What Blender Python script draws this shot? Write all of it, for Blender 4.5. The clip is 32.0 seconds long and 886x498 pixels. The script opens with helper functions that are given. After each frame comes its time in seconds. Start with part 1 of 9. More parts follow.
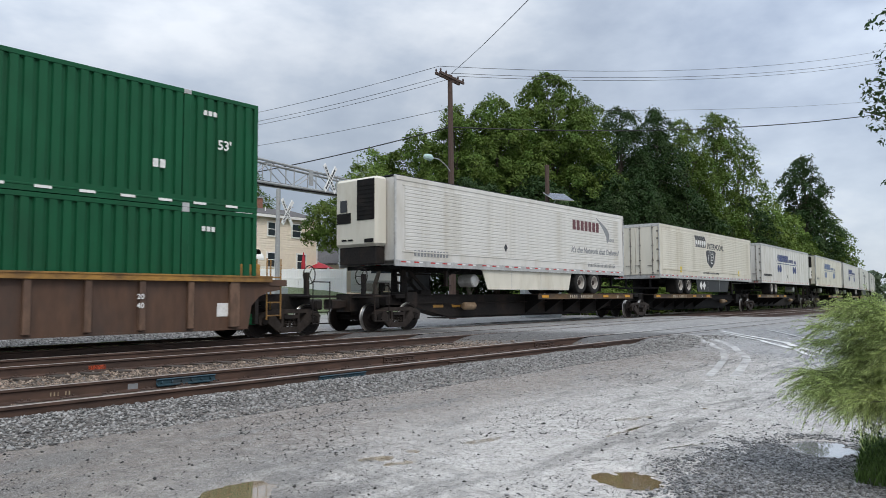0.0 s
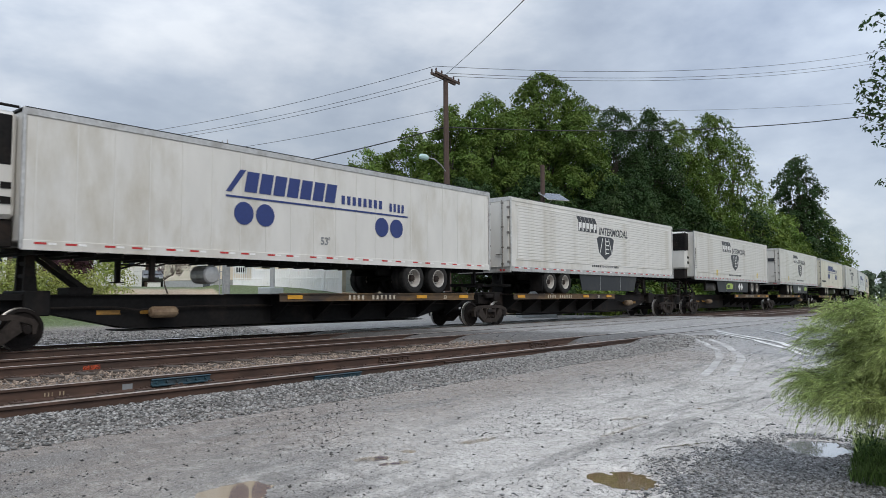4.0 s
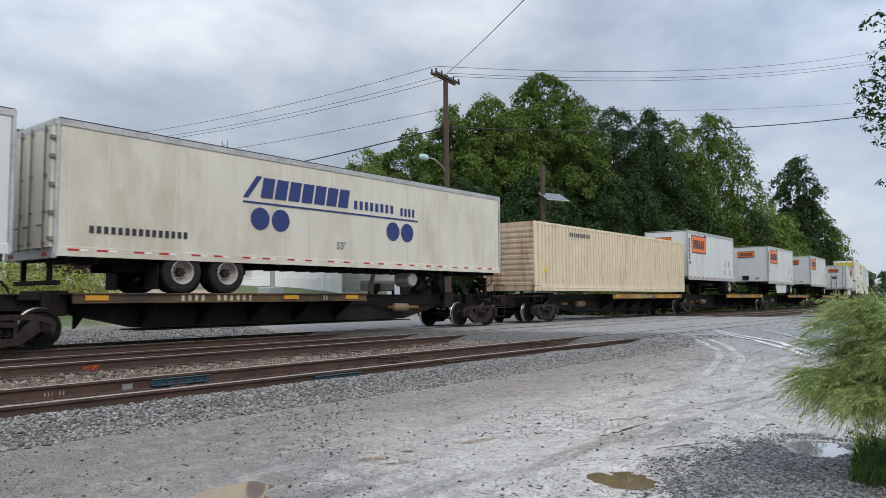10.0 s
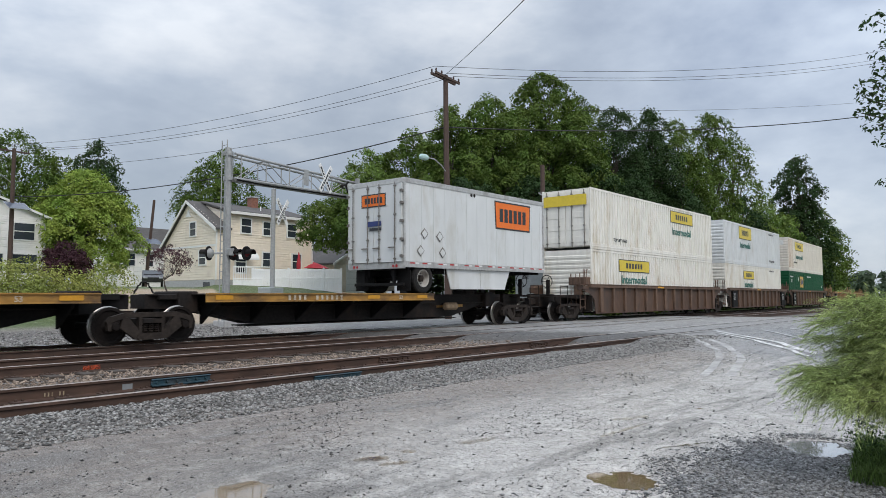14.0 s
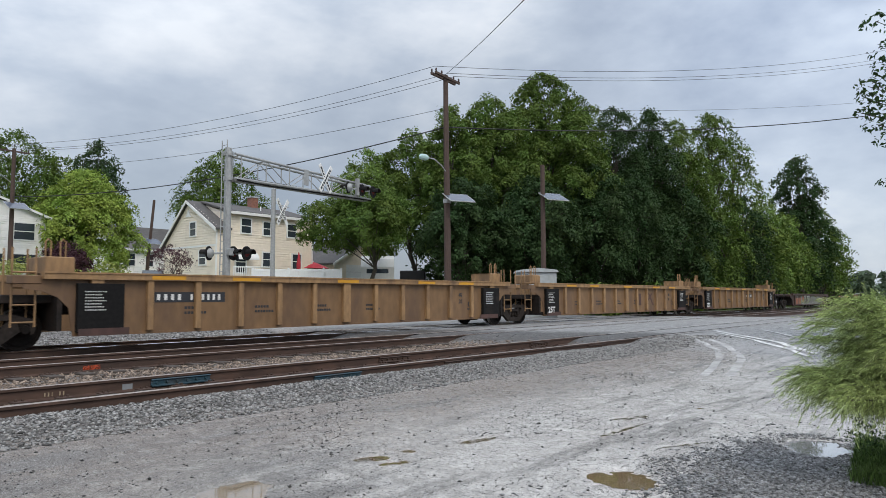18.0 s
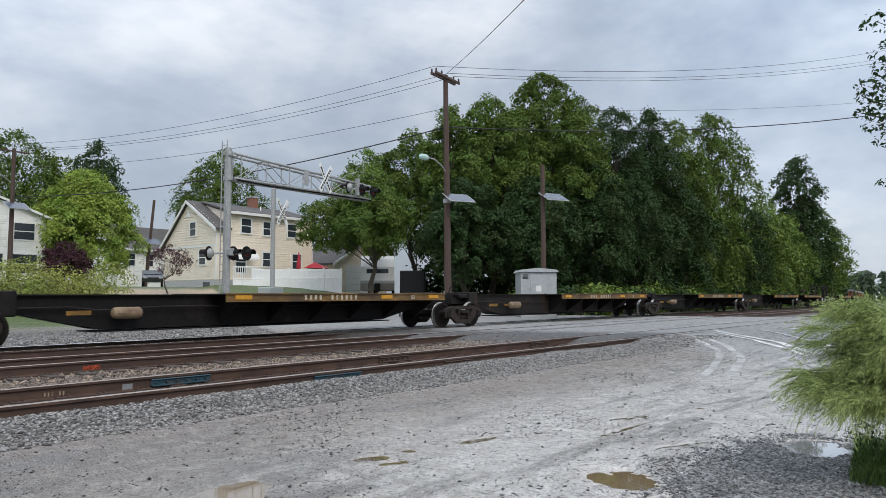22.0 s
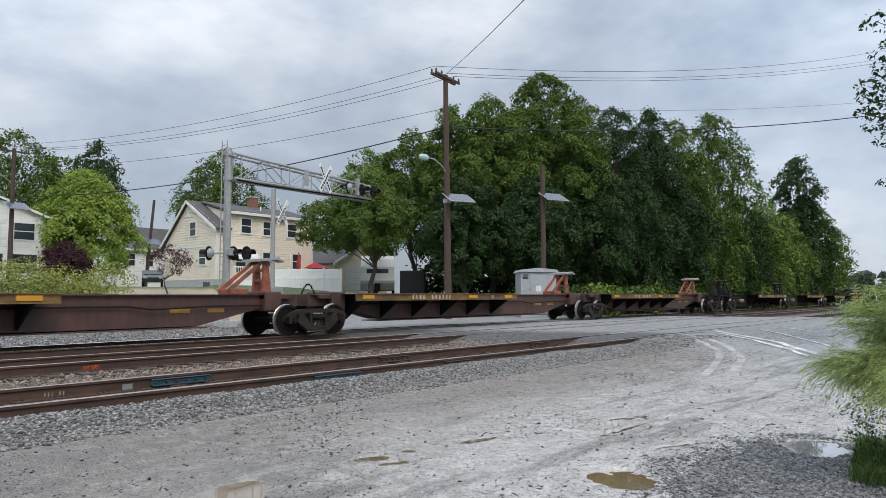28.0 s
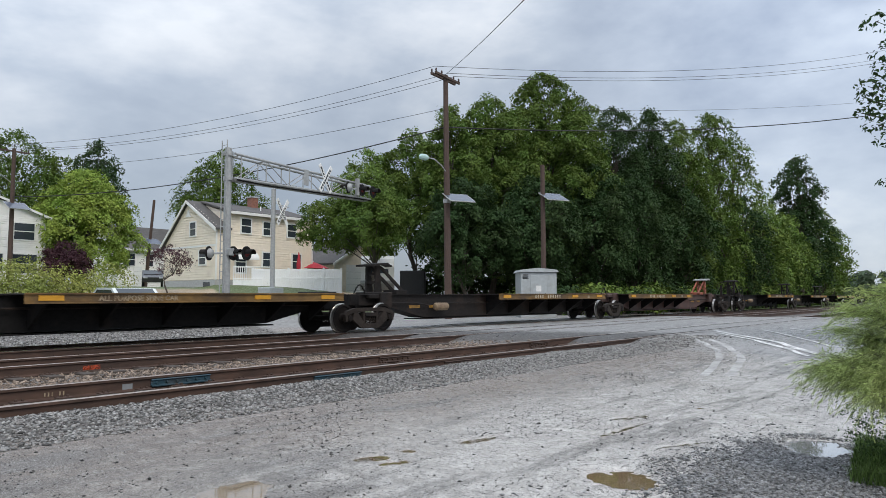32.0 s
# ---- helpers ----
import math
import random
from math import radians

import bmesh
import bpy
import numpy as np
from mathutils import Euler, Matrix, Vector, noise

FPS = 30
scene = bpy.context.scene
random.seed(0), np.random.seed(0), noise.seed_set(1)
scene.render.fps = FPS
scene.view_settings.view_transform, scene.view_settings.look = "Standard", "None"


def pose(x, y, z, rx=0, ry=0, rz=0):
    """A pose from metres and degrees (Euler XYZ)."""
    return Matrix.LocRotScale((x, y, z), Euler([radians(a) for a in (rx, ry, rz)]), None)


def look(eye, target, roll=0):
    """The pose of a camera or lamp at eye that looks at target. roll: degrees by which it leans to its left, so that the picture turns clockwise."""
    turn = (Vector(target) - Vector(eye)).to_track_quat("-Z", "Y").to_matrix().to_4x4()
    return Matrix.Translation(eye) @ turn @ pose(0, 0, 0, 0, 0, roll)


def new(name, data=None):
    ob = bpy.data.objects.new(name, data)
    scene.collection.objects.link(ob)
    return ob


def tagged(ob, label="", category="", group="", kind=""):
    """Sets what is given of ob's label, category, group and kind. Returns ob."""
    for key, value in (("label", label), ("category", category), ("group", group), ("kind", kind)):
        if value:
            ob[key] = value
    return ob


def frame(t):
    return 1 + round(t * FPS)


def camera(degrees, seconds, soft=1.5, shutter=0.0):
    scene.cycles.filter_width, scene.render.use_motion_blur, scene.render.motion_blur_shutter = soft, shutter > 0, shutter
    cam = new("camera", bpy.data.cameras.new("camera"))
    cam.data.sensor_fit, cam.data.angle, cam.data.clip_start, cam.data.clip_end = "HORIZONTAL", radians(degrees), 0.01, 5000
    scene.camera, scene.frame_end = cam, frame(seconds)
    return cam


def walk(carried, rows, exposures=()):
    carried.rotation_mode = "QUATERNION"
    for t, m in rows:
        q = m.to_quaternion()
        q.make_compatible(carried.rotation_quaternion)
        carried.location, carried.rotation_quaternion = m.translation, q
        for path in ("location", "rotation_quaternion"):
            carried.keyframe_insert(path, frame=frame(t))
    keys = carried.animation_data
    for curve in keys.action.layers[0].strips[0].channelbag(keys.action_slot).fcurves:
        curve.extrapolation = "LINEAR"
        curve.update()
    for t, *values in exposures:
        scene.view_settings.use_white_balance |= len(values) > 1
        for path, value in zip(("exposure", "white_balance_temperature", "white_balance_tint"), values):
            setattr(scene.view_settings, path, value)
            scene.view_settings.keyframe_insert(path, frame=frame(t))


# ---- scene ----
from mathutils import Quaternion

# ---------------------------------------------------------------- plan
# x runs along the tracks, y away from the camera over the tracks, z up from the rail tops
EYE_H = 1.075
AZ, PITCH, ROLL = 39.56, 3.985, 0.118
Y_C, Y_B, Y_A = 17.136, 13.457, 8.815
CURVE_K, CURVE_S0, CURVE_END = 0.00124, 36.9, 200.0


def grade(s):
    s = min(s, 150.0)
    return 0.0038 * s - 3.155e-5 * max(0.0, s - 20.0) ** 2


def on_track(s, y):
    """Place and heading at the distance s along the line that runs at y."""
    if s <= CURVE_S0:
        return s, y, grade(s), 0.0
    a = CURVE_K * (min(s, CURVE_END) - CURVE_S0)
    r = 1.0 / CURVE_K
    px, py = CURVE_S0 + r * math.sin(a), r * (1 - math.cos(a))
    rest = max(0.0, s - CURVE_END)
    px, py = px + rest * math.cos(a), py + rest * math.sin(a)
    return px - (y - Y_C) * math.sin(a), py + Y_C + (y - Y_C) * math.cos(a), grade(s), a


# ---------------------------------------------------------------- camera
cam = camera(63.25, 32.0, soft=0.75, shutter=0.05)


def aim(turn):
    a = radians(AZ + turn)
    return look((0, 0, EYE_H), (math.cos(a), math.sin(a), EYE_H + math.tan(radians(PITCH))), -ROLL)


walk(cam, [(0.0, aim(0.36)), (0.3, aim(0.22)), (0.5, aim(0.09)), (0.8, aim(0.02)), (1.0, aim(0.0)), (2.0, aim(0.0)), (32.0, aim(0.0))],
     exposures=[(0.0, -0.26), (1.5, -0.33), (14.5, -0.34), (17.5, -0.29), (32.0, -0.27)])

# ---------------------------------------------------------------- sky and sun: overcast
world = bpy.data.worlds.new("overcast_sky")
scene.world = world
world.use_nodes = True
wn, wl = world.node_tree.nodes, world.node_tree.links
wn.clear()
SUN_EL, SUN_DIR = 48.0, -115.0   # height, and bearing from +x towards +y


def wnode(kind, **inputs):
    n = wn.new(kind)
    for k, v in inputs.items():
        n.inputs[k].default_value = v
    return n


w_out, w_bg = wn.new("ShaderNodeOutputWorld"), wnode("ShaderNodeBackground", Strength=1.0)
w_sky = wn.new("ShaderNodeTexSky")
w_sky.sky_type, w_sky.sun_disc = "NISHITA", False
w_sky.sun_elevation, w_sky.sun_rotation = radians(SUN_EL), radians(90 - SUN_DIR)
w_co = wn.new("ShaderNodeTexCoord")
w_map = wn.new("ShaderNodeMapping")
w_map.inputs["Scale"].default_value = (1.0, 1.0, 2.0)
w_map.inputs["Rotation"].default_value = (0.0, 0.0, 0.6)
w_n1 = wnode("ShaderNodeTexNoise", Scale=2.3, Detail=6.0, Roughness=0.52, Distortion=0.25)
w_n2 = wnode("ShaderNodeTexNoise", Scale=6.5, Detail=5.0, Roughness=0.55)
w_add = wn.new("ShaderNodeMix")
w_add.data_type, w_add.inputs[0].default_value = "FLOAT", 0.3
w_ramp = wn.new("ShaderNodeValToRGB")
e = w_ramp.color_ramp.elements
e[0].position, e[0].color = 0.34, (0.285, 0.335, 0.425, 1)
e[1].position, e[1].color = 0.64, (0.70, 0.735, 0.782, 1)
mid = e.new(0.50)
mid.color = (0.455, 0.51, 0.592, 1)
w_sep = wn.new("ShaderNodeSeparateXYZ")
w_up = wn.new("ShaderNodeMapRange")           # an overcast sky is brightest overhead
w_up.inputs[1].default_value, w_up.inputs[2].default_value = 0.0, 1.0
w_up.interpolation_type = "SMOOTHSTEP"
w_up.inputs[3].default_value, w_up.inputs[4].default_value = 0.86, 2.7
w_mul = wn.new("ShaderNodeVectorMath")
w_mul.operation = "SCALE"
w_skys = wn.new("ShaderNodeVectorMath")
w_skys.operation = "SCALE"
w_skys.inputs["Scale"].default_value = 0.02
w_sum = wn.new("ShaderNodeVectorMath")
wl.new(w_co.outputs["Generated"], w_map.inputs[0])
wl.new(w_map.outputs[0], w_n1.inputs["Vector"])
wl.new(w_map.outputs[0], w_n2.inputs["Vector"])
wl.new(w_n1.outputs[0], w_add.inputs[2])
wl.new(w_n2.outputs[0], w_add.inputs[3])
wl.new(w_add.outputs[0], w_ramp.inputs[0])
wl.new(w_co.outputs["Generated"], w_sep.inputs[0])
wl.new(w_sep.outputs[2], w_up.inputs[0])
wl.new(w_ramp.outputs[0], w_mul.inputs[0])
wl.new(w_up.outputs[0], w_mul.inputs["Scale"])
wl.new(w_sky.outputs[0], w_skys.inputs[0])
w_side = wn.new("ShaderNodeMapRange")         # thinner cloud low over the end of the line
w_side.interpolation_type = "SMOOTHSTEP"
w_side.inputs[1].default_value, w_side.inputs[2].default_value = 0.78, 1.0
w_side.inputs[3].default_value, w_side.inputs[4].default_value = 0.97, 1.55
w_mul2 = wn.new("ShaderNodeVectorMath")
w_mul2.operation = "SCALE"
wl.new(w_sep.outputs[0], w_side.inputs[0])
wl.new(w_mul.outputs[0], w_mul2.inputs[0])
wl.new(w_side.outputs[0], w_mul2.inputs["Scale"])
w_left = wn.new("ShaderNodeMapRange")         # and over the houses
w_left.interpolation_type = "SMOOTHSTEP"
w_left.inputs[1].default_value, w_left.inputs[2].default_value = 0.70, 0.20
w_left.inputs[3].default_value, w_left.inputs[4].default_value = 1.0, 1.22
w_mul3 = wn.new("ShaderNodeVectorMath")
w_mul3.operation = "SCALE"
wl.new(w_sep.outputs[0], w_left.inputs[0])
wl.new(w_mul2.outputs[0], w_mul3.inputs[0])
wl.new(w_left.outputs[0], w_mul3.inputs["Scale"])
wl.new(w_mul3.outputs[0], w_sum.inputs[0])
wl.new(w_skys.outputs[0], w_sum.inputs[1])
wl.new(w_sum.outputs[0], w_bg.inputs[0])
wl.new(w_bg.outputs[0], w_out.inputs[0])

sun_data = bpy.data.lights.new("sun", "SUN")
sun_data.energy, sun_data.angle, sun_data.color = 1.75, radians(30), (1.0, 0.915, 0.80)
sun = new("sun", sun_data)
a, b = radians(SUN_DIR), radians(SUN_EL)
sun.matrix_world = look((60 * math.cos(a), 60 * math.sin(a), 70), (60 * math.cos(a) - math.cos(a) * math.cos(b), 60 * math.sin(a) - math.sin(a) * math.cos(b), 70 - math.sin(b)))


# ---------------------------------------------------------------- materials
def mat(name, color, rough=0.6, metal=0.0, grain=8.0, var=0.18, dirt=None, dirt_amt=0.0, dirt_scale=0.6, bump=0.15, bump_scale=None,
        stretch=(1, 1, 1), coat=0.0, object_random=0.0, spec=0.5):
    """Base colour with grain at two scales, stains of a second colour and a fine relief."""
    m = bpy.data.materials.new(name)
    m.use_nodes = True
    n, l = m.node_tree.nodes, m.node_tree.links
    bs = n["Principled BSDF"]
    bs.inputs["Roughness"].default_value, bs.inputs["Metallic"].default_value = rough, metal
    bs.inputs["Specular IOR Level"].default_value = spec
    co = n.new("ShaderNodeTexCoord")
    mp = n.new("ShaderNodeMapping")
    mp.inputs["Scale"].default_value = stretch
    l.new(co.outputs["Object"], mp.inputs[0])
    n1 = n.new("ShaderNodeTexNoise")
    n1.inputs["Scale"].default_value, n1.inputs["Detail"].default_value = grain, 5.0
    n2 = n.new("ShaderNodeTexNoise")
    n2.inputs["Scale"].default_value, n2.inputs["Detail"].default_value, n2.inputs["Roughness"].default_value = dirt_scale, 6.0, 0.65
    l.new(mp.outputs[0], n1.inputs["Vector"])
    l.new(mp.outputs[0], n2.inputs["Vector"])
    r1 = n.new("ShaderNodeMapRange")
    r1.inputs[1].default_value, r1.inputs[2].default_value = 0.3, 0.7
    r1.inputs[3].default_value, r1.inputs[4].default_value = 1 - var, 1 + var
    l.new(n1.outputs[0], r1.inputs[0])
    sc = n.new("ShaderNodeVectorMath")
    sc.operation = "SCALE"
    sc.inputs[0].default_value = color
    l.new(r1.outputs[0], sc.inputs["Scale"])
    last = sc.outputs[0]
    if object_random:
        oi = n.new("ShaderNodeObjectInfo")
        r3 = n.new("ShaderNodeMapRange")
        r3.inputs[3].default_value, r3.inputs[4].default_value = 1 - object_random, 1 + object_random
        l.new(oi.outputs["Random"], r3.inputs[0])
        s3 = n.new("ShaderNodeVectorMath")
        s3.operation = "SCALE"
        l.new(last, s3.inputs[0])
        l.new(r3.outputs[0], s3.inputs["Scale"])
        last = s3.outputs[0]
    if dirt:
        r2 = n.new("ShaderNodeMapRange")
        r2.inputs[1].default_value, r2.inputs[2].default_value = 0.62 - dirt_amt * 0.3, 0.80 - dirt_amt * 0.2
        l.new(n2.outputs[0], r2.inputs[0])
        mx = n.new("ShaderNodeMix")
        mx.data_type = "RGBA"
        l.new(r2.outputs[0], mx.inputs[0])
        l.new(last, mx.inputs[6])
        mx.inputs[7].default_value = (*dirt, 1)
        last = mx.outputs[2]
    l.new(last, bs.inputs["Base Color"])
    if bump:
        bp = n.new("ShaderNodeBump")
        bp.inputs["Strength"].default_value, bp.inputs["Distance"].default_value = bump, 0.02
        if bump_scale:
            n4 = n.new("ShaderNodeTexNoise")
            n4.inputs["Scale"].default_value, n4.inputs["Detail"].default_value = bump_scale, 4.0
            l.new(mp.outputs[0], n4.inputs["Vector"])
            l.new(n4.outputs[0], bp.inputs["Height"])
        else:
            l.new(n1.outputs[0], bp.inputs["Height"])
        l.new(bp.outputs[0], bs.inputs["Normal"])
    if coat:
        bs.inputs["Coat Weight"].default_value = coat
    return m


M_STEEL = mat("dark_steel", (0.016, 0.0135, 0.0125), 0.7, 0.0, 14, 0.35, (0.042, 0.028, 0.021), 0.45, 1.2, spec=0.22)
M_BLACK = mat("black_steel", (0.009, 0.0085, 0.0085), 0.75, 0.0, 12, 0.3, (0.026, 0.02, 0.017), 0.3, 1.4, spec=0.2)
M_BROWN = mat("brown_paint", (0.094, 0.050, 0.030), 0.62, 0.0, 6, 0.22, (0.06, 0.04, 0.032), 0.6, 0.9, stretch=(1, 1, 0.35))
M_RUSTBROWN = mat("red_brown_paint", (0.082, 0.040, 0.032), 0.62, 0.0, 6, 0.22, (0.045, 0.032, 0.028), 0.5, 0.9, stretch=(1, 1, 0.35))
M_POSTB = mat("weathered_brown_paint", (0.135, 0.080, 0.052), 0.65, 0.0, 9, 0.25, (0.07, 0.042, 0.031), 0.55, 1.6, stretch=(1, 1, 0.4))
M_POSTT = mat("weathered_ochre_paint", (0.31, 0.185, 0.085), 0.62, 0.0, 9, 0.2, (0.14, 0.085, 0.05), 0.5, 1.6, stretch=(1, 1, 0.4))
M_TAN = mat("ochre_paint", (0.205, 0.118, 0.055), 0.6, 0.0, 6, 0.16, (0.115, 0.068, 0.042), 0.6, 0.7, stretch=(1, 1, 0.4))
M_DECKY = mat("worn_yellow_paint", (0.36, 0.19, 0.04), 0.6, 0.0, 7, 0.25, (0.055, 0.036, 0.028), 0.55, 1.3, stretch=(0.5, 1, 1))
M_SILLY = mat("worn_yellow_sill_paint", (0.185, 0.105, 0.030), 0.62, 0.0, 7, 0.3, (0.045, 0.030, 0.022), 0.58, 0.9, stretch=(0.6, 1, 1.2))
M_SILL = mat("worn_ochre_over_dark_steel", (0.135, 0.078, 0.030), 0.62, 0.0, 7, 0.3, (0.026, 0.020, 0.018), 0.80, 0.9, stretch=(0.6, 1, 1.2))
M_YELLOW = mat("yellow_reflector", (0.60, 0.29, 0.02), 0.45, 0.0, 9, 0.08)
M_HITCH = mat("rust_red_paint", (0.30, 0.09, 0.05), 0.65, 0.0, 9, 0.25, (0.12, 0.05, 0.035), 0.5, 1.6)
M_TREAD = mat("polished_tread", (0.42, 0.40, 0.38), 0.32, 0.9, 20, 0.1)
M_FRAME = mat("dusty_truck_casting", (0.033, 0.026, 0.022), 0.75, 0.0, 12, 0.3, (0.014, 0.011, 0.010), 0.5, 2.0, spec=0.2)
M_WHEEL = mat("wheel_steel", (0.012, 0.0095, 0.0085), 0.7, 0.0, 12, 0.3, (0.018, 0.013, 0.011), 0.4, 2.0, spec=0.15)
M_TYRE = mat("tyre_rubber", (0.016, 0.0155, 0.015), 0.85, 0.0, 20, 0.25, (0.04, 0.037, 0.034), 0.4, 3.0, spec=0.25)
M_RIM = mat("rim_paint", (0.40, 0.38, 0.35), 0.45, 0.1, 14, 0.15, (0.25, 0.2, 0.16), 0.4, 3.0)
M_ALU = mat("aluminium", (0.52, 0.52, 0.51), 0.42, 0.5, 10, 0.12, (0.3, 0.28, 0.26), 0.4, 1.5)
M_GREYSTEEL = mat("galvanised_steel", (0.36, 0.37, 0.37), 0.5, 0.3, 10, 0.12, (0.26, 0.25, 0.24), 0.3, 1.0)
M_REDTAPE = mat("red_tape", (0.45, 0.03, 0.03), 0.4, 0.0, 20, 0.1, bump=0)
M_WTAPE = mat("white_tape", (0.78, 0.78, 0.76), 0.4, 0.0, 20, 0.05, bump=0)
M_DGREY = mat("dark_grey_panel", (0.016, 0.018, 0.022), 0.5, 0.0, 6, 0.15, (0.045, 0.043, 0.04), 0.35, 0.9)
M_ROD = mat("dull_steel_rod", (0.20, 0.19, 0.175), 0.5, 0.3, 10, 0.2, (0.10, 0.075, 0.055), 0.5, 2.0)
M_REDINK = mat("dark_red_lettering", (0.115, 0.035, 0.04), 0.5, 0.0, 10, 0.1, bump=0)
M_INK = mat("dark_lettering", (0.028, 0.030, 0.036), 0.5, 0.0, 10, 0.1, bump=0)
M_NAVY = mat("navy_lettering", (0.022, 0.040, 0.16), 0.45, 0.0, 10, 0.08, bump=0)
M_FADEDNAVY = mat("faded_blue_lettering", (0.14, 0.19, 0.33), 0.5, 0.0, 10, 0.2, bump=0)
M_GREYINK = mat("grey_lettering", (0.22, 0.23, 0.24), 0.5, 0.0, 10, 0.1, bump=0)
M_ORANGE = mat("orange_decal", (0.80, 0.17, 0.015), 0.42, 0.0, 8, 0.06, bump=0)
M_SIGNYEL = mat("yellow_decal", (0.66, 0.50, 0.045), 0.45, 0.0, 8, 0.08, bump=0)
M_GOLD = mat("gold_decal", (0.60, 0.36, 0.05), 0.45, 0.0, 8, 0.08, bump=0)
M_LIME = mat("lime_decal", (0.34, 0.46, 0.09), 0.45, 0.0, 8, 0.08, bump=0)
M_TEAL = mat("teal_lettering", (0.02, 0.14, 0.11), 0.45, 0.0, 8, 0.08, bump=0)
M_WHITE = mat("white_lettering", (0.72, 0.72, 0.70), 0.5, 0.0, 12, 0.12, bump=0)


def van_white(name, color, dirt_amt):
    return mat(name, color, 0.42, 0.0, 3.0, 0.05, (color[0] * 0.72, color[1] * 0.68, color[2] * 0.6), dirt_amt, 0.8, 0.05, stretch=(0.7, 1, 0.25))


M_VAN = van_white("white_panel", (0.63, 0.62, 0.585), 0.40)
M_VANCREAM = van_white("cream_panel", (0.65, 0.62, 0.53), 0.45)
M_VANCOOL = van_white("cool_white_panel", (0.645, 0.665, 0.665), 0.25)
M_GREEN = mat("green_paint", (0.006, 0.082, 0.034), 0.6, 0.0, 5, 0.1, (0.010, 0.062, 0.028), 0.4, 0.8, 0.06, stretch=(0.8, 1, 0.3), spec=0.25)
M_BEIGE = mat("beige_paint", (0.68, 0.575, 0.415), 0.5, 0.0, 5, 0.08, (0.46, 0.31, 0.18), 0.15, 1.1, 0.06, stretch=(1, 1, 0.3))
M_BOXWHITE = mat("white_container_paint", (0.76, 0.74, 0.68), 0.5, 0.0, 5, 0.07, (0.50, 0.42, 0.30), 0.28, 0.9, 0.06, stretch=(1, 1, 0.3))
M_RUSTYWHITE = mat("rust_streaked_white_paint", (0.72, 0.67, 0.60), 0.55, 0.0, 5, 0.1, (0.36, 0.17, 0.08), 0.06, 1.0, 0.08, stretch=(1.3, 1, 0.25))
M_RUSTEND = mat("rust_stained_end", (0.56, 0.43, 0.31), 0.6, 0.0, 5, 0.12, (0.26, 0.115, 0.055), 0.55, 1.1, 0.08, stretch=(1, 1.3, 0.25))
M_RUSTSIDE = mat("heavily_rusted_white_paint", (0.60, 0.50, 0.40), 0.6, 0.0, 5, 0.12, (0.24, 0.10, 0.045), 0.42, 1.0, 0.08, stretch=(2.2, 1, 0.22))
M_BOXGREY = mat("pale_grey_container_paint", (0.66, 0.68, 0.69), 0.5, 0.0, 5, 0.06, (0.5, 0.48, 0.44), 0.25, 0.9, 0.06, stretch=(1, 1, 0.3))
M_GRAPHO = mat("orange_spray_paint", (0.30, 0.085, 0.03), 0.5, 0.0, 8, 0.25, (0.08, 0.045, 0.035), 0.5, 1.6)
M_GRAPHW = mat("silver_spray_paint", (0.20, 0.195, 0.185), 0.5, 0.0, 8, 0.15, bump=0)
M_GRAPHY = mat("yellow_spray_paint", (0.30, 0.23, 0.04), 0.5, 0.0, 8, 0.2, bump=0)

M_RAIL = mat("rusty_rail", (0.070, 0.039, 0.027), 0.72, 0.0, 10, 0.35, (0.045, 0.028, 0.021), 0.5, 1.6, stretch=(0.3, 1, 1))
M_RAILMAIN = mat("polished_rail_head", (0.72, 0.71, 0.70), 0.22, 0.9, 16, 0.06, (0.4, 0.36, 0.32), 0.15, 1.5, stretch=(0.1, 1, 1))
M_RAILTOP = mat("rail_running_band", (0.40, 0.34, 0.30), 0.36, 0.7, 16, 0.12, (0.2, 0.12, 0.09), 0.35, 1.5, stretch=(0.1, 1, 1))
M_BLUEBAR = mat("blue_joint_bar", (0.022, 0.062, 0.085), 0.6, 0.1, 10, 0.25, (0.07, 0.05, 0.04), 0.4, 2.5)
M_TIE = mat("timber_tie", (0.055, 0.042, 0.034), 0.85, 0.0, 12, 0.3, (0.1, 0.085, 0.07), 0.4, 2.0, stretch=(4, 0.5, 1))
M_STONE = mat("ballast_stone", (0.185, 0.182, 0.174), 0.75, 0.0, 25, 0.3, (0.14, 0.12, 0.11), 0.4, 9.0, 0.3)
M_STONEB = mat("brown_ballast_stone", (0.195, 0.152, 0.118), 0.8, 0.0, 25, 0.3, (0.085, 0.055, 0.04), 0.5, 9.0, 0.3)
M_STONED = mat("dark_wet_gravel", (0.16, 0.16, 0.16), 0.28, 0.0, 25, 0.35, (0.03, 0.03, 0.033), 0.4, 6.0, 0.3)
M_CLOD = mat("dark_clods", (0.022, 0.021, 0.020), 0.6, 0.0, 25, 0.35, (0.06, 0.055, 0.05), 0.4, 6.0, 0.3)
M_POLE = mat("brown_timber_pole", (0.080, 0.052, 0.042), 0.85, 0.0, 18, 0.25, (0.06, 0.04, 0.034), 0.4, 2.0, 0.4, stretch=(6, 6, 0.3))
M_CABLE = mat("black_cable", (0.012, 0.012, 0.013), 0.6, bump=0)
M_BARK = mat("bark", (0.075, 0.062, 0.050), 0.9, 0.0, 10, 0.35, (0.04, 0.036, 0.03), 0.4, 2.0, 0.6, stretch=(4, 4, 0.5))


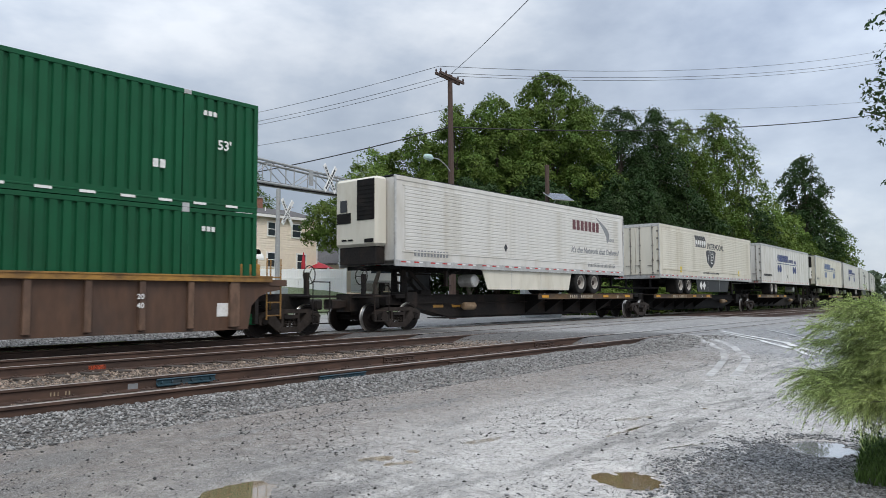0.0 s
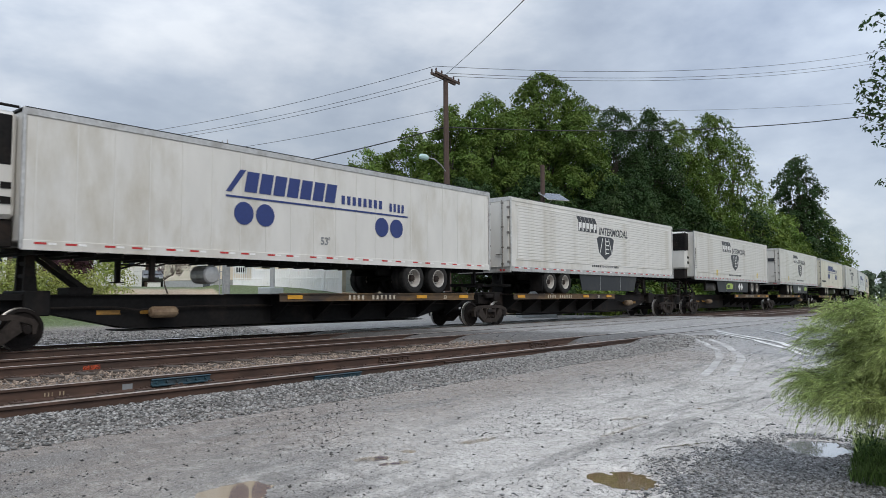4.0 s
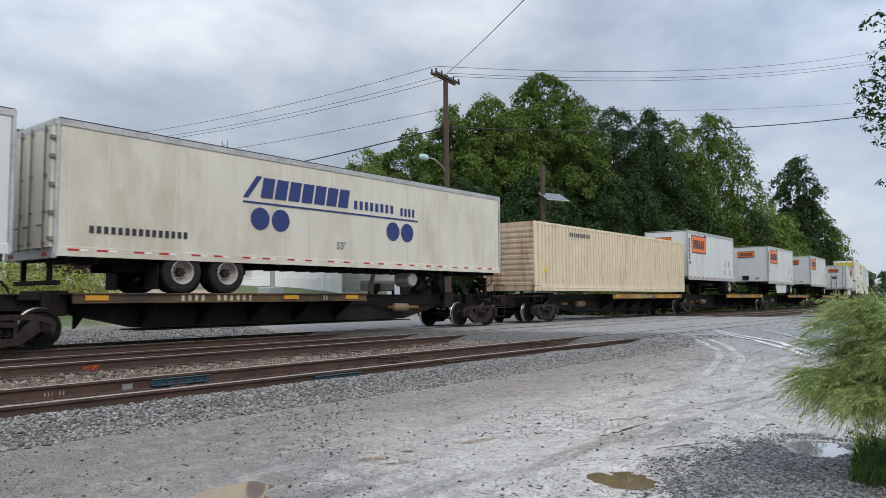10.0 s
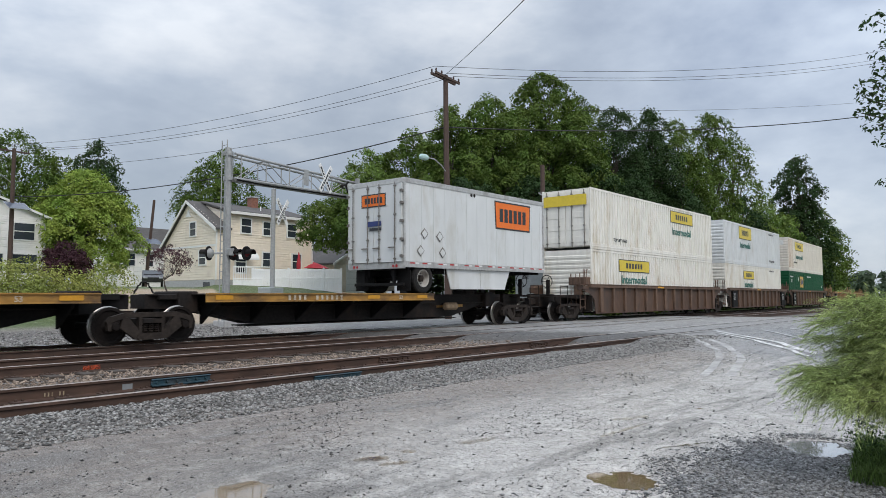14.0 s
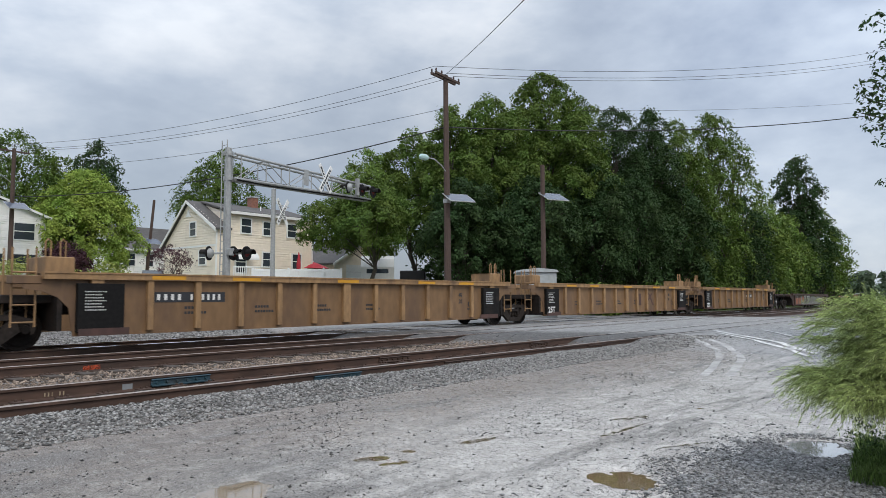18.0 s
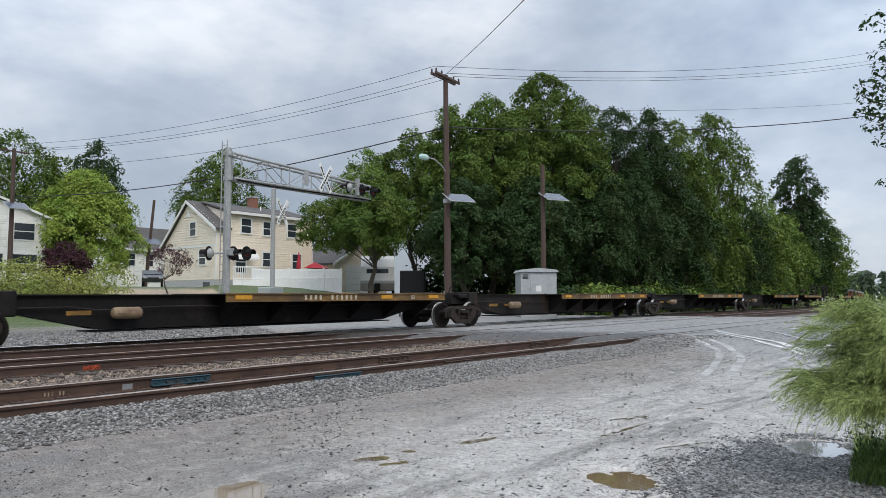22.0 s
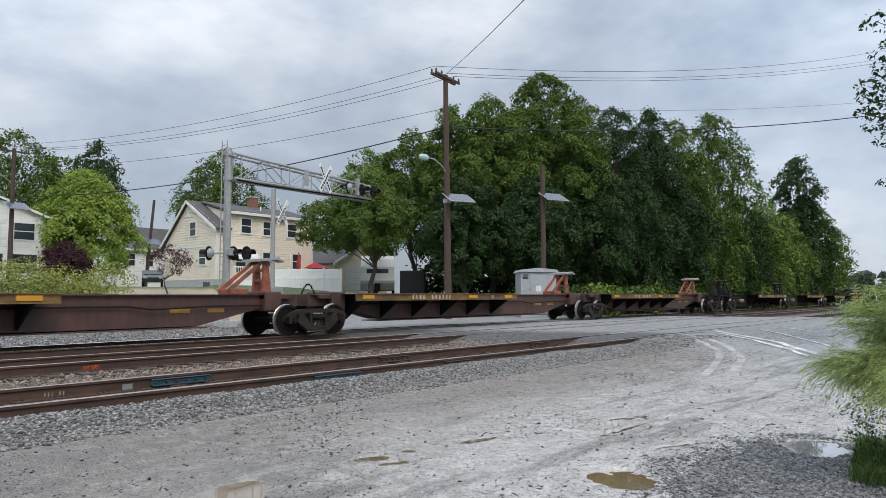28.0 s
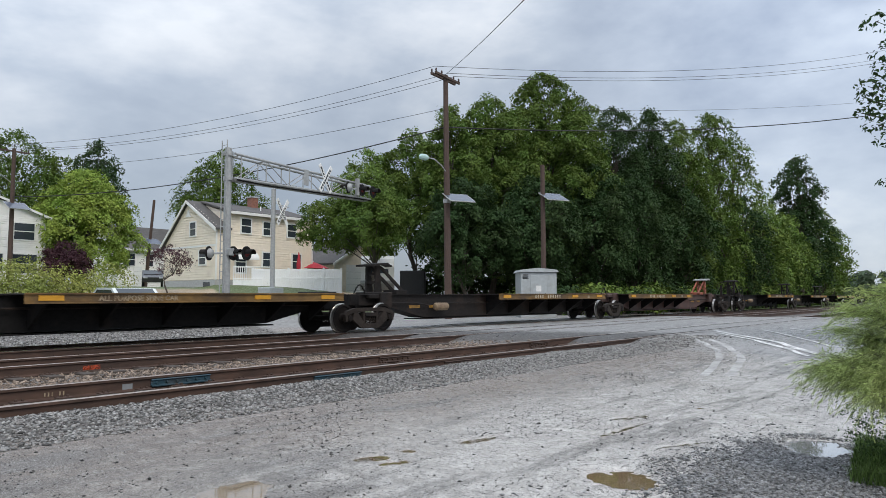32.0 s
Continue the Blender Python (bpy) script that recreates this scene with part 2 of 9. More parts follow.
# ---------------------------------------------------------------- mesh tools
class Shape:
    """Collects faces of one mesh; each face keeps the slot of its material."""

    def __init__(self):
        self.v, self.f, self.m = [], [], []

    def add(self, verts, faces, slot=0):
        k = len(self.v)
        self.v.extend(verts)
        self.f.extend([tuple(k + i for i in f) for f in faces])
        self.m.extend([slot] * len(faces))
        return self

    def box(self, x0, y0, z0, x1, y1, z1, slot=0, c=0.0):
        if c <= 0:
            return self.add([(x0, y0, z0), (x1, y0, z0), (x1, y1, z0), (x0, y1, z0), (x0, y0, z1), (x1, y0, z1), (x1, y1, z1), (x0, y1, z1)],
                            [(0, 3, 2, 1), (4, 5, 6, 7), (0, 1, 5, 4), (1, 2, 6, 5), (2, 3, 7, 6), (3, 0, 4, 7)], slot)
        c = min(c, abs(x1 - x0) / 2.2, abs(y1 - y0) / 2.2, abs(z1 - z0) / 2.2)
        ring = [(x0 + c, y0), (x1 - c, y0), (x1, y0 + c), (x1, y1 - c), (x1 - c, y1), (x0 + c, y1), (x0, y1 - c), (x0, y0 + c)]
        inner = [(x0 + c, y0 + c), (x1 - c, y0 + c), (x1 - c, y0 + c), (x1 - c, y1 - c), (x1 - c, y1 - c), (x0 + c, y1 - c), (x0 + c, y1 - c), (x0 + c, y0 + c)]
        v = [(x, y, z0) for x, y in inner] + [(x, y, z0 + c) for x, y in ring] + [(x, y, z1 - c) for x, y in ring] + [(x, y, z1) for x, y in inner]
        f = [(0, 5, 3, 1), (24, 25, 27, 29)]
        for r in range(3):
            for i in range(8):
                j = (i + 1) % 8
                q = [r * 8 + i, r * 8 + j, r * 8 + 8 + j, r * 8 + 8 + i]
                if r == 0 and v[q[0]] == v[q[1]]:
                    q = q[1:]
                elif r == 2 and v[q[2]] == v[q[3]]:
                    q = q[:3]
                f.append(tuple(q))
        return self.add(v, f, slot)

    def prism(self, outline, lo, hi, axis="y", slot=0):
        """outline: (a, b) pairs in the two other axes; pushed from lo to hi along the axis."""
        n = len(outline)
        put = {"y": lambda a, b, h: (a, h, b), "x": lambda a, b, h: (h, a, b), "z": lambda a, b, h: (a, b, h)}[axis]
        v = [put(a, b, lo) for a, b in outline] + [put(a, b, hi) for a, b in outline]
        f = [tuple(range(n)), tuple(range(2 * n - 1, n - 1, -1))] + [(i, i + n, (i + 1) % n + n, (i + 1) % n) for i in range(n)]
        return self.add(v, f, slot)

    def lathe(self, profile, n=16, axis="y", at=(0, 0, 0), slot=0, closed=True):
        """profile: (distance along the axis, radius) pairs."""
        put = {"y": lambda h, c, s: (c, h, s), "x": lambda h, c, s: (h, c, s), "z": lambda h, c, s: (c, s, h)}[axis]
        v = []
        for h, r in profile:
            for i in range(n):
                a = 2 * math.pi * i / n
                p = put(h, r * math.cos(a), r * math.sin(a))
                v.append((p[0] + at[0], p[1] + at[1], p[2] + at[2]))
        f = [(k * n + i, k * n + (i + 1) % n, k * n + n + (i + 1) % n, k * n + n + i) for k in range(len(profile) - 1) for i in range(n)]
        if closed:
            f += [tuple(range(n - 1, -1, -1)), tuple(range((len(profile) - 1) * n, len(profile) * n))]
        return self.add(v, f, slot)

    def tube(self, pts, r, n=6, slot=0, r1=None):
        pts = [Vector(p) for p in pts]
        v, last = [], None
        for i, p in enumerate(pts):
            d = (pts[min(i + 1, len(pts) - 1)] - pts[max(i - 1, 0)]).normalized()
            if last is None:
                last = d.orthogonal().normalized()
            s = (last - d * last.dot(d)).normalized()
            last, t = s, d.cross(s)
            rr = r if r1 is None else r + (r1 - r) * i / max(1, len(pts) - 1)
            for k in range(n):
                a = 2 * math.pi * k / n
                v.append(tuple(p + (s * math.cos(a) + t * math.sin(a)) * rr))
        f = [(i * n + k, i * n + (k + 1) % n, i * n + n + (k + 1) % n, i * n + n + k) for i in range(len(pts) - 1) for k in range(n)]
        f += [tuple(range(n - 1, -1, -1)), tuple(range((len(pts) - 1) * n, len(pts) * n))]
        return self.add(v, f, slot)

    def mesh(self, name, mats):
        me = bpy.data.meshes.new(name)
        me.from_pydata(self.v, [], self.f)
        for m in mats if isinstance(mats, (list, tuple)) else [mats]:
            me.materials.append(m)
        if any(self.m):
            me.polygons.foreach_set("material_index", self.m)
        b = bmesh.new()
        b.from_mesh(me)
        bmesh.ops.recalc_face_normals(b, faces=b.faces)
        b.to_mesh(me)
        b.free()
        return me


def part(name, shape, mats=None, parent=None, label="", at=None, smooth=False):
    """Links a shape, or a mesh made before, as one object under a thing or part."""
    me = shape.mesh(name, mats) if isinstance(shape, Shape) else shape
    if smooth:
        me.polygons.foreach_set("use_smooth", [True] * len(me.polygons))
    ob = new(name, me)
    ob.parent = parent
    if at is not None:
        ob.matrix_basis = at if isinstance(at, Matrix) else Matrix.Translation(at)
    if label:
        ob["label"] = label
    return ob


def thing(name, label, category, group="", kind="", at=None):
    ob = tagged(new(name), label, category, group, kind)
    if at is not None:
        ob.matrix_basis = at
    return ob


CACHE = {}


def once(key, make):
    if key not in CACHE:
        CACHE[key] = make()
    return CACHE[key]


def cloud_mesh(name, verts, faces, mats):
    """A large mesh from arrays: verts n x 3, faces m x k of one length."""
    me = bpy.data.meshes.new(name)
    faces = np.asarray(faces, dtype=np.int32)
    m, k = faces.shape
    me.vertices.add(len(verts))
    me.vertices.foreach_set("co", np.asarray(verts, dtype=np.float32).ravel())
    me.loops.add(m * k)
    me.loops.foreach_set("vertex_index", faces.ravel())
    me.polygons.add(m)
    me.polygons.foreach_set("loop_start", np.arange(0, m * k, k, dtype=np.int32))
    me.polygons.foreach_set("loop_total", np.full(m, k, dtype=np.int32))
    for x in mats if isinstance(mats, (list, tuple)) else [mats]:
        me.materials.append(x)
    me.update(calc_edges=True)
    return me


# ---------------------------------------------------------------- ground
def step(a, b, x):
    t = min(1.0, max(0.0, (x - a) / (b - a)))
    return t * t * (3 - 2 * t)


def lateral(x, y):
    """Distance along the line and the offset across it of a place on the ground."""
    if x <= CURVE_S0:
        return x, y
    r = 1.0 / CURVE_K
    cx, cy = CURVE_S0, Y_C + r
    a = math.atan2(x - cx, cy - y)
    a_end = CURVE_K * (CURVE_END - CURVE_S0)
    if a <= a_end:
        return CURVE_S0 + a * r, Y_C + r - math.hypot(x - cx, cy - y)
    px, py, _, _ = on_track(CURVE_END, Y_C)
    dx, dy = x - px, y - py
    return CURVE_END + dx * math.cos(a_end) + dy * math.sin(a_end), Y_C - dx * math.sin(a_end) + dy * math.cos(a_end)


def crossing(s, w):
    """1 where the road crosses the tracks."""
    lo = 14.2 + (0.32 * (Y_C - w) if w < Y_C else 0.5 * (w - Y_C))
    return step(lo - 0.4, lo + 0.9, s) * (1 - step(40.5, 41.5, s + 0.25 * (w - 8)))


# hollows of the lot: x, y, half length, half width, turn, depth
HOLLOWS = [(3.09, 4.53, 0.29, 0.235, 30, 0.034), (5.45, 2.68, 0.26, 0.235, 55, 0.034), (7.9, 1.78, 0.36, 0.27, 20, 0.04), (4.38, 4.43, 0.15, 0.07, -25, 0.022), (4.82, 4.40, 0.06, 0.04, -40, 0.018),
           (4.42, 4.20, 0.16, 0.05, -22, 0.018), (5.62, 4.21, 0.18, 0.055, -8, 0.02), (6.72, 3.77, 0.32, 0.035, -68, 0.022), (7.78, 3.72, 0.31, 0.055, -16, 0.018),
           (7.35, 3.47, 0.52, 0.028, -2, 0.022), (8.5, 3.41, 0.66, 0.022, -4, 0.02), (9.15, 3.56, 0.20, 0.022, 95, 0.018), (8.8, 3.84, 0.2, 0.025, 95, 0.018), (6.87, 2.79, 0.34, 0.025, -23, 0.02), (8.6, 4.64, 0.3, 0.03, -44, 0.018),
           ]


def hollows(x, y):
    d = 0.0
    for hx, hy, a, b, turn, deep in HOLLOWS:
        dx, dy = x - hx, y - hy
        if dx * dx + dy * dy < 4 * a * a:
            c, s = math.cos(radians(turn)), math.sin(radians(turn))
            p, q = (c * dx + s * dy) / a, (c * dy - s * dx) / b
            e = p * p + q * q + 0.85 * noise.noise((x * 5.0, y * 5.0, 7.0)) + 0.5 * noise.noise((x * 14.0, y * 14.0, 3.0))
            d = max(d, deep * step(2.2, 0.0, e))
    return d


def ground_z(x, y):
    s, w = lateral(x, y)
    z = -0.43 + 0.25 * step(0.0, 7.2, w)
    z += 0.085 * step(6.75, 7.75, w) - 0.085 * step(7.98, 8.12, w)   # ballast shoulder, lower between the rails
    z -= 0.02 * step(19.6, 20.6, w)
    road = crossing(s, w)
    z = z * (1 - road) + road * (0.004 - 0.34 * (1 - step(-1.0, 7.0, w)))
    if s > 41:                                            # verge beside the tracks past the road
        z -= 0.12 * step(41, 46, s) * (1 - step(8.4, 10.2, w))
    z += 2.0 * step(23.0, 44.0, w) * (1 - 0.55 * step(30, 60, s)) + 0.02 * max(0.0, w - 44)*(1 - step(60, 110, w))
    z += 0.018 * noise.noise((x * 0.8, y * 0.8, 0.0)) * (1 - road) * step(26, 10, abs(w)) + 0.02 * noise.noise((x * 0.3, y * 0.3, 4.0)) * (1 - road)
    z += grade(max(0.0, s)) - 0.02
    if 1.5 < x < 10.5 and 0.8 < y < 5.5:                  # hollows that hold water, rough mud
        z -= hollows(x, y)
        z += 0.004 * noise.noise((x * 6.0, y * 6.0, 2.0)) + 0.0025 * noise.noise((x * 17.0, y * 17.0, 2.0))
    return z


def ground_mesh():
    xs = sorted(set([-900, -400, -150, -60, -30, -16] + [round(v, 3) for v in np.arange(-10, 24, 0.28)] + [round(v, 3) for v in np.arange(2.2, 9.6, 0.034)] + [round(v, 2) for v in np.arange(24, 60, 0.7)]
                    + list(range(60, 200, 4)) + [210, 240, 300, 400, 600, 1000, 2000]))
    ys = sorted(set([-1000, -300, -100, -40, -15, -6] + [round(v, 3) for v in np.arange(-3, 10, 0.22)] + [round(v, 3) for v in np.arange(1.2, 5.1, 0.03)] + [6.8, 7.98, 8.04, 8.1, 8.16] + [round(v, 2) for v in np.arange(10, 24, 0.45)]
                    + [round(v, 2) for v in np.arange(24, 60, 1.4)] + list(range(60, 200, 10)) + [250, 400, 800, 2000]))
    v = np.array([(x, y, ground_z(x, y)) for y in ys for x in xs])
    nx = len(xs)
    i, j = np.meshgrid(np.arange(nx - 1), np.arange(len(ys) - 1))
    k = (j * nx + i).ravel()
    return cloud_mesh("ground", v, np.stack([k, k + 1, k + nx + 1, k + nx], 1), [])


def nd(n, kind, op=None, **kw):
    x = n.new(kind)
    if op:
        x.operation = op
    for k, v in kw.items():
        x.inputs[int(k[1:]) if k[0] == "i" and k[1:].isdigit() else k].default_value = v
    return x


def ground_material():
    """Wet dirt lot, asphalt of the crossing, ballast bed, grass, by the place on the plan."""
    m = bpy.data.materials.new("wet_dirt_asphalt_and_grass")
    m.use_nodes = True
    n, l = m.node_tree.nodes, m.node_tree.links
    bs = n["Principled BSDF"]
    co = n.new("ShaderNodeNewGeometry")
    sep = n.new("ShaderNodeSeparateXYZ")
    l.new(co.outputs["Position"], sep.inputs[0])

    def noise_of(scale, detail=6.0, rough=0.6, stretch=None):
        x = nd(n, "ShaderNodeTexNoise", Scale=scale, Detail=detail, Roughness=rough)
        if stretch:
            mp = n.new("ShaderNodeMapping")
            mp.inputs["Scale"].default_value = stretch
            mp.inputs["Rotation"].default_value = (0, 0, -0.12)
            l.new(co.outputs["Position"], mp.inputs[0])
            l.new(mp.outputs[0], x.inputs["Vector"])
        else:
            l.new(co.outputs["Position"], x.inputs["Vector"])
        return x.outputs[0]

    def rng(src, a, b, c=0.0, d=1.0):
        x = n.new("ShaderNodeMapRange")
        x.interpolation_type = "SMOOTHSTEP"
        for i, val in enumerate((a, b, c, d)):
            x.inputs[i + 1].default_value = val
        l.new(src, x.inputs[0])
        return x.outputs[0]

    def mix(f, a, b):
        x = n.new("ShaderNodeMix")
        x.data_type = "RGBA"
        l.new(f, x.inputs[0])
        for src, i in ((a, 6), (b, 7)):
            if isinstance(src, tuple):
                x.inputs[i].default_value = (*src, 1)
            else:
                l.new(src, x.inputs[i])
        return x.outputs[2]

    def math2(op, a, b):
        x = n.new("ShaderNodeMath")
        x.operation = op
        for src, i in ((a, 0), (b, 1)):
            if isinstance(src, (int, float)):
                x.inputs[i].default_value = src
            else:
                l.new(src, x.inputs[i])
        return x.outputs[0]

    bp = n.new("ShaderNodeBump")
    bump_in = bp.inputs["Strength"]
    fine, mid, big = noise_of(95.0, 8.0, 0.8), noise_of(5.5, 8.0, 0.68), noise_of(0.75)
    coarse = noise_of(24.0, 6.0, 0.75)
    streak = noise_of(2.6, 6.0, 0.65, (0.14, 1.0, 1.0))

    def specks(scale, keep, size):
        """Loose bits: some cells of a voronoi pattern, as uneven dots."""
        v = nd(n, "ShaderNodeTexVoronoi", Scale=scale)
        l.new(co.outputs["Position"], v.inputs["Vector"])
        sp = n.new("ShaderNodeSeparateColor")
        l.new(v.outputs["Color"], sp.inputs[0])
        return math2("MULTIPLY", rng(v.outputs["Distance"], size, size * 0.6), rng(sp.outputs[0], keep, keep + 0.02))

    dirt = mix(rng(mid, 0.36, 0.66), (0.285, 0.260, 0.233), (0.445, 0.415, 0.378))
    # lighter base colour towards +x, painted in for the sky's sheen on wet dirt
    pale = mix(rng(mid, 0.35, 0.65), (0.508, 0.48, 0.447), (0.705, 0.678, 0.637))
    reach = math2("SUBTRACT", math2("ADD", sep.outputs[0], math2("MULTIPLY", big, 5.0)), math2("MULTIPLY", sep.outputs[1], 0.55))
    dirt = mix(rng(reach, 2.2, 6.5), dirt, pale)
    dirt = mix(rng(math2("ADD", sep.outputs[1], math2("MULTIPLY", big, 2.2)), 5.0, 7.4), dirt, mix(rng(mid, 0.4, 0.6), (0.215, 0.176, 0.146), (0.31, 0.260, 0.220)))
    dirt = mix(math2("MULTIPLY", rng(streak, 0.48, 0.66), 0.75), dirt, (0.19, 0.178, 0.165))
    dirt = mix(math2("MULTIPLY", rng(coarse, 0.50, 0.38), 0.6), dirt, (0.095, 0.092, 0.090))
    dirt = mix(math2("MULTIPLY", rng(fine, 0.49, 0.40), 0.85), dirt, (0.050, 0.048, 0.047))
    dirt = mix(math2("MULTIPLY", rng(fine, 0.52, 0.60), 0.8), dirt, (0.62, 0.615, 0.60))
    px_, py_ = math2("MULTIPLY", math2("SUBTRACT", sep.outputs[0], 6.55), 0.55), math2("SUBTRACT", sep.outputs[1], 1.45)
    away = math2("ADD", math2("SQRT", math2("ADD", math2("MULTIPLY", px_, px_), math2("MULTIPLY", py_, py_)), 0.0), math2("MULTIPLY", math2("SUBTRACT", mid, 0.5), 1.2))
    dirt = mix(math2("MULTIPLY", rng(away, 1.05, 0.7), 0.8), dirt, (0.15, 0.146, 0.14))
    dirt = mix(specks(48.0, 0.86, 0.34), dirt, (0.030, 0.029, 0.029))
    dirt = mix(specks(85.0, 0.80, 0.34), dirt, (0.035, 0.034, 0.034))
    asphalt = mix(rng(mid, 0.35, 0.7), (0.23, 0.226, 0.22), (0.34, 0.336, 0.328))
    asphalt = mix(rng(streak, 0.5, 0.7), asphalt, (0.17, 0.168, 0.165))
    asphalt = mix(rng(fine, 0.6, 0.75), asphalt, (0.27, 0.27, 0.27))
    ballast = mix(rng(fine, 0.35, 0.65), (0.055, 0.048, 0.044), (0.20, 0.18, 0.165))
    grass = mix(rng(mid, 0.35, 0.65), (0.055, 0.085, 0.022), (0.10, 0.135, 0.040))
    tan = mix(rng(fine, 0.35, 0.65), (0.33, 0.25, 0.17), (0.42, 0.33, 0.23))
    x, y = sep.outputs[0], sep.outputs[1]
    yw = math2("ADD", y, math2("MULTIPLY", math2("SUBTRACT", mid, 0.5), 0.5))
    col = dirt
    col = mix(rng(math2("ADD", x, math2("MULTIPLY", math2("SUBTRACT", big, 0.5), 4.0)), 15.0, 19.0), col, asphalt)
    bed = math2("MULTIPLY", rng(yw, 7.0, 7.15), rng(yw, 28.0, 26.5))
    on_road = math2("MULTIPLY", rng(math2("ADD", x, math2("MULTIPLY", yw, 0.32)), 19.5, 19.9), rng(math2("ADD", x, math2("MULTIPLY", yw, 0.25)), 43.2, 42.8))
    on_road = math2("MULTIPLY", on_road, rng(math2("SUBTRACT", x, math2("MULTIPLY", yw, 0.5)), 5.5, 5.9))
    rim = math2("ADD", math2("ADD", x, math2("MULTIPLY", yw, 0.32)), math2("MULTIPLY", math2("SUBTRACT", big, 0.5), 2.0))
    rim = math2("MULTIPLY", math2("MULTIPLY", rng(rim, 24.6, 22.0), on_road), math2("MULTIPLY", rng(yw, 7.7, 8.1), rng(yw, 19.0, 17.0)))
    bed = math2("MULTIPLY", bed, math2("SUBTRACT", 1.0, on_road))
    col = mix(math2("MULTIPLY", rim, 0.85), col, (0.062, 0.060, 0.058))
    col = mix(bed, col, ballast)
    far_y = math2("MULTIPLY", rng(yw, 26.8, 28.0), rng(x, 13.0, 14.5))
    col = mix(rng(yw, 26.8, 28.5), col, grass)
    col = mix(math2("MULTIPLY", far_y, math2("SUBTRACT", 1.0, on_road)), col, tan)
    col = mix(rng(math2("ADD", yw, math2("MULTIPLY", big, 3.0)), 40.6, 43.0), col, grass)
    col = mix(math2("MULTIPLY", rng(x, 41.5, 44.0), rng(yw, 9.0, 7.5)), col, grass)
    col = mix(rng(x, 60.0, 70.0), col, grass)
    l.new(col, bs.inputs["Base Color"])
    wetness = math2("MULTIPLY", rng(math2("ADD", x, math2("MULTIPLY", math2("SUBTRACT", big, 0.5), 5.0)), 2.5, 7.0), rng(yw, 8.5, 3.0))
    wet = math2("MULTIPLY", rng(math2("ADD", mid, math2("MULTIPLY", wetness, 0.34)), 0.50, 0.74), rng(x, 40.0, 30.0))
    l.new(rng(wet, 0.0, 1.0, 0.62, 0.22), bs.inputs["Roughness"])
    l.new(rng(wet, 0.0, 1.0, 0.85, 0.45), bump_in)
    bp.inputs["Distance"].default_value = 0.02
    l.new(math2("ADD", math2("ADD", fine, coarse), math2("MULTIPLY", mid, 1.5)), bp.inputs["Height"])
    l.new(bp.outputs[0], bs.inputs["Normal"])
    return m


ground = tagged(new("ground", ground_mesh()), "wet grey dirt lot with asphalt crossing and grass", "ground", kind="structure")
ground.data.materials.append(ground_material())


# ---------------------------------------------------------------- tracks
def sweep(profile, y, s0, s1, slot_of=None, lift=0.0, ds=3.0):
    """A profile of (across, up) pairs along the line at y."""
    sh, n = Shape(), len(profile)
    stations = [s0]
    while stations[-1] < s1 - 1e-6:
        stations.append(min(s1, stations[-1] + (40.0 if stations[-1] < 0 and y < 0 else ds)))
    v = []
    for s in stations:
        for p, q in profile:
            x, yy, z, a = on_track(s, y + p)
            v.append((x, yy, z + q + lift))
    for i in range(len(stations) - 1):
        for k in range(n):
            sh.add([], [])
            sh.f.append((i * n + k, i * n + (k + 1) % n, (i + 1) * n + (k + 1) % n, (i + 1) * n + k))
            sh.m.append(slot_of[k] if slot_of else 0)
    sh.v = v
    sh.f += [tuple(range(n)), tuple(range(len(v) - 1, len(v) - n - 1, -1))]
    sh.m += [0, 0]
    return sh


RAIL = [(-0.075, -0.185), (0.075, -0.185), (0.075, -0.172), (0.010, -0.150), (0.009, -0.048), (0.036, -0.036), (0.036, -0.006), (0.026, 0.0),
        (-0.026, 0.0), (-0.036, -0.006), (-0.036, -0.036), (-0.009, -0.048), (-0.010, -0.150), (-0.075, -0.172)]
RAIL_SLOTS = [0, 0, 0, 0, 0, 0, 1, 1, 1, 0, 0, 0, 0, 0]
for track_y, what in ((Y_A, "nearer siding"), (Y_B, "middle"), (Y_C, "main")):
    line = thing("railway_track", "rusty steel rails of the %s track in ballast" % what, "track", "parallel railway tracks", kind="structure")
    for dy in (-0.7535, 0.7535):
        part("rail", sweep(RAIL, track_y + dy, -45.0, 300.0, RAIL_SLOTS), [M_RAIL, M_RAILMAIN if what == "main" else M_RAILTOP], line)
    tie = Shape().box(-0.11, -1.28, -0.34, 0.11, 1.28, -0.165, 0, 0.01)
    tie_mesh = tie.mesh("tie", M_TIE)
    plate = Shape().box(-0.09, -0.18, -0.166, 0.09, 0.18, -0.150, 0, 0.004)
    for q in (-0.12, 0.12):
        plate.box(-0.05, q - 0.015, -0.152, -0.025, q + 0.015, -0.125).box(0.025, q - 0.015, -0.152, 0.05, q + 0.015, -0.125)
    plate_mesh = plate.mesh("tie_plate", M_RAIL)
    s = -9.0
    while s < 19.0:
        if s < 13.8 + 0.32 * (Y_C - track_y):
            t = part("tie", tie_mesh, parent=line, at=pose(s, track_y, grade(s)))
            for dy in (-0.7535, 0.7535):
                part("tie_plate", plate_mesh, parent=line, at=pose(s, track_y + dy, grade(s)))
        s += 0.52
    for dy in (-0.7535, 0.7535):                          # flangeway gaps across the road
        strip = sweep([(0.06, -0.03), (0.085, -0.03), (0.085, -0.006), (0.06, -0.006)], track_y + dy * 0.86 - 0.02, 14.6 + 0.32 * (Y_C - track_y), 40.0)
        part("flangeway", strip, M_BLACK, line)


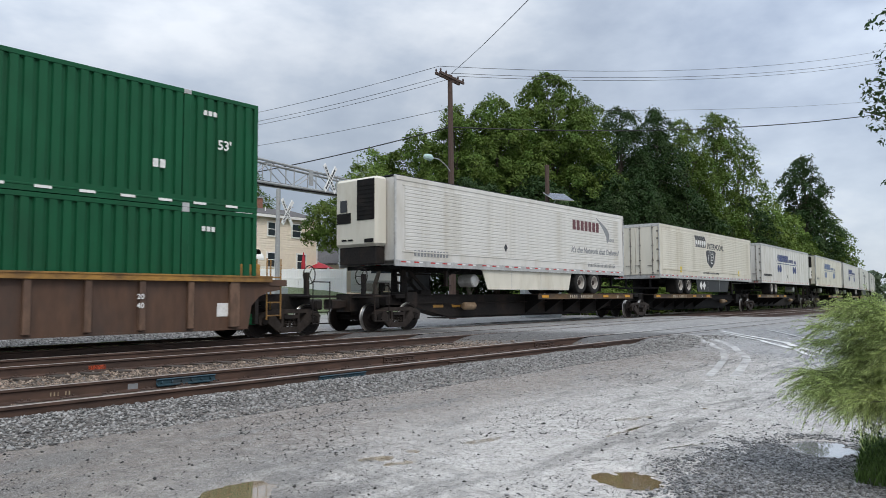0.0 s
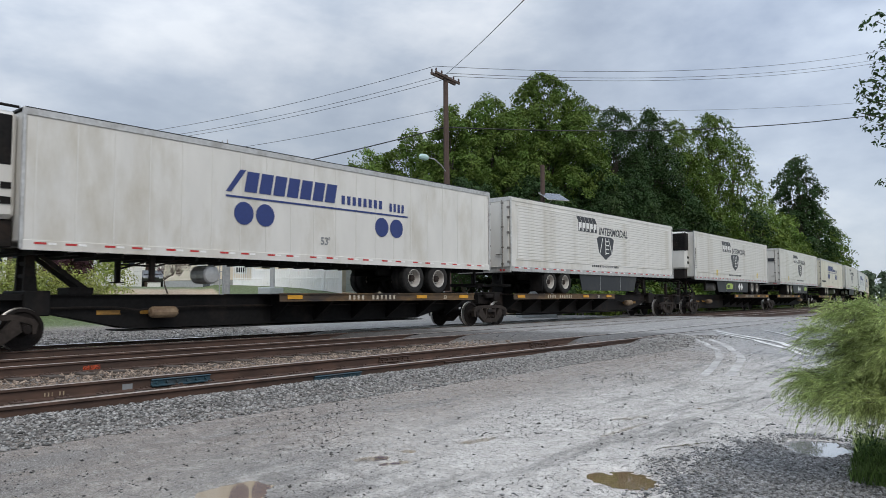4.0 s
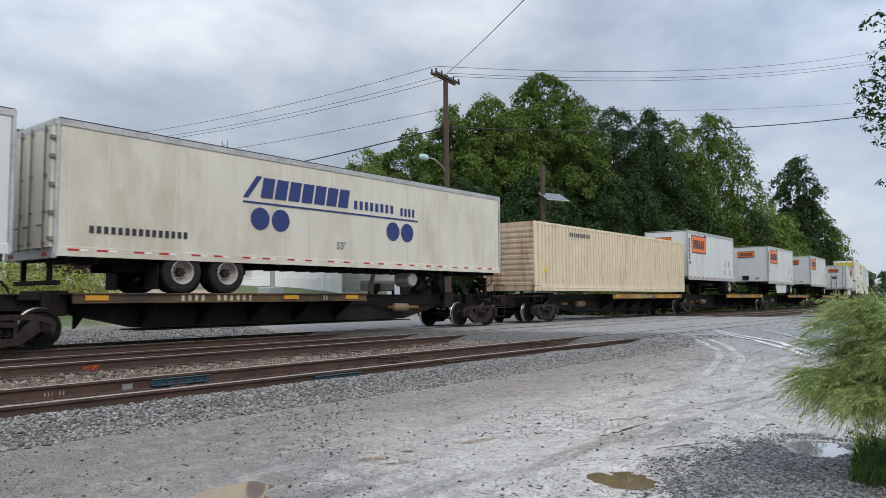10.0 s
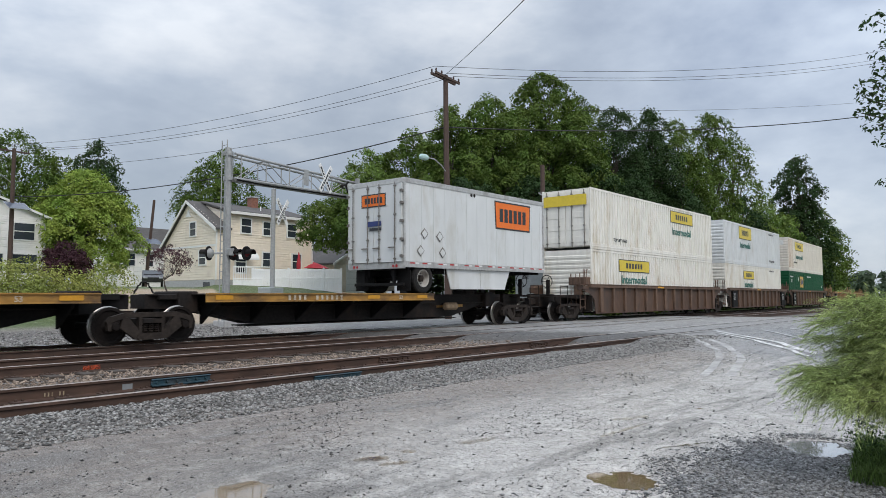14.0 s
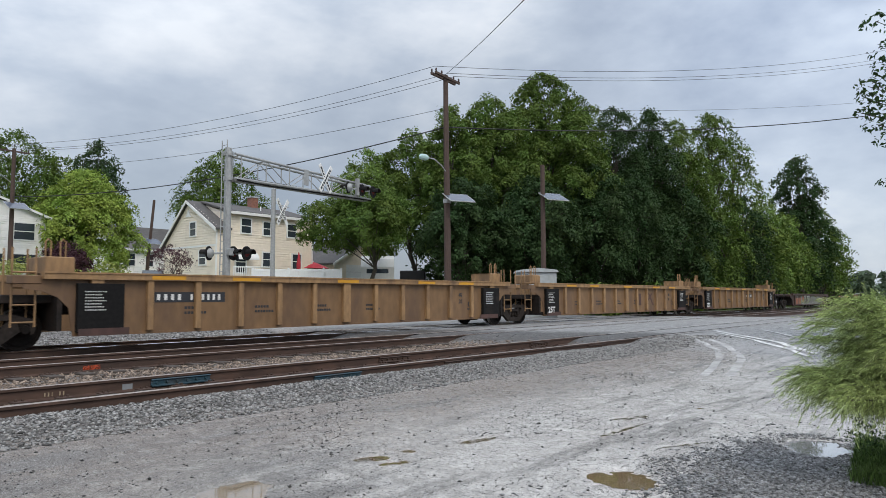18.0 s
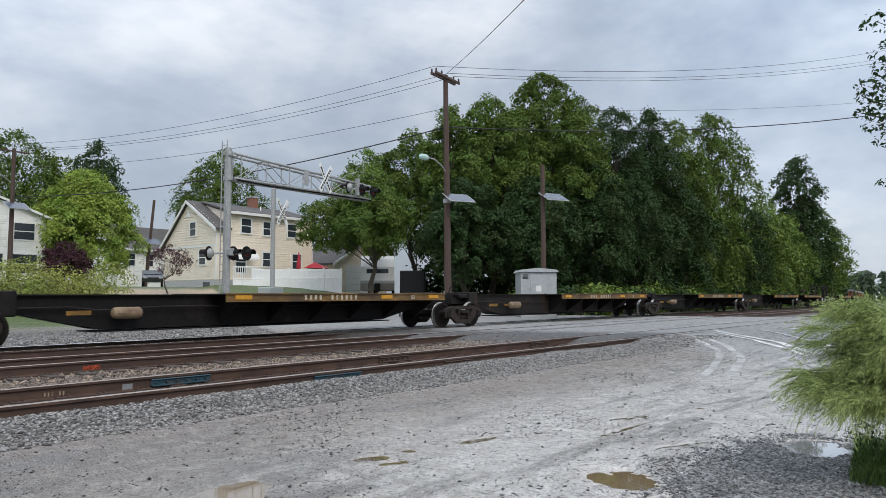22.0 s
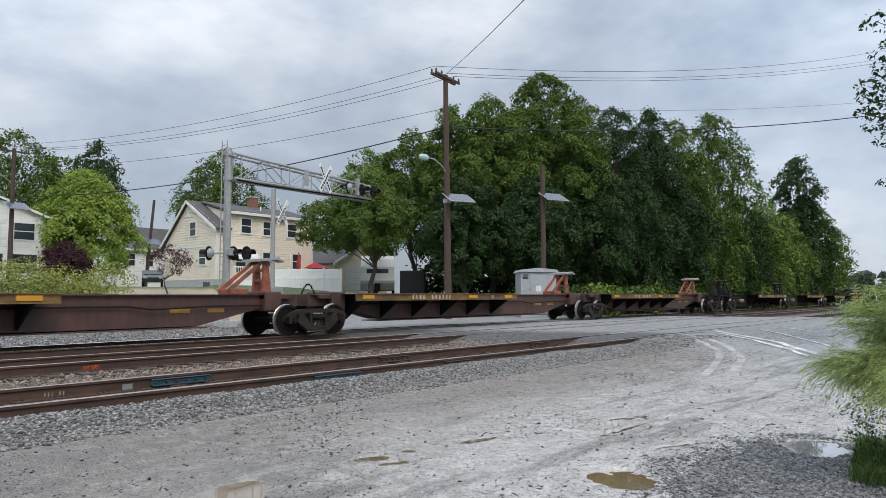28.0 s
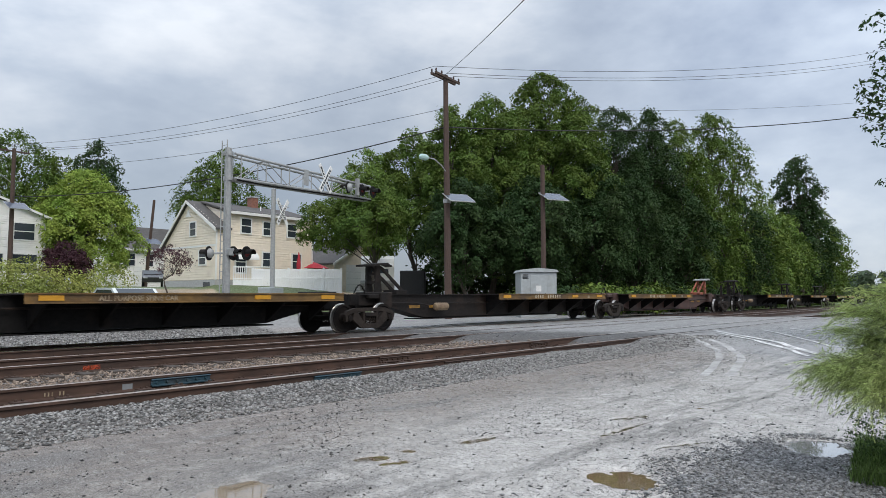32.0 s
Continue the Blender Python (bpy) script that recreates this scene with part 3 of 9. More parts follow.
def joint_bar(x, y, length, material, label):
    j = Shape()
    j.prism([(-0.075, -0.150), (-0.016, -0.138), (-0.016, -0.052), (-0.040, -0.046), (-0.052, -0.060), (-0.030, -0.075), (-0.030, -0.120), (-0.080, -0.138)], -length / 2, length / 2, "x", 0)
    for i in range(6):
        bx = -length / 2 + length * (i + 0.5) / 6
        j.lathe([(-0.062, 0.017), (-0.03, 0.02)], 6, "y", (bx, 0, -0.098))
    ob = part("joint_bar", j, material, None, at=pose(x, y, grade(x)))
    return tagged(ob, label, "joint bar")


joint_bar(5.65, Y_A + 0.7535, 0.92, M_BLUEBAR, "blue-painted bolted rail joint bar on the rusty rail")
joint_bar(7.29, Y_A - 0.7535, 0.92, M_BLUEBAR, "blue-painted bolted rail joint bar on the rusty rail")
joint_bar(10.1, Y_A + 0.7535, 0.86, M_RAIL, "rusty bolted rail joint bar on the rail")
joint_bar(10.16, Y_A - 0.7535, 0.80, M_RAIL, "rusty bolted rail joint bar on the rail")
joint_bar(15.28, Y_A + 0.7535, 0.86, M_RAIL, "rusty bolted rail joint bar on the rail")
joint_bar(15.38, Y_A - 0.7535, 0.86, M_RAIL, "rusty bolted rail joint bar on the rail")


# ---------------------------------------------------------------- railway cars
WHEEL_R = 0.44


def wheelset_mesh():
    sh = Shape()
    for sgn in (-1, 1):
        y = 0.735 * sgn
        o = lambda d: y + sgn * d
        sh.lathe([(o(-0.03), 0.12), (o(-0.06), WHEEL_R + 0.026), (o(-0.035), WHEEL_R + 0.02)], 28, "y", closed=False)
        sh.lathe([(o(-0.035), WHEEL_R + 0.02), (o(-0.02), WHEEL_R + 0.002), (o(0.075), WHEEL_R - 0.004)], 28, "y", slot=1, closed=False)
        sh.lathe([(o(0.075), WHEEL_R - 0.004), (o(0.078), WHEEL_R - 0.07), (o(0.045), WHEEL_R - 0.10), (o(0.03), 0.17), (o(0.07), 0.13), (o(0.07), 0.08)], 28, "y", closed=False)
    sh.lathe([(-1.08, 0.075), (1.08, 0.075)], 12, "y")
    for i in range(3):                                    # bolted end caps
        a = 2.094 * i
        for sgn in (-1, 1):
            sh.lathe([(sgn * 1.05, 0.018), (sgn * 1.10, 0.018)], 5, "y", (0.045 * math.cos(a), 0, 0.045 * math.sin(a)))
    return sh.mesh("wheelset", [M_WHEEL, M_TREAD])


def sideframe_mesh():
    """Cast side frame: top chord, hanging diagonals round open triangles, jaws over the journals."""
    sh = Shape()
    B, y0, y1 = 0.86, -1.11, -0.98
    sh.prism([(-0.64, 0.64), (-0.64, 0.755), (0.64, 0.755), (0.64, 0.64)], y0, y1)
    sh.prism([(-0.32, 0.12), (-0.38, 0.19), (-0.30, 0.275), (0.30, 0.275), (0.38, 0.19), (0.32, 0.12)], y0 - 0.02, y1 + 0.02)
    for q in (-1, 1):
        m = lambda pts: [(q * x, z) for x, z in pts]
        sh.prism(m([(0.62, 0.63), (0.62, 0.755), (B + 0.12, 0.66), (B + 0.21, 0.56), (B + 0.19, 0.50), (B - 0.02, 0.575)]), y0, y1)
        sh.prism(m([(B + 0.09, 0.55), (B + 0.19, 0.52), (B + 0.17, 0.36), (B + 0.10, 0.34)]), y0, y1)
        sh.prism(m([(0.56, 0.64), (0.70, 0.63), (0.76, 0.40), (0.38, 0.13), (0.26, 0.13), (0.26, 0.28)]), y0, y1)
        sh.prism(m([(0.24, 0.26), (0.24, 0.66), (0.315, 0.66), (0.315, 0.26)]), y0, y1)
        sh.lathe([(-1.135, 0.02), (-1.13, 0.085), (-1.09, 0.10), (-1.0, 0.125)], 14, "y", (q * B, 0, WHEEL_R), slot=1)
        sh.box(q * B - 0.11, y0 + 0.02, WHEEL_R + 0.06, q * B + 0.11, y1, WHEEL_R + 0.15, 1, 0.01)
    return sh.mesh("sideframe", [M_FRAME, M_WHEEL])


def spring_mesh():
    sh = Shape()
    for k in (-0.15, 0.0, 0.15):
        pts = [(k + 0.058 * math.cos(0.9 * i), -1.04 + 0.058 * math.sin(0.9 * i), 0.28 + 0.007 * i) for i in range(34)]
        sh.tube(pts, 0.014, 4)
    return sh.mesh("spring_nest", M_FRAME)


def bolster_mesh():
    return Shape().prism([(-0.24, 0.50), (-0.24, 0.60), (0.24, 0.60), (0.24, 0.50)], -1.14, 1.14).box(-0.2, -0.95, 0.38, 0.2, 0.95, 0.56).lathe([(0.56, 0.3), (0.70, 0.26)], 14, "z").mesh("bolster", M_STEEL)


WHEELSETS = []                                            # (wheelset, place along the train)


def bogie(parent, x, u):
    t = part("truck", once("bolster", bolster_mesh), parent=parent, at=pose(x, 0, 0))
    side = once("sideframe", sideframe_mesh)
    spring = once("spring", spring_mesh)
    for turn in (0, 180):
        part("sideframe", side, parent=t, at=pose(0, 0, 0, 0, 0, turn))
        part("spring_nest", spring, parent=t, at=pose(0, 0, 0, 0, 0, turn))
    ws = once("wheelset", wheelset_mesh)
    for q in (-0.86, 0.86):
        w = part("wheelset", ws, parent=t, at=pose(q, 0, WHEEL_R))
        WHEELSETS.append((w, u + q, q))
    return t


DECK = 1.19


def hitch_mesh(sgn, tone):
    """Upright trailer hitch; sgn: towards which end its brace leans."""
    sh = Shape()
    for y in (-0.26, 0.17):
        sh.prism([(-0.14, DECK), (0.16, DECK), (0.06, DECK + 0.93), (-0.10, DECK + 0.93)], y, y + 0.09)
        sh.prism([(sgn * 0.02, DECK + 0.93), (sgn * 0.16, DECK + 0.93), (sgn * 1.30, DECK + 0.10), (sgn * 1.16, DECK + 0.06)], y + 0.02, y + 0.08)
    sh.box(-0.10, -0.26, DECK + 0.34, 0.10, 0.26, DECK + 0.42).box(-0.08, -0.24, DECK + 0.62, 0.06, 0.24, DECK + 0.70)
    sh.box(sgn * 1.0 - 0.2, -0.32, DECK - 0.02, sgn * 1.0 + 0.35, 0.32, DECK + 0.14, 0, 0.02)
    sh.prism([(-0.36, DECK + 0.90), (0.30, DECK + 0.98), (0.30, DECK + 1.04), (-0.36, DECK + 0.97)], -0.45, 0.45, "y", 1)
    sh.prism([(0.22, DECK + 0.97), (0.48, DECK + 0.90), (0.48, DECK + 0.95), (0.22, DECK + 1.03)], -0.42, -0.10, "y", 1).prism([(0.22, DECK + 0.97), (0.48, DECK + 0.90), (0.48, DECK + 0.95), (0.22, DECK + 1.03)], 0.10, 0.42, "y", 1)
    return sh.mesh("hitch", [tone, M_GREYSTEEL if tone is M_HITCH else M_STEEL])


def hose_mesh(w=0.5):
    pts = [(w * (i / 14 - 0.5), 0, 0.28 * math.sin(math.pi * i / 14) + 0.02 * math.sin(9 * i)) for i in range(15)]
    return Shape().tube(pts, 0.024, 6).mesh("air_hose", M_BLACK)


def bars(sh, x0, x1, z0, z1, y, count, slot=0, fill=0.72, slant=0.0):
    """Plain upright bars in place of unreadable or proper lettering, on a side that faces -y."""
    w = (x1 - x0) / count
    for i in range(count):
        a, h = x0 + i * w, z1 - z0
        sh.prism([(a, z0), (a + w * fill, z0), (a + w * fill + slant * h, z1), (a + slant * h, z1)], y - 0.004, y + 0.002, "y", slot)


def text_mesh(words, size, material, shear=0.0, depth=0.003):
    """Words in the built-in font, upright on a side that faces -y, starting at the origin."""
    cu = bpy.data.curves.new("lettering", "FONT")
    cu.body, cu.size, cu.extrude, cu.shear, cu.resolution_u, cu.offset = words, size, depth, shear, 2, size * 0.022
    tmp = bpy.data.objects.new("lettering", cu)
    scene.collection.objects.link(tmp)
    bpy.context.view_layer.update()
    me = bpy.data.meshes.new_from_object(tmp.evaluated_get(bpy.context.evaluated_depsgraph_get()))
    bpy.data.objects.remove(tmp)
    bpy.data.curves.remove(cu)
    me.transform(Matrix.Rotation(radians(90), 4, "X"))
    me.materials.clear()
    me.materials.append(material)
    return me


def lettering(words, size, material, parent, x, y, z, shear=0.0):
    me = once(("text", words, size, material.name, shear), lambda: text_mesh(words, size, material, shear))
    return part("lettering", me, parent=parent, at=pose(x, y, z))


CARS = []                                                 # (thing, u of its origin, length of its wheelbase)


def spine_unit(u0, u1, plat, tone=M_STEEL, hitch=None, first=False, last=False, sign=True, sill_paint=None):
    """One unit of an articulated spine car between the trucks at u0 and u1; plat: the end with the wheel platform."""
    L = u1 - u0
    car = thing("spine_car", "low dark steel spine railway car with worn yellow side sills", "railway car", "spine cars of the train")
    CARS.append((car, u0, L))
    sill = Shape()
    sill.prism([(0.2, 0.82), (1.4, 0.80), (3.4, 0.36), (L - 3.4, 0.36), (L - 1.4, 0.80), (L - 0.2, 0.82), (L - 0.2, DECK - 0.03), (0.2, DECK - 0.03)], -0.36, 0.36)
    sill.box(0.3, -0.45, DECK - 0.045, L - 0.3, 0.45, DECK - 0.02).box(3.2, -0.46, 0.30, L - 3.2, 0.46, 0.33)
    for q in (1.0, L - 1.0):
        sill.box(q - 0.5, -0.55, DECK - 0.16, q + 0.5, 0.55, DECK - 0.01, 0, 0.02)
    part("centre_sill", sill, [tone], car)
    a, b = (1.3, 10.0) if plat == "L" else (L - 10.0, L - 1.3)
    deck = Shape().box(a, -1.27, DECK - 0.035, b, 1.27, DECK, 0, 0.008)
    part("platform", deck, M_STEEL, car)
    for sgn in (-1, 1):
        q = sgn * 1.255
        side = Shape().prism([(q, DECK - 0.22), (q + sgn * 0.055, DECK - 0.22), (q + sgn * 0.055, DECK - 0.205), (q + sgn * 0.03, DECK - 0.195), (q + sgn * 0.03, DECK - 0.03), (q + sgn * 0.07, DECK - 0.025), (q + sgn * 0.07, DECK + 0.008), (q, DECK + 0.008)], a, b, "x")
        part("side_sill", side, sill_paint or M_SILL, car)
    y = -1.30
    for k in (0.03, 0.64, 0.90):
        x = a + (b - a) * k
        part("reflector", Shape().box(x, y - 0.006, DECK - 0.155, x + 0.5, y + 0.012, DECK - 0.045), M_YELLOW, car)
    k = 0
    x = a + 0.4
    while x < b - 0.3:                                    # brackets from the sill to the platform's edge
        br = Shape().add([(x, -1.24, DECK - 0.21), (x + 0.07, -1.24, DECK - 0.21), (x + 0.07, -0.36, 0.40), (x, -0.36, 0.40), (x, -1.24, DECK - 0.04), (x + 0.07, -1.24, DECK - 0.04), (x + 0.07, -0.36, DECK - 0.04), (x, -0.36, DECK - 0.04)],
                         [(0, 3, 2, 1), (4, 5, 6, 7), (0, 1, 5, 4), (1, 2, 6, 5), (2, 3, 7, 6), (3, 0, 4, 7)])
        part("bracket", br, M_BLACK, car)
        x += 1.55
    if sign:
        txt = once("spine_bars", lambda: None) or Shape()
        bars(txt, a + (b - a) * 0.29, a + (b - a) * 0.29 + 0.72, DECK - 0.18, DECK - 0.04, -1.298, 4, 0, 0.42)
        bars(txt, a + (b - a) * 0.29 + 0.98, a + (b - a) * 0.29 + 2.1, DECK - 0.18, DECK - 0.04, -1.298, 6, 0, 0.42)
        part("stencil", txt, M_REPORT, car, "pale stencilled marks")["kind"] = "stuff"
        lettering("53", 0.17, M_REPORT, car, a + (b - a) * 0.80, -1.296, DECK - 0.175)
    e0 = 2.6 if plat == "R" else L - 4.2                  # yellow patches on the bare end of the sill
    for q, w_ in ((e0, 0.55), (e0 + 1.05, 0.5)):
        part("reflector", Shape().box(q, -0.367, 0.70, q + w_, -0.355, 0.80), M_PATCH, car)
    # brake gear on the bare part of the sill
    gx = L * 0.24 if plat == "R" else L * 0.76
    tank = Shape().lathe([(gx - 0.36, 0.02), (gx - 0.34, 0.10), (gx - 0.28, 0.14), (gx + 0.28, 0.14), (gx + 0.34, 0.10), (gx + 0.36, 0.02)], 14, "x", (0, -0.62, 0.74))
    if tone is not M_RUSTBROWN:
        part("air_reservoir", tank, mat_tank, car, "weathered cylindrical air tank")
    part("brake_pipe", Shape().tube([(0.8, -0.44, 0.86), (gx - 1.2, -0.44, 0.88), (gx - 0.6, -0.5, 0.80), (gx + 1.0, -0.46, 0.87), (L - 0.8, -0.44, 0.86)], 0.025, 6), M_STEEL, car)
    for x in (0.95, L - 1.5):
        part("end_casting", Shape().box(x, -0.62, 0.70, x + 0.55, 0.62, DECK + 0.06, 0, 0.03), [tone], car)
    hose = once("hose", hose_mesh)
    part("air_hose", hose, parent=car, at=pose(0.1, -0.5, DECK + 0.0))
    if hitch:
        hx = 1.2 if hitch[0] == "L" else L - 1.2
        sgn = 1 if hitch[0] == "L" else -1
        colour = M_HITCH if hitch.endswith("red") else M_STEEL
        part("hitch", once(("hitch", sgn, colour.name), lambda: hitch_mesh(sgn, colour)), parent=car, at=pose(hx, 0, 0), label="rust-red trailer hitch" if colour is M_HITCH else "dark steel trailer hitch")
    bogie(car, 0.0, u0)
    if last:
        bogie(car, L, u1)
        end_gear(car, L, 1)
    if first:
        end_gear(car, 0.0, -1)
    return car


mat_tank = mat("weathered_tank", (0.23, 0.165, 0.10), 0.65, 0.0, 8, 0.25, (0.12, 0.07, 0.04), 0.5, 3.0)
M_PATCH = mat("dull_yellow_patch", (0.36, 0.19, 0.03), 0.6, 0.0, 9, 0.25, (0.08, 0.05, 0.03), 0.45, 3.0)
M_REPORT = mat("pale_painted_marks", (0.50, 0.45, 0.36), 0.6, 0.0, 20, 0.2, (0.2, 0.14, 0.08), 0.35, 6.0)
M_STENCIL = mat("faded_stencil", (0.34, 0.27, 0.18), 0.6, 0.0, 20, 0.3, (0.14, 0.09, 0.05), 0.5, 6.0)


def end_gear(car, x, sgn):
    """Draft sill, coupler, brake wheel, steps and handrails at the end of a car."""
    d = Shape().box(x + sgn * 0.1, -0.32, 0.62, x + sgn * 1.35, 0.32, DECK, 0, 0.02).box(x + sgn * 0.55, -1.3, DECK - 0.12, x + sgn * 1.30, 1.3, DECK - 0.05, 0, 0.01)
    part("draft_sill", d, M_STEEL, car)
    c = Shape().box(x + sgn * 1.3, -0.12, 0.74, x + sgn * 1.72, 0.12, 0.98, 0, 0.03).box(x + sgn * 1.65, -0.2, 0.70, x + sgn * 1.95, 0.2, 1.02, 0, 0.05)
    part("coupler", c, M_STEEL, car)
    s = Shape()
    for q in (0.62, 1.24):
        s.tube([(x + sgn * q, -1.30, 0.32), (x + sgn * q, -1.30, DECK + 0.35)], 0.018, 5)
    for z in (0.34, 0.66, DECK + 0.33):
        s.tube([(x + sgn * 0.62, -1.30, z), (x + sgn * 1.24, -1.30, z)], 0.018, 5)
    part("step_ladder", s, M_STEEL, car)
    w = Shape()
    ring = [(x + sgn * 1.1, -0.55 + 0.27 * math.cos(6.2832 * i / 16), DECK + 0.55 + 0.27 * math.sin(6.2832 * i / 16)) for i in range(17)]
    w.tube(ring, 0.018, 5)
    for i in range(3):
        a = 2.094 * i
        w.tube([(x + sgn * 1.1, -0.55, DECK + 0.55), (x + sgn * 1.1, -0.55 + 0.27 * math.cos(a), DECK + 0.55 + 0.27 * math.sin(a))], 0.013, 4)
    w.box(x + sgn * 0.95, -0.62, DECK - 0.05, x + sgn * 1.05, -0.48, DECK + 0.62)
    part("brake_wheel", w, M_STEEL, car)


def well_unit(u0, u1, paint, chord, label, posts=13, low=False, first=False, last=False, plate=True, boxes=True, zt=1.50, yellow=True):
    """One well unit: tall ribbed sides sagging between the trucks."""
    L = u1 - u0
    car = thing("well_car", label, "railway car", "well cars of the train")
    CARS.append((car, u0, L))
    W, zb = 1.46, 0.30
    a, b = 1.75, L - 1.75
    for sgn in (-1, 1):
        y = sgn * W
        s = Shape()
        s.prism([(0.65, zt - 0.22), (0.65, zt), (L - 0.65, zt), (L - 0.65, zt - 0.22), (L - 1.0, zt - 0.27), (L - 1.32, zt - 0.40), (L - 1.54, zt - 0.62), (L - 1.64, zb), (1.64, zb), (1.54, zt - 0.62), (1.32, zt - 0.40), (1.0, zt - 0.27)], y - 0.012, y + 0.012)
        s.box(1.66, y - 0.07 if sgn > 0 else y - 0.03, zb - 0.02, L - 1.66, y + 0.03 if sgn > 0 else y + 0.07, zb + 0.03)
        wall = part("side_wall", s, [paint], car)
        t = Shape().prism([(y - sgn * 0.05, zt - 0.02), (y + sgn * 0.15, zt - 0.02), (y + sgn * 0.15, zt + 0.10), (y + sgn * 0.17, zt + 0.10), (y + sgn * 0.17, zt + 0.135), (y - sgn * 0.05, zt + 0.135)], 1.0, L - 1.0, "x")
        part("top_chord", t, [chord], car)
        for i in range(posts):
            x = 2.1 + (L - 4.2) * i / (posts - 1)
            wide = 0.14 if i in (0, posts - 1, posts // 2) else 0.075
            p = Shape().box(x - wide, min(y, y + sgn * 0.12), zb + 0.05, x + wide, max(y, y + sgn * 0.12), zt - 0.02, 0, 0.015)
            part("side_post", p, [{M_BROWN: M_POSTB, M_TAN: M_POSTT}.get(paint, paint)], car)
    y = -W - 0.153
    for k in ((0.13, 0.27, 0.5, 0.73, 0.87) if paint is M_TAN else (0.45,)) if yellow else ():
        part("reflector", Shape().box(a + (b - a) * k - 0.42, y - 0.006, zt, a + (b - a) * k + 0.42, y + 0.01, zt + 0.085), M_YELLOW, car)
    for i in range(6):
        x = a + 1.6 + (b - a - 3.2) * i / 5
        part("floor_beam", Shape().box(x - 0.25, -W, zb - 0.02, x + 0.25, W, zb + 0.05), M_STEEL, car)
    for x0, sgn in ((0.0, 1), (L, -1)):
        e = Shape().box(x0 + sgn * 0.35, -1.2, 0.98, x0 + sgn * 2.2, 1.2, 1.16, 0, 0.02).box(x0 - sgn * 0.1, -0.4, 0.72, x0 + sgn * 2.2, 0.4, 1.08, 0, 0.02)
        e.prism([(x0 + sgn * 1.32, zb + 0.1), (x0 + sgn * 1.32, 1.1), (x0 + sgn * 1.42, 1.1), (x0 + sgn * 1.42, zb + 0.1)], -W, W)
        part("end_platform", e, [M_STEEL], car)
        if boxes:
            g = Shape()
            for q in (0.5, 0.95):
                for yy in (-1.3, -0.85):
                    g.tube([(x0 + sgn * q, yy, 0.5), (x0 + sgn * q, yy, zt + 0.62)], 0.022, 5)
            for z in (0.6, 0.95, 1.3, 1.62):
                g.tube([(x0 + sgn * 0.5, -1.3, z), (x0 + sgn * 0.95, -1.3, z)], 0.02, 5)
            for yy in (-1.1,):                            # hooped grab irons over the end box
                for q in (1.2, 1.5):
                    g.tube([(x0 + sgn * q, yy, zt + 0.35), (x0 + sgn * q, yy, zt + 0.78), (x0 + sgn * (q + 0.05), yy, zt + 0.84), (x0 + sgn * (q + 0.11), yy, zt + 0.78), (x0 + sgn * (q + 0.11), yy, zt + 0.35)], 0.018, 5)
            part("ladder", g, [chord], car)
            part("equipment_box", Shape().box(x0 + sgn * 1.15, -1.25, zt + 0.10, x0 + sgn * 1.75, -0.35, zt + 0.46, 0, 0.02).box(x0 + sgn * 1.2, -1.0, 1.1, x0 + sgn * 1.3, -0.6, zt + 0.12), [chord], car)
        side = Shape().box(x0 + sgn * 0.45, -W - 0.03, zt - 0.12, x0 + sgn * 1.0, -W + 0.3, zt + 0.05, 0, 0.01)
        part("end_bracket", side, [paint], car)
    if plate:
        for x in (1.68, L - 2.68):
            part("data_panel", Shape().box(x, -W - 0.135, zb + 0.06, x + 1.0, -W - 0.01, zt - 0.1, 0, 0.01), M_BLACK, car, "black stencilled data panel")
            bt = Shape()
            for j in range(7):
                bars(bt, x + 0.15, x + 0.62 - 0.05 * (j % 3), zb + 0.52 + 0.065 * j, zb + 0.545 + 0.065 * j, -W - 0.136, 9 - j % 3, 0, 0.5)
            part("stencil", bt, M_WHITE, car, "white stencilled bars")["kind"] = "stuff"
        lettering("53", 0.40, M_INK, car, L - 3.5, -W - 0.018, 0.62)
        lettering("40", 0.2, M_INK, car, L - 4.0, -W - 0.018, 1.08)
        lettering("20", 0.2, M_INK, car, L - 4.0, -W - 0.018, 0.85)
    bogie(car, 0.0, u0)
    if last:
        bogie(car, L, u1)
        end_gear(car, L, 1)
    if first:
        end_gear(car, 0.0, -1)
    return car


# ---------------------------------------------------------------- trailers
ZB, ZT, HALF = 2.09, 4.99, 1.30
TYRE_R = 0.51


def road_wheel_mesh():
    t = Shape()
    for y in (-0.30, 0.02):
        t.lathe([(y, 0.29), (y - 0.02, 0.40), (y, TYRE_R - 0.03), (y + 0.04, TYRE_R), (y + 0.22, TYRE_R), (y + 0.26, TYRE_R - 0.03), (y + 0.28, 0.40), (y + 0.26, 0.29)], 22, "y", closed=False)
    return t.mesh("tyre", M_TYRE)


def road_rim_mesh():
    r = Shape()
    r.lathe([(-0.305, 0.30), (-0.315, 0.285), (-0.29, 0.265), (-0.20, 0.25), (-0.13, 0.21), (-0.13, 0.12)], 22, "y", closed=False)
    r.lathe([(-0.13, 0.12), (-0.24, 0.10), (-0.25, 0.03)], 14, "y", slot=1, closed=True)
    for i in range(10):
        a = 0.6283 * i
        r.lathe([(-0.16, 0.014), (-0.13, 0.016)], 5, "y", (0.165 * math.cos(a), 0, 0.165 * math.sin(a)), slot=1)
    return r.mesh("rim", [M_RIM, M_STEEL])


def road_wheel(parent, x, flip=False):
    w = part("tyre", once("tyre", road_wheel_mesh), parent=parent, at=pose(x, 0.98 if flip else -0.98, DECK + TYRE_R, 0, 0, 180 if flip else 0))
    part("rim", once("rim", road_rim_mesh), parent=w, label="pale painted wheel rim")


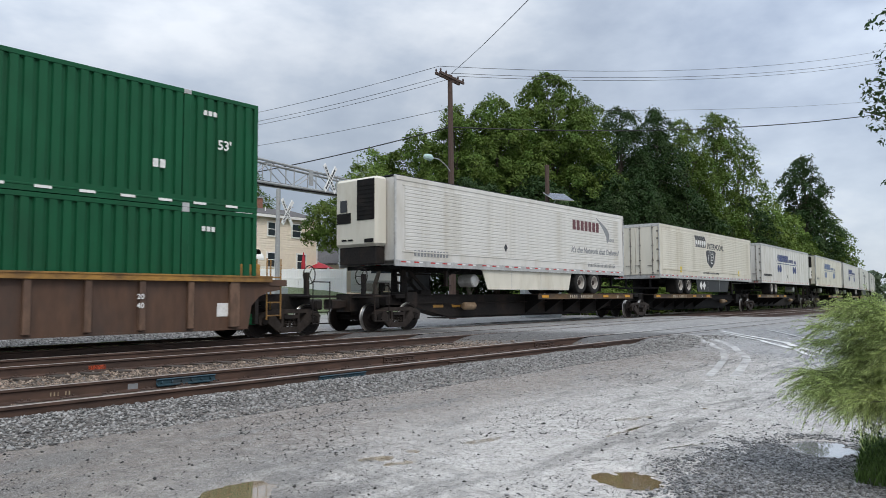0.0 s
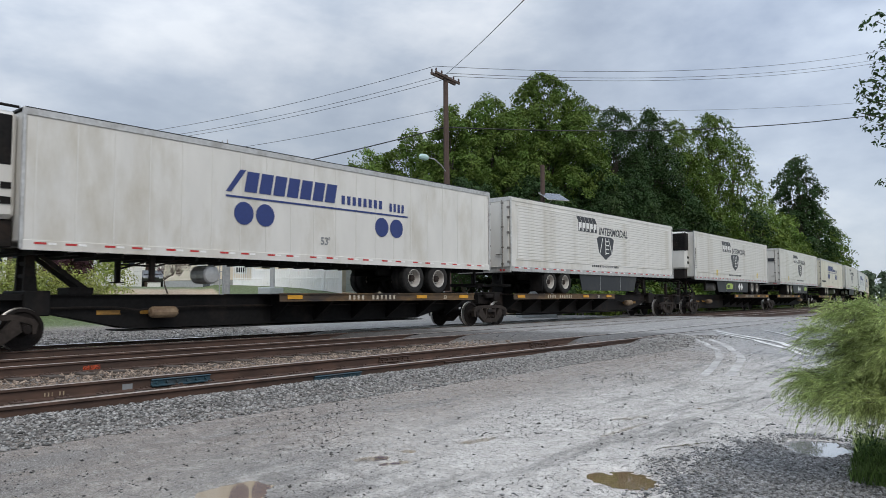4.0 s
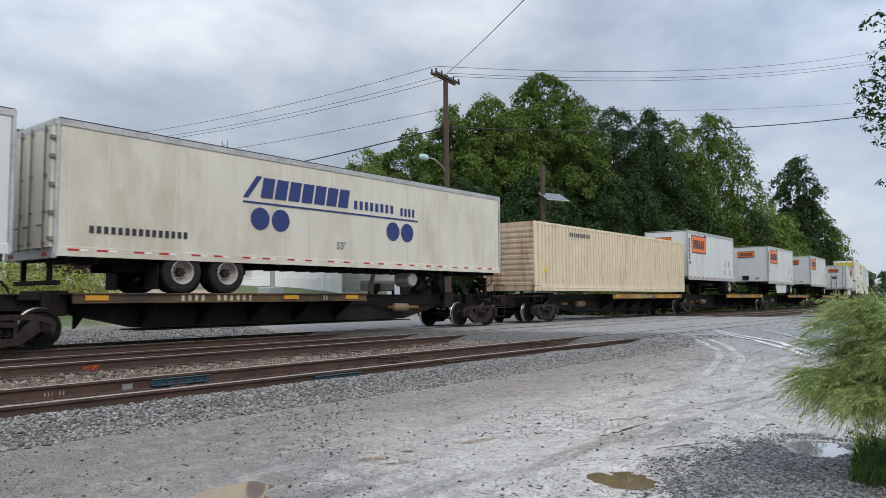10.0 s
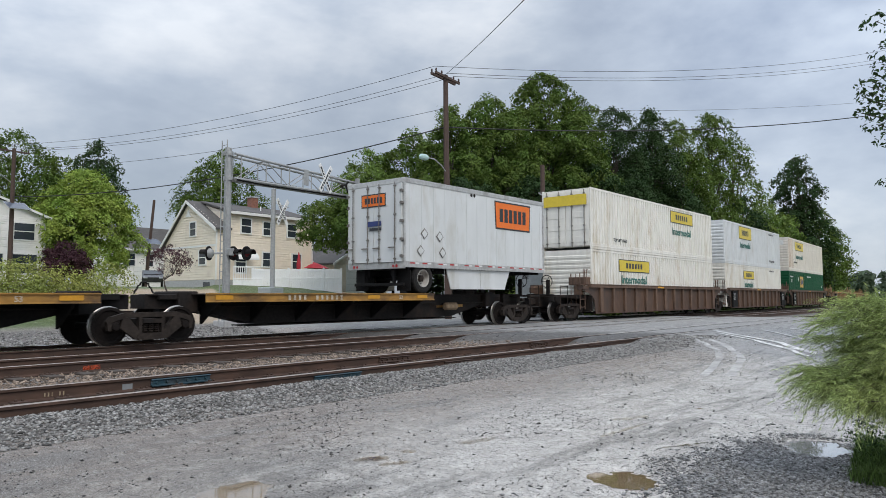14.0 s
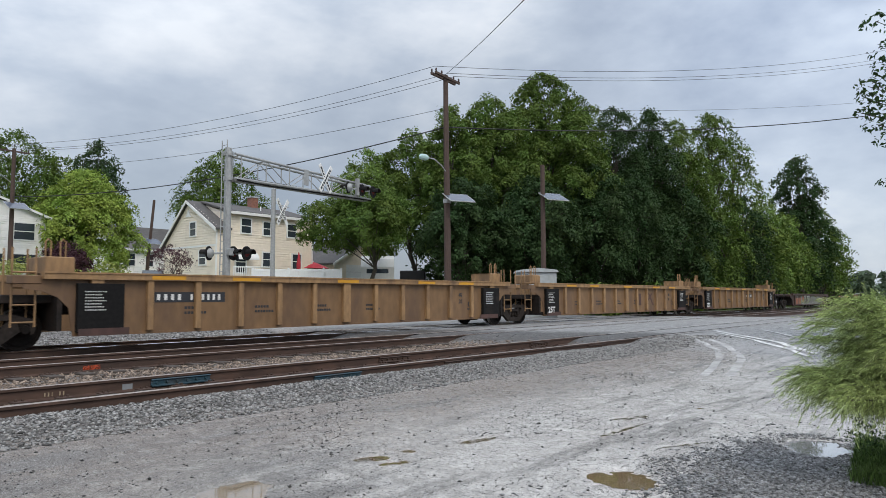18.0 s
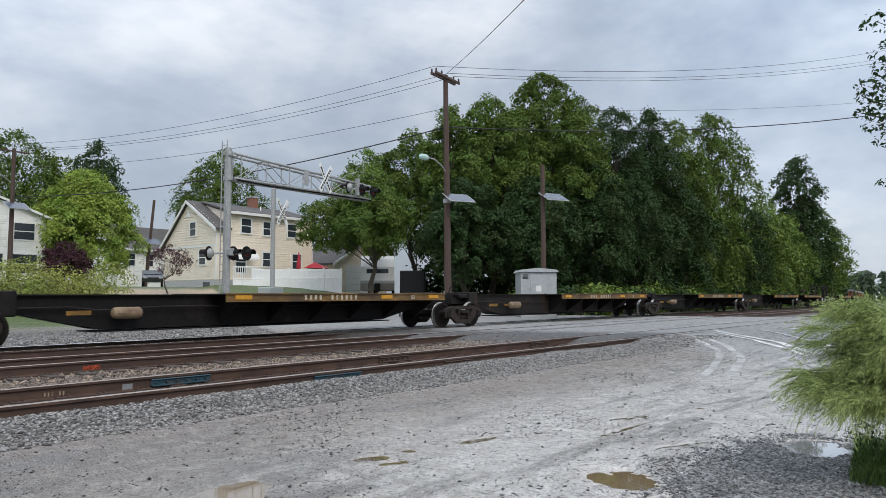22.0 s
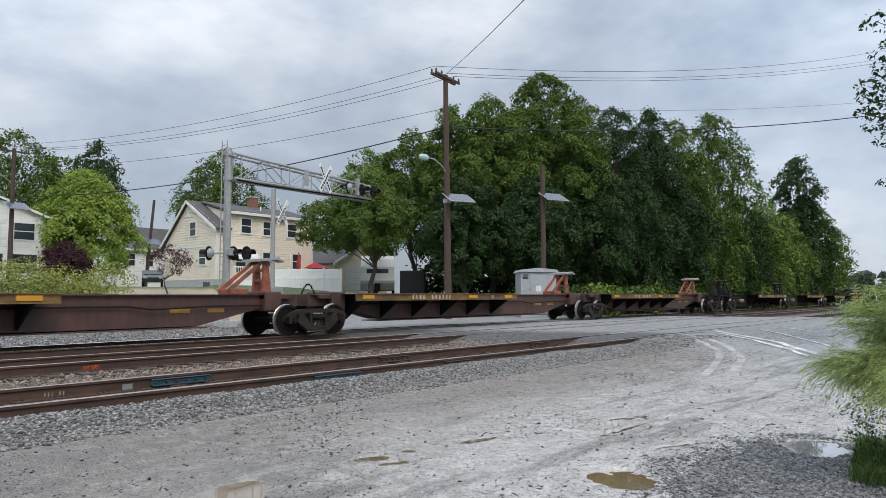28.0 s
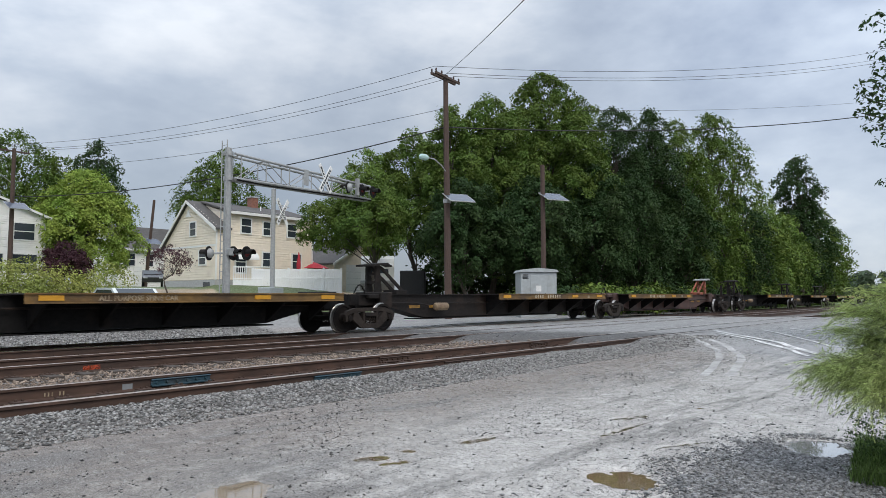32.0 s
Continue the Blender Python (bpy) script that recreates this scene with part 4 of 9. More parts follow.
def trailer(u, L, nose, body, label, ribs="none", reefer=None, skirt=None, axles=2, plain_doors=True, low=0.0):
    """A highway trailer on a spine car; nose: the end that its king pin is at."""
    tr = thing("semi_trailer", label, "trailer", "trailers on the train")
    CARS.append((tr, u, L))
    X = (lambda d: d) if nose == "L" else (lambda d: L - d)      # distance from the nose to x

    def xb(sh, d0, d1, y0, y1, z0, z1, slot=0, c=0.0):
        x0, x1 = sorted((X(d0), X(d1)))
        return sh.box(x0, y0, z0, x1, y1, z1, slot, c)

    zb, zt = ZB - low, ZT - low
    b = Shape().box(0.03, -HALF, zb + 0.16, L - 0.03, HALF, zt - 0.02, 0, 0.03)
    part("body", b, [body], tr)
    for sgn in (-1, 1):
        y = sgn * HALF
        if ribs == "flat":
            z = zb + 0.50
            rib = once(("rib", L, body.name), lambda: Shape().box(0.45, -0.012, 0, L - 0.45, 0.012, 0.098, 0, 0.006).mesh("side_rib", [body]))
            while z < zt - 0.32:
                part("side_rib", rib, parent=tr, at=(0, y, z))
                z += 0.118
            for z in (zb + 0.44, zt - 0.30):
                part("rub_rail", Shape().box(0.35, y - 0.02, z, L - 0.35, y + 0.02, z + 0.05, 0, 0.008), [body], tr)
        elif ribs == "upright" or (ribs == "seams" and sgn < 0):
            wide = 0.022 if ribs == "upright" else 0.015
            k = int(L / (0.61 if ribs == "upright" else 0.81))
            post = once(("post", zb, wide, body.name), lambda: Shape().box(-wide, -0.55 * wide, zb + 0.2, wide, 0.55 * wide, zt - 0.16).mesh("side_post", [body]))
            for i in range(k + 1):
                part("side_post" if ribs == "upright" else "panel_seam", post, parent=tr, at=(0.25 + (L - 0.5) * i / k, y, 0))
        r = Shape().box(0, y - 0.022, zt - 0.13, L, y + 0.022, zt + 0.012, 0, 0.006)
        part("top_rail", r, M_ALU if ribs != "flat" else [body], tr)
        r = Shape().box(0, y - 0.022, zb, L, y + 0.022, zb + 0.19, 0, 0.006).box(0, y - sgn * 0.01 - 0.04, zb - 0.015, L, y - sgn * 0.01 + 0.04, zb + 0.01)
        part("bottom_rail", r, [body] if ribs == "seams" else M_ALU, tr)
        t, x, k = Shape(), 0.25, 0
        while x < L - 0.35:
            t.box(x, y - 0.026, zb + 0.105, x + 0.24, y + 0.026, zb + 0.15, 0)
            t.box(x + 0.27, y - 0.0255, zb + 0.105, x + 0.44, y + 0.0255, zb + 0.15, 1)
            x += 0.83 if k % 2 else 0.62
            k += 1
        part("reflective_tape", t, [M_REDTAPE, M_WTAPE], tr)["kind"] = "stuff"
    part("roof", Shape().box(0.0, -HALF - 0.018, zt + 0.012, L, HALF + 0.018, zt + 0.035), M_DGREY if ribs != "upright" else M_ALU, tr)
    # ends: corner posts, nose panel, doors with their rods
    for d in (0.0, L):
        for y in (-HALF, HALF):
            part("corner_post", Shape().box(X(d) - 0.035, y - 0.035, zb, X(d) + 0.035, y + 0.035, zt + 0.015, 0, 0.012), M_ALU, tr)
    q = 1 if nose == "L" else -1
    rear = X(L)
    part("rear_sill", Shape().box(rear - 0.05, -HALF, zb - 0.06, rear + 0.05, HALF, zb + 0.16, 0, 0.01), M_ALU, tr)
    part("rear_header", Shape().box(rear - 0.05, -HALF, zt - 0.14, rear + 0.05, HALF, zt + 0.02, 0, 0.01), M_ALU, tr)
    for y0, y1 in ((-HALF + 0.05, -0.01), (0.01, HALF - 0.05)):
        door = part("rear_door", Shape().box(rear - 0.03, y0, zb + 0.17, rear + 0.06 * q + 0.03 * q, y1, zt - 0.15, 0, 0.012), [body], tr)
        for ry in (y0 + (y1 - y0) * 0.22, y0 + (y1 - y0) * 0.80):
            rods = Shape()
            rods.tube([(rear + q * 0.125, ry, zb + 0.10), (rear + q * 0.125, ry, zt - 0.10)], 0.020, 6)
            for z in (zb + 0.24, zb + 0.9, zb + 1.7, zt - 0.25):
                rods.box(rear + q * 0.09, ry - 0.05, z, rear + q * 0.14, ry + 0.05, z + 0.05)
            rods.box(rear + q * 0.12, ry - 0.02, zb + 0.62, rear + q * 0.15, ry + 0.28, zb + 0.66)
            part("lock_rod", rods, M_ROD, door)
        hy = y0 if y0 < -0.5 else y1
        for z in (zb + 0.3, zb + 0.85, zb + 1.45, zb + 2.05, zt - 0.45):
            part("hinge", Shape().box(rear - 0.02, hy - 0.05, z, rear + q * 0.12, hy + 0.05, z + 0.09, 0, 0.01), M_ROD, door)
    g = Shape()
    for y in (-0.7, 0.7):
        g.box(rear - q * 0.15 - 0.05, y - 0.05, zb - 0.55, rear - q * 0.15 + 0.05, y + 0.05, zb, 0, 0.01)
    g.box(rear - q * 0.15 - 0.05, -1.15, zb - 0.62, rear - q * 0.15 + 0.05, 1.15, zb - 0.52, 0, 0.01)
    part("underride_guard", g, M_BLACK, tr)
    for y in (-1.0, -0.85, 0.85, 1.0):
        part("tail_lamp", Shape().lathe([(rear + q * 0.055, 0.05), (rear + q * 0.07, 0.045)], 10, "x", (0, y, zb + 0.03)), M_REDTAPE, tr, "small round red tail lamp")
    # underside
    under = Shape()
    k = int(L / 0.6)
    for i in range(k):
        x = 0.3 + (L - 0.6) * i / (k - 1)
        under.box(x - 0.03, -1.22, zb - 0.10, x + 0.03, 1.22, zb + 0.03)
    xb(under, 0.15, 1.6, -0.6, 0.6, zb - 0.05, zb - 0.02)
    part("underframe", under, M_BLACK, tr)["kind"] = "stuff"
    if axles == 2:
        at_ = (L - 2.95, L - 4.20)
        sub = Shape()
        for y in (-0.55, 0.55):
            xb(sub, L - 5.2, L - 1.6, y - 0.06, y + 0.06, zb - 0.30, zb - 0.06)
        for d in at_:
            sub.lathe([(-0.9, 0.065), (0.9, 0.065)], 10, "y", (X(d), 0, DECK + TYRE_R))
            sub.box(X(d) - 0.3, -0.62, DECK + 0.55, X(d) + 0.3, -0.5, zb - 0.25).box(X(d) - 0.3, 0.5, DECK + 0.55, X(d) + 0.3, 0.62, zb - 0.25)
        part("axle_slider", sub, M_BLACK, tr)
    else:
        at_ = (L - 0.95,)
        sub = Shape().lathe([(-0.9, 0.065), (0.9, 0.065)], 10, "y", (X(at_[0]), 0, DECK + TYRE_R))
        for y in (-0.55, 0.55):
            xb(sub, L - 1.9, L - 0.2, y - 0.06, y + 0.06, zb - 0.30, zb - 0.02)
        part("axle_frame", sub, M_BLACK, tr)
    for d in at_:
        road_wheel(tr, X(d))
        road_wheel(tr, X(d), True)
    for y in (-0.98, 0.98):
        part("mudflap", xb(Shape(), at_[0] + 0.62, at_[0] + 0.645, y - 0.3, y + 0.3, DECK + 0.1, zb - 0.1), M_BLACK, tr)
    lg = Shape()
    for y in (-0.85, 0.85):
        xb(lg, 3.0, 3.12, y - 0.06, y + 0.06, DECK + 0.30, zb, 0, 0.01)
        xb(lg, 2.92, 3.2, y - 0.13, y + 0.13, DECK + 0.27, DECK + 0.30)
        lg.tube([(X(3.06), y, DECK + 0.62), (X(3.9), y, zb - 0.03)], 0.025, 5)
    lg.tube([(X(3.06), -0.85, DECK + 0.65), (X(3.06), 0.85, zb - 0.15)], 0.025, 5)
    part("landing_gear", lg, M_STEEL, tr)
    if L > 12:
        tk = Shape().lathe([(-1.02, 0.05), (-1.0, 0.20), (-0.96, 0.235), (-0.35, 0.235), (-0.32, 0.2)], 16, "y", (X(4.6), 0, DECK + 0.48))
        part("fuel_tank", tk, M_ALU, tr, "round aluminium tank end")
    if skirt:
        d0, d1, tone = skirt
        s = Shape().prism([(X(d0), zb - 0.02), (X(d0 + 0.35), DECK + 0.16), (X(d1 - 0.25), DECK + 0.16), (X(d1), zb - 0.02)], -1.235, -1.205)
        part("side_skirt", s, [tone], tr, "aerodynamic side skirt")
        s2 = Shape()
        xb(s2, d0 + 1.9, d0 + 1.92, -1.24, -1.236, DECK + 0.18, zb - 0.04)
        xb(s2, d0 + 4.0, d0 + 4.02, -1.24, -1.236, DECK + 0.18, zb - 0.04)
        part("skirt_seam", s2, M_ALU, tr)
    if reefer:
        reefer_unit(tr, X, q, zb, zt, body, reefer)
    else:
        n = Shape()
        for y in (-0.55, -0.45):
            n.lathe([(X(-0.05), 0.05), (X(0.0), 0.05)], 8, "x", (0, y, zb + 0.42))
        xb(n, -0.06, 0.0, 0.15, 0.62, zb + 0.30, zb + 0.62)
        part("air_coupling", n, M_STEEL, tr)
    return tr


def reefer_unit(tr, X, q, zb, zt, body, kind):
    """The cooling unit on the nose."""
    d = -0.52
    x0, x1 = sorted((X(d), X(0.0)))
    z0, z1 = zb + 0.62, zt - 0.03
    case = Shape().box(x0, -0.98, z0, x1, 0.98, z1, 0, 0.09)
    u_ = part("cooling_unit", case, M_VANCREAM if kind == "cream" else M_VAN, tr, "boxy white nose-mounted cooling unit")
    face = X(d) - 0.004 * q
    g = Shape()
    fx0, fx1 = sorted((face, face - 0.02 * q))
    if kind == "cream":
        g.box(fx0, -0.90, z0 + 0.85, fx1, -0.10, z1 - 0.08, 0, 0.006).box(fx0, 0.20, z0 + 0.78, fx1, 0.86, z0 + 1.12, 0, 0.006)
        for i in range(9):
            g.box(fx0 - 0.012, -0.88, z0 + 0.88 + 0.135 * i, fx1 + 0.012, -0.12, z0 + 0.91 + 0.135 * i)
        g.box(fx0, -0.85, z0 + 0.12, fx1, -0.45, z0 + 0.24).box(fx0, 0.1, z0 + 0.2, fx1, 0.3, z0 + 0.25).box(fx0, 0.4, z0 + 0.2, fx1, 0.62, z0 + 0.25)
        part("grille", g, M_BLACK, u_, "black slatted air grille")
        p = Shape().box(fx0, 0.38, z0 + 1.16, fx1, 0.70, z0 + 1.55)
        bars(p, 0, 0.01, 0, 0.01, 0, 1)
        part("badge", p, M_INK, u_)
    else:
        xs = sorted((face, X(-0.05)))
        g.box(xs[0] - 0.015, -1.0, z0 + 1.05, xs[1], 1.0, z1 - 0.04, 0, 0.08)
        for i in range(8):
            g.box(xs[0] - 0.03, -0.97, z0 + 1.12 + 0.12 * i, xs[1] - 0.06, 0.97, z0 + 1.15 + 0.12 * i)
        part("grille", g, M_BLACK, u_, "black slatted upper grille")
        ring = Shape().tube([(X(0.0), -1.0, z1 + 0.09), (X(-0.5), -1.0, z1 + 0.09), (X(-0.62), -0.8, z1 + 0.09), (X(-0.62), 0.8, z1 + 0.09), (X(-0.5), 1.0, z1 + 0.09), (X(0.0), 1.0, z1 + 0.09)], 0.03, 6)
        for y in (-0.8, 0.0, 0.8):
            ring.tube([(X(-0.62), y, z1 + 0.09), (X(-0.5), y, z1 - 0.1)], 0.02, 5)
        part("guard_rail", ring, M_BLACK, u_)
        p = Shape().box(*sorted((X(-0.30), X(-0.10)))[:1], -1.0, z0 + 0.62, sorted((X(-0.30), X(-0.10)))[1], -0.972, z0 + 0.75).box(sorted((X(-0.30), X(-0.1)))[0], -1.0, z0 + 0.3, sorted((X(-0.30), X(-0.1)))[1], -0.972, z0 + 0.45)
        part("control_box", p, M_BLACK, u_)
    low = Shape().box(*((min(X(-0.42), X(0.0)), -0.85, zb + 0.05, max(X(-0.42), X(0.0)), 0.85, z0)), 0, 0.02)
    part("unit_base", low, M_STEEL, tr)


def decal(tr, shape, tone, label=""):
    return part("decal", shape, tone, tr, label)


def name_blocks(tr, x0, x1, z0, z1, n, tone, slant=0.12, fill=0.78, y=-HALF - 0.010, label="row of plain blocks"):
    if z1 - z0 > 0.24:                                    # large enough to tell one from the next
        w = (x1 - x0) / n
        for i in range(n):
            s = Shape()
            bars(s, x0 + i * w, x0 + (i + 1) * w, z0, z1, y, 1, 0, fill, slant)
            ob = part("letter_block", s, tone, tr)
        return ob
    s = Shape()
    bars(s, x0, x1, z0, z1, y, n, 0, fill, slant)
    ob = decal(tr, s, tone, label)
    ob["kind"] = "stuff"
    return ob


def disc(sh, x, z, r, y, n=20, slot=0):
    sh.lathe([(y - 0.004, r), (y + 0.002, r)], n, "y", (x, 0, z), slot)


def marks_shield(tr, u_shift=0.0, com=True):
    """Dark block row, a row of narrow letters and a road shield."""
    y = -HALF - 0.012
    x = 5.38 + u_shift
    for i in range(5):                                    # pale blocks with dark edges and slanted dark tops
        a = x + 0.355 * i
        part("letter_block", Shape().prism([(a, 4.02), (a + 0.325, 4.02), (a + 0.325, 4.46), (a + 0.12, 4.74), (a - 0.20, 4.74), (a, 4.46)], y - 0.002, y + 0.004), M_INK, tr, "dark shadowed block")
        part("letter_block", Shape().prism([(a + 0.04, 4.05), (a + 0.12, 4.05), (a + 0.12, 4.18), (a + 0.285, 4.18), (a + 0.285, 4.43), (a + 0.04, 4.43)], y - 0.006, y - 0.002), M_WHITE, tr, "pale block with dark edge")
    lettering("INTERMODAL", 0.50, M_INK, tr, x + 1.95, y, 3.98, 0.22).scale = (0.98, 1, 1)
    sh = Shape()
    cx = x + 2.62
    sh.prism([(cx - 0.88, 3.80), (cx - 0.6, 3.90), (cx + 0.6, 3.90), (cx + 0.88, 3.80), (cx + 0.66, 3.12), (cx, 2.80), (cx - 0.66, 3.12)], y - 0.002, y + 0.004)
    decal(tr, sh, M_INK, "dark shield emblem")
    sw = Shape()
    for a0, a1, w in ((-0.30, -0.62, 0.05), (0.30, 0.62, 0.05), (-0.02, -0.02, 0.06)):
        sw.prism([(cx + a0, 3.84), (cx + a0 + w, 3.84), (cx + a1 + w, 3.06 if a0 else 2.92), (cx + a1, 3.06 if a0 else 2.92)], y - 0.005, y - 0.002)
    for k in range(4):
        sw.box(cx + 0.06, y - 0.005, 3.10 + 0.19 * k, cx + 0.34, y - 0.002, 3.15 + 0.19 * k)
    decal(tr, sw, M_WHITE)
    if com:
        name_blocks(tr, x + 1.25, x + 2.2, 2.44, 2.55, 5, M_INK, 0, 0.6)
        name_blocks(tr, x + 2.25, x + 3.4, 2.44, 2.55, 10, M_GREYINK, 0, 0.5)
        name_blocks(tr, x + 3.45, x + 4.0, 2.44, 2.55, 4, M_INK, 0, 0.6)


def marks_discs(tr, tone, x=4.6, half_faded=False, web=0.45, size_at=7.7, low=0.0):
    """Slanted block row over a bar, small letters, four discs."""
    y = -HALF - 0.012
    s = Shape()
    name_blocks(tr, x + 0.55, x + 3.75, 3.84 - low, 4.38 - low, 7, tone, 0.18, 0.84)
    s.prism([(x, 3.80 - low), (x + 0.42, 4.40 - low), (x + 0.60, 4.40 - low), (x + 0.16, 3.80 - low)], y - 0.004, y + 0.002)
    s.box(x, y - 0.004, 3.66 - low, x + 6.85, y + 0.002, 3.71 - low)
    decal(tr, s, tone, "slanted blue block lettering over a thin bar")
    name_blocks(tr, x + 3.95, x + 5.75, 3.84 - low, 4.10 - low, 8, tone if not half_faded else M_FADEDNAVY, 0, 0.58)
    name_blocks(tr, x + 6.0, x + 6.75, 3.80 - low, 4.06 - low, 4, tone if not half_faded else M_FADEDNAVY, 0, 0.58)
    for cx in (x + 0.55, x + 1.22, x + 5.65, x + 6.32):
        d = Shape()
        disc(d, cx, 3.27 - low, 0.30, y)
        part("disc", d, tone, tr, "round blue disc")
    if web is not None:
        name_blocks(tr, web + 0.25, web + 2.65, 2.60 - low, 2.76 - low, 15, M_INK, 0, 0.6)
    lettering("53'", 0.30, M_GREYINK, tr, size_at + 0.15, y, 2.60 - low)


def marks_plate(tr, x, w, z0=3.66, z1=4.74, y=-HALF - 0.012, parent=None):
    """Orange plate with a dark edge and dark blocks, narrower below."""
    s = Shape().prism([(x, z1), (x + w, z1), (x + w * 0.975, z0), (x + w * 0.025, z0)], y - 0.001, y + 0.004)
    decal(tr, s, M_INK, "dark edge of an orange plate")
    s = Shape().prism([(x + 0.06, z1 - 0.06), (x + w - 0.06, z1 - 0.06), (x + w * 0.975 - 0.06, z0 + 0.06), (x + w * 0.025 + 0.06, z0 + 0.06)], y - 0.006, y - 0.001)
    decal(tr, s, M_ORANGE, "orange plate")
    name_blocks(tr, x + w * 0.13, x + w * 0.89, z0 + (z1 - z0) * 0.26, z0 + (z1 - z0) * 0.74, 6, M_INK, 0, 0.72, y - 0.008)


def end_plate(tr, X, y0, y1, z0, z1, d=-0.006):
    """The same plate on the end of a trailer."""
    for g, tone, e in ((0.0, M_INK, 0.0), (0.04, M_ORANGE, 0.004)):
        xs = sorted((X(d) , X(d - 0.004 - e)))
        part("decal", Shape().box(xs[0], y0 + g, z0 + g, xs[1], y1 - g, z1 - g), tone, tr, "orange plate with dark edge")
    s = Shape()
    xs = sorted((X(d - 0.006), X(d - 0.012)))
    for i in range(6):
        a = y0 + (y1 - y0) * (0.14 + 0.125 * i)
        s.box(xs[0], a, z0 + (z1 - z0) * 0.28, xs[1], a + (y1 - y0) * 0.085, z0 + (z1 - z0) * 0.72)
    part("decal", s, M_INK, tr, "row of dark plain blocks")


def sticker(tr, x, z, w, h, tone, y=-HALF - 0.012):
    decal(tr, Shape().box(x, y - 0.003, z, x + w, y + 0.003, z + h), tone)


def diamonds(tr, x, y, z, r, tone):
    for k in (0, 1):
        c = x + k * r * 2.05
        part("diamond_plate", Shape().prism([(c - r, z), (c, z + r), (c + r, z), (c, z - r)], y - 0.004, y + 0.002), tone, tr, "pale diamond plate")


# ---------------------------------------------------------------- containers
def corrugated(x0, x1, z0, z1, y, sgn, pitch, deep=0.062):
    """Trapezoid corrugation of a side that faces sgn * y."""
    n = max(1, round((x1 - x0) / pitch))
    p = (x1 - x0) / n
    pts = []
    for i in range(n):
        a = x0 + i * p
        pts += [(a, 0.0), (a + p * 0.58, 0.0), (a + p * 0.66, deep), (a + p * 0.92, deep)]
    pts.append((x1, 0.0))
    v = [(x, y - sgn * d, z) for z in (z0, z1) for x, d in pts]
    k = len(pts)
    return v, [(i, i + 1, k + i + 1, k + i) for i in range(k - 1)]


def container(u, z0, paint, label, pitch=0.28, end="ribs", H=2.896, L=16.15, cast=None):
    c = thing("shipping_container", label, "container", "containers on the train")
    CARS.append((c, u, L))
    z1 = z0 + H
    ov = 2.04

    def make():
        s = Shape()
        v, f = corrugated(0.08, L - 0.08, z0 + 0.28, z1 - 0.10, -HALF, -1, pitch)
        return s.add(v, f).mesh("side_panel", [paint])
    side = once(("cont", z0, paint.name, pitch, H, L), make)
    part("side_panel", side, parent=c)
    part("side_panel", side, parent=c, at=pose(L, 0, 0, 0, 0, 180))
    part("body", Shape().box(0.02, -HALF + 0.075, z0 + 0.14, L - 0.02, HALF - 0.075, z1 - 0.03), [paint], c)
    for sgn in (-1, 1):
        y = sgn * (HALF - 0.02)
        part("top_rail", Shape().box(0.0, y - 0.03, z1 - 0.11, L, y + 0.03, z1, 0, 0.01), [paint], c)
        part("bottom_rail", Shape().prism([(y - 0.035, z0 + 0.02), (y + 0.035, z0 + 0.02), (y + 0.035, z0 + 0.13), (y + 0.046, z0 + 0.14), (y + 0.046, z0 + 0.17), (y + 0.035, z0 + 0.18), (y + 0.035, z0 + 0.29),
                                           (y - 0.035, z0 + 0.29), (y - 0.035, z0 + 0.18), (y - 0.046, z0 + 0.17), (y - 0.046, z0 + 0.14), (y - 0.035, z0 + 0.13)], 0.0, L, "x"), [paint], c)
    for y in (-HALF, HALF - 0.062):
        for x in (0.05, L - 0.05):
            part("corner_post", Shape().box(x - 0.06, y - 0.012, z0, x + 0.06, y + 0.05, z1, 0, 0.012), [paint], c)
        for x in (ov, L - ov):
            part("lifting_post", Shape().box(x - 0.09, y - 0.012, z0, x + 0.09, y + 0.05, z1, 0, 0.01), [paint], c)
            for z in (z0, z1 - 0.12):
                part("corner_casting", Shape().box(x - 0.10, y - 0.02, z, x + 0.10, y + 0.07, z + 0.122, 0, 0.012), cast or [paint], c)
    e = Shape()
    if end == "doors":
        for y0, y1 in ((-HALF + 0.06, -0.01), (0.01, HALF - 0.06)):
            e.box(-0.02, y0, z0 + 0.18, 0.05, y1, z1 - 0.12, 0, 0.01)
            for k in range(4):
                e.box(-0.035, y0 + 0.06, z0 + 0.34 + 0.58 * k, -0.018, y1 - 0.06, z0 + 0.62 + 0.58 * k, 0, 0.01)
        part("end_doors", e, [paint], c)
        for y in (-1.0, -0.35, 0.35, 1.0):
            rods = Shape().tube([(-0.06, y, z0 + 0.1), (-0.06, y, z1 - 0.08)], 0.022, 6)
            for z in (z0 + 0.3, z0 + 1.1, z0 + 2.0, z1 - 0.3):
                rods.box(-0.075, y - 0.05, z, -0.03, y + 0.05, z + 0.05)
            part("lock_rod", rods, M_ROD, c)
    else:
        k = 11
        prof = [(0.04, z0 + 0.02), (-0.01, z0 + 0.02)]
        for i in range(k):                                # level corrugation, in one sheet
            z = z0 + 0.22 + (H - 0.42) * i / k
            prof += [(-0.01, z), (-0.03, z + 0.03), (-0.03, z + 0.13), (0.0, z + 0.16)]
        prof += [(-0.01, z1 - 0.14), (-0.01, z1 - 0.005), (0.04, z1 - 0.005)]
        e.prism(prof, -HALF + 0.05, HALF - 0.05, "y")
        part("end_panel", e, [{M_BEIGE: M_RUSTEND}.get(paint, paint)], c)
    return c


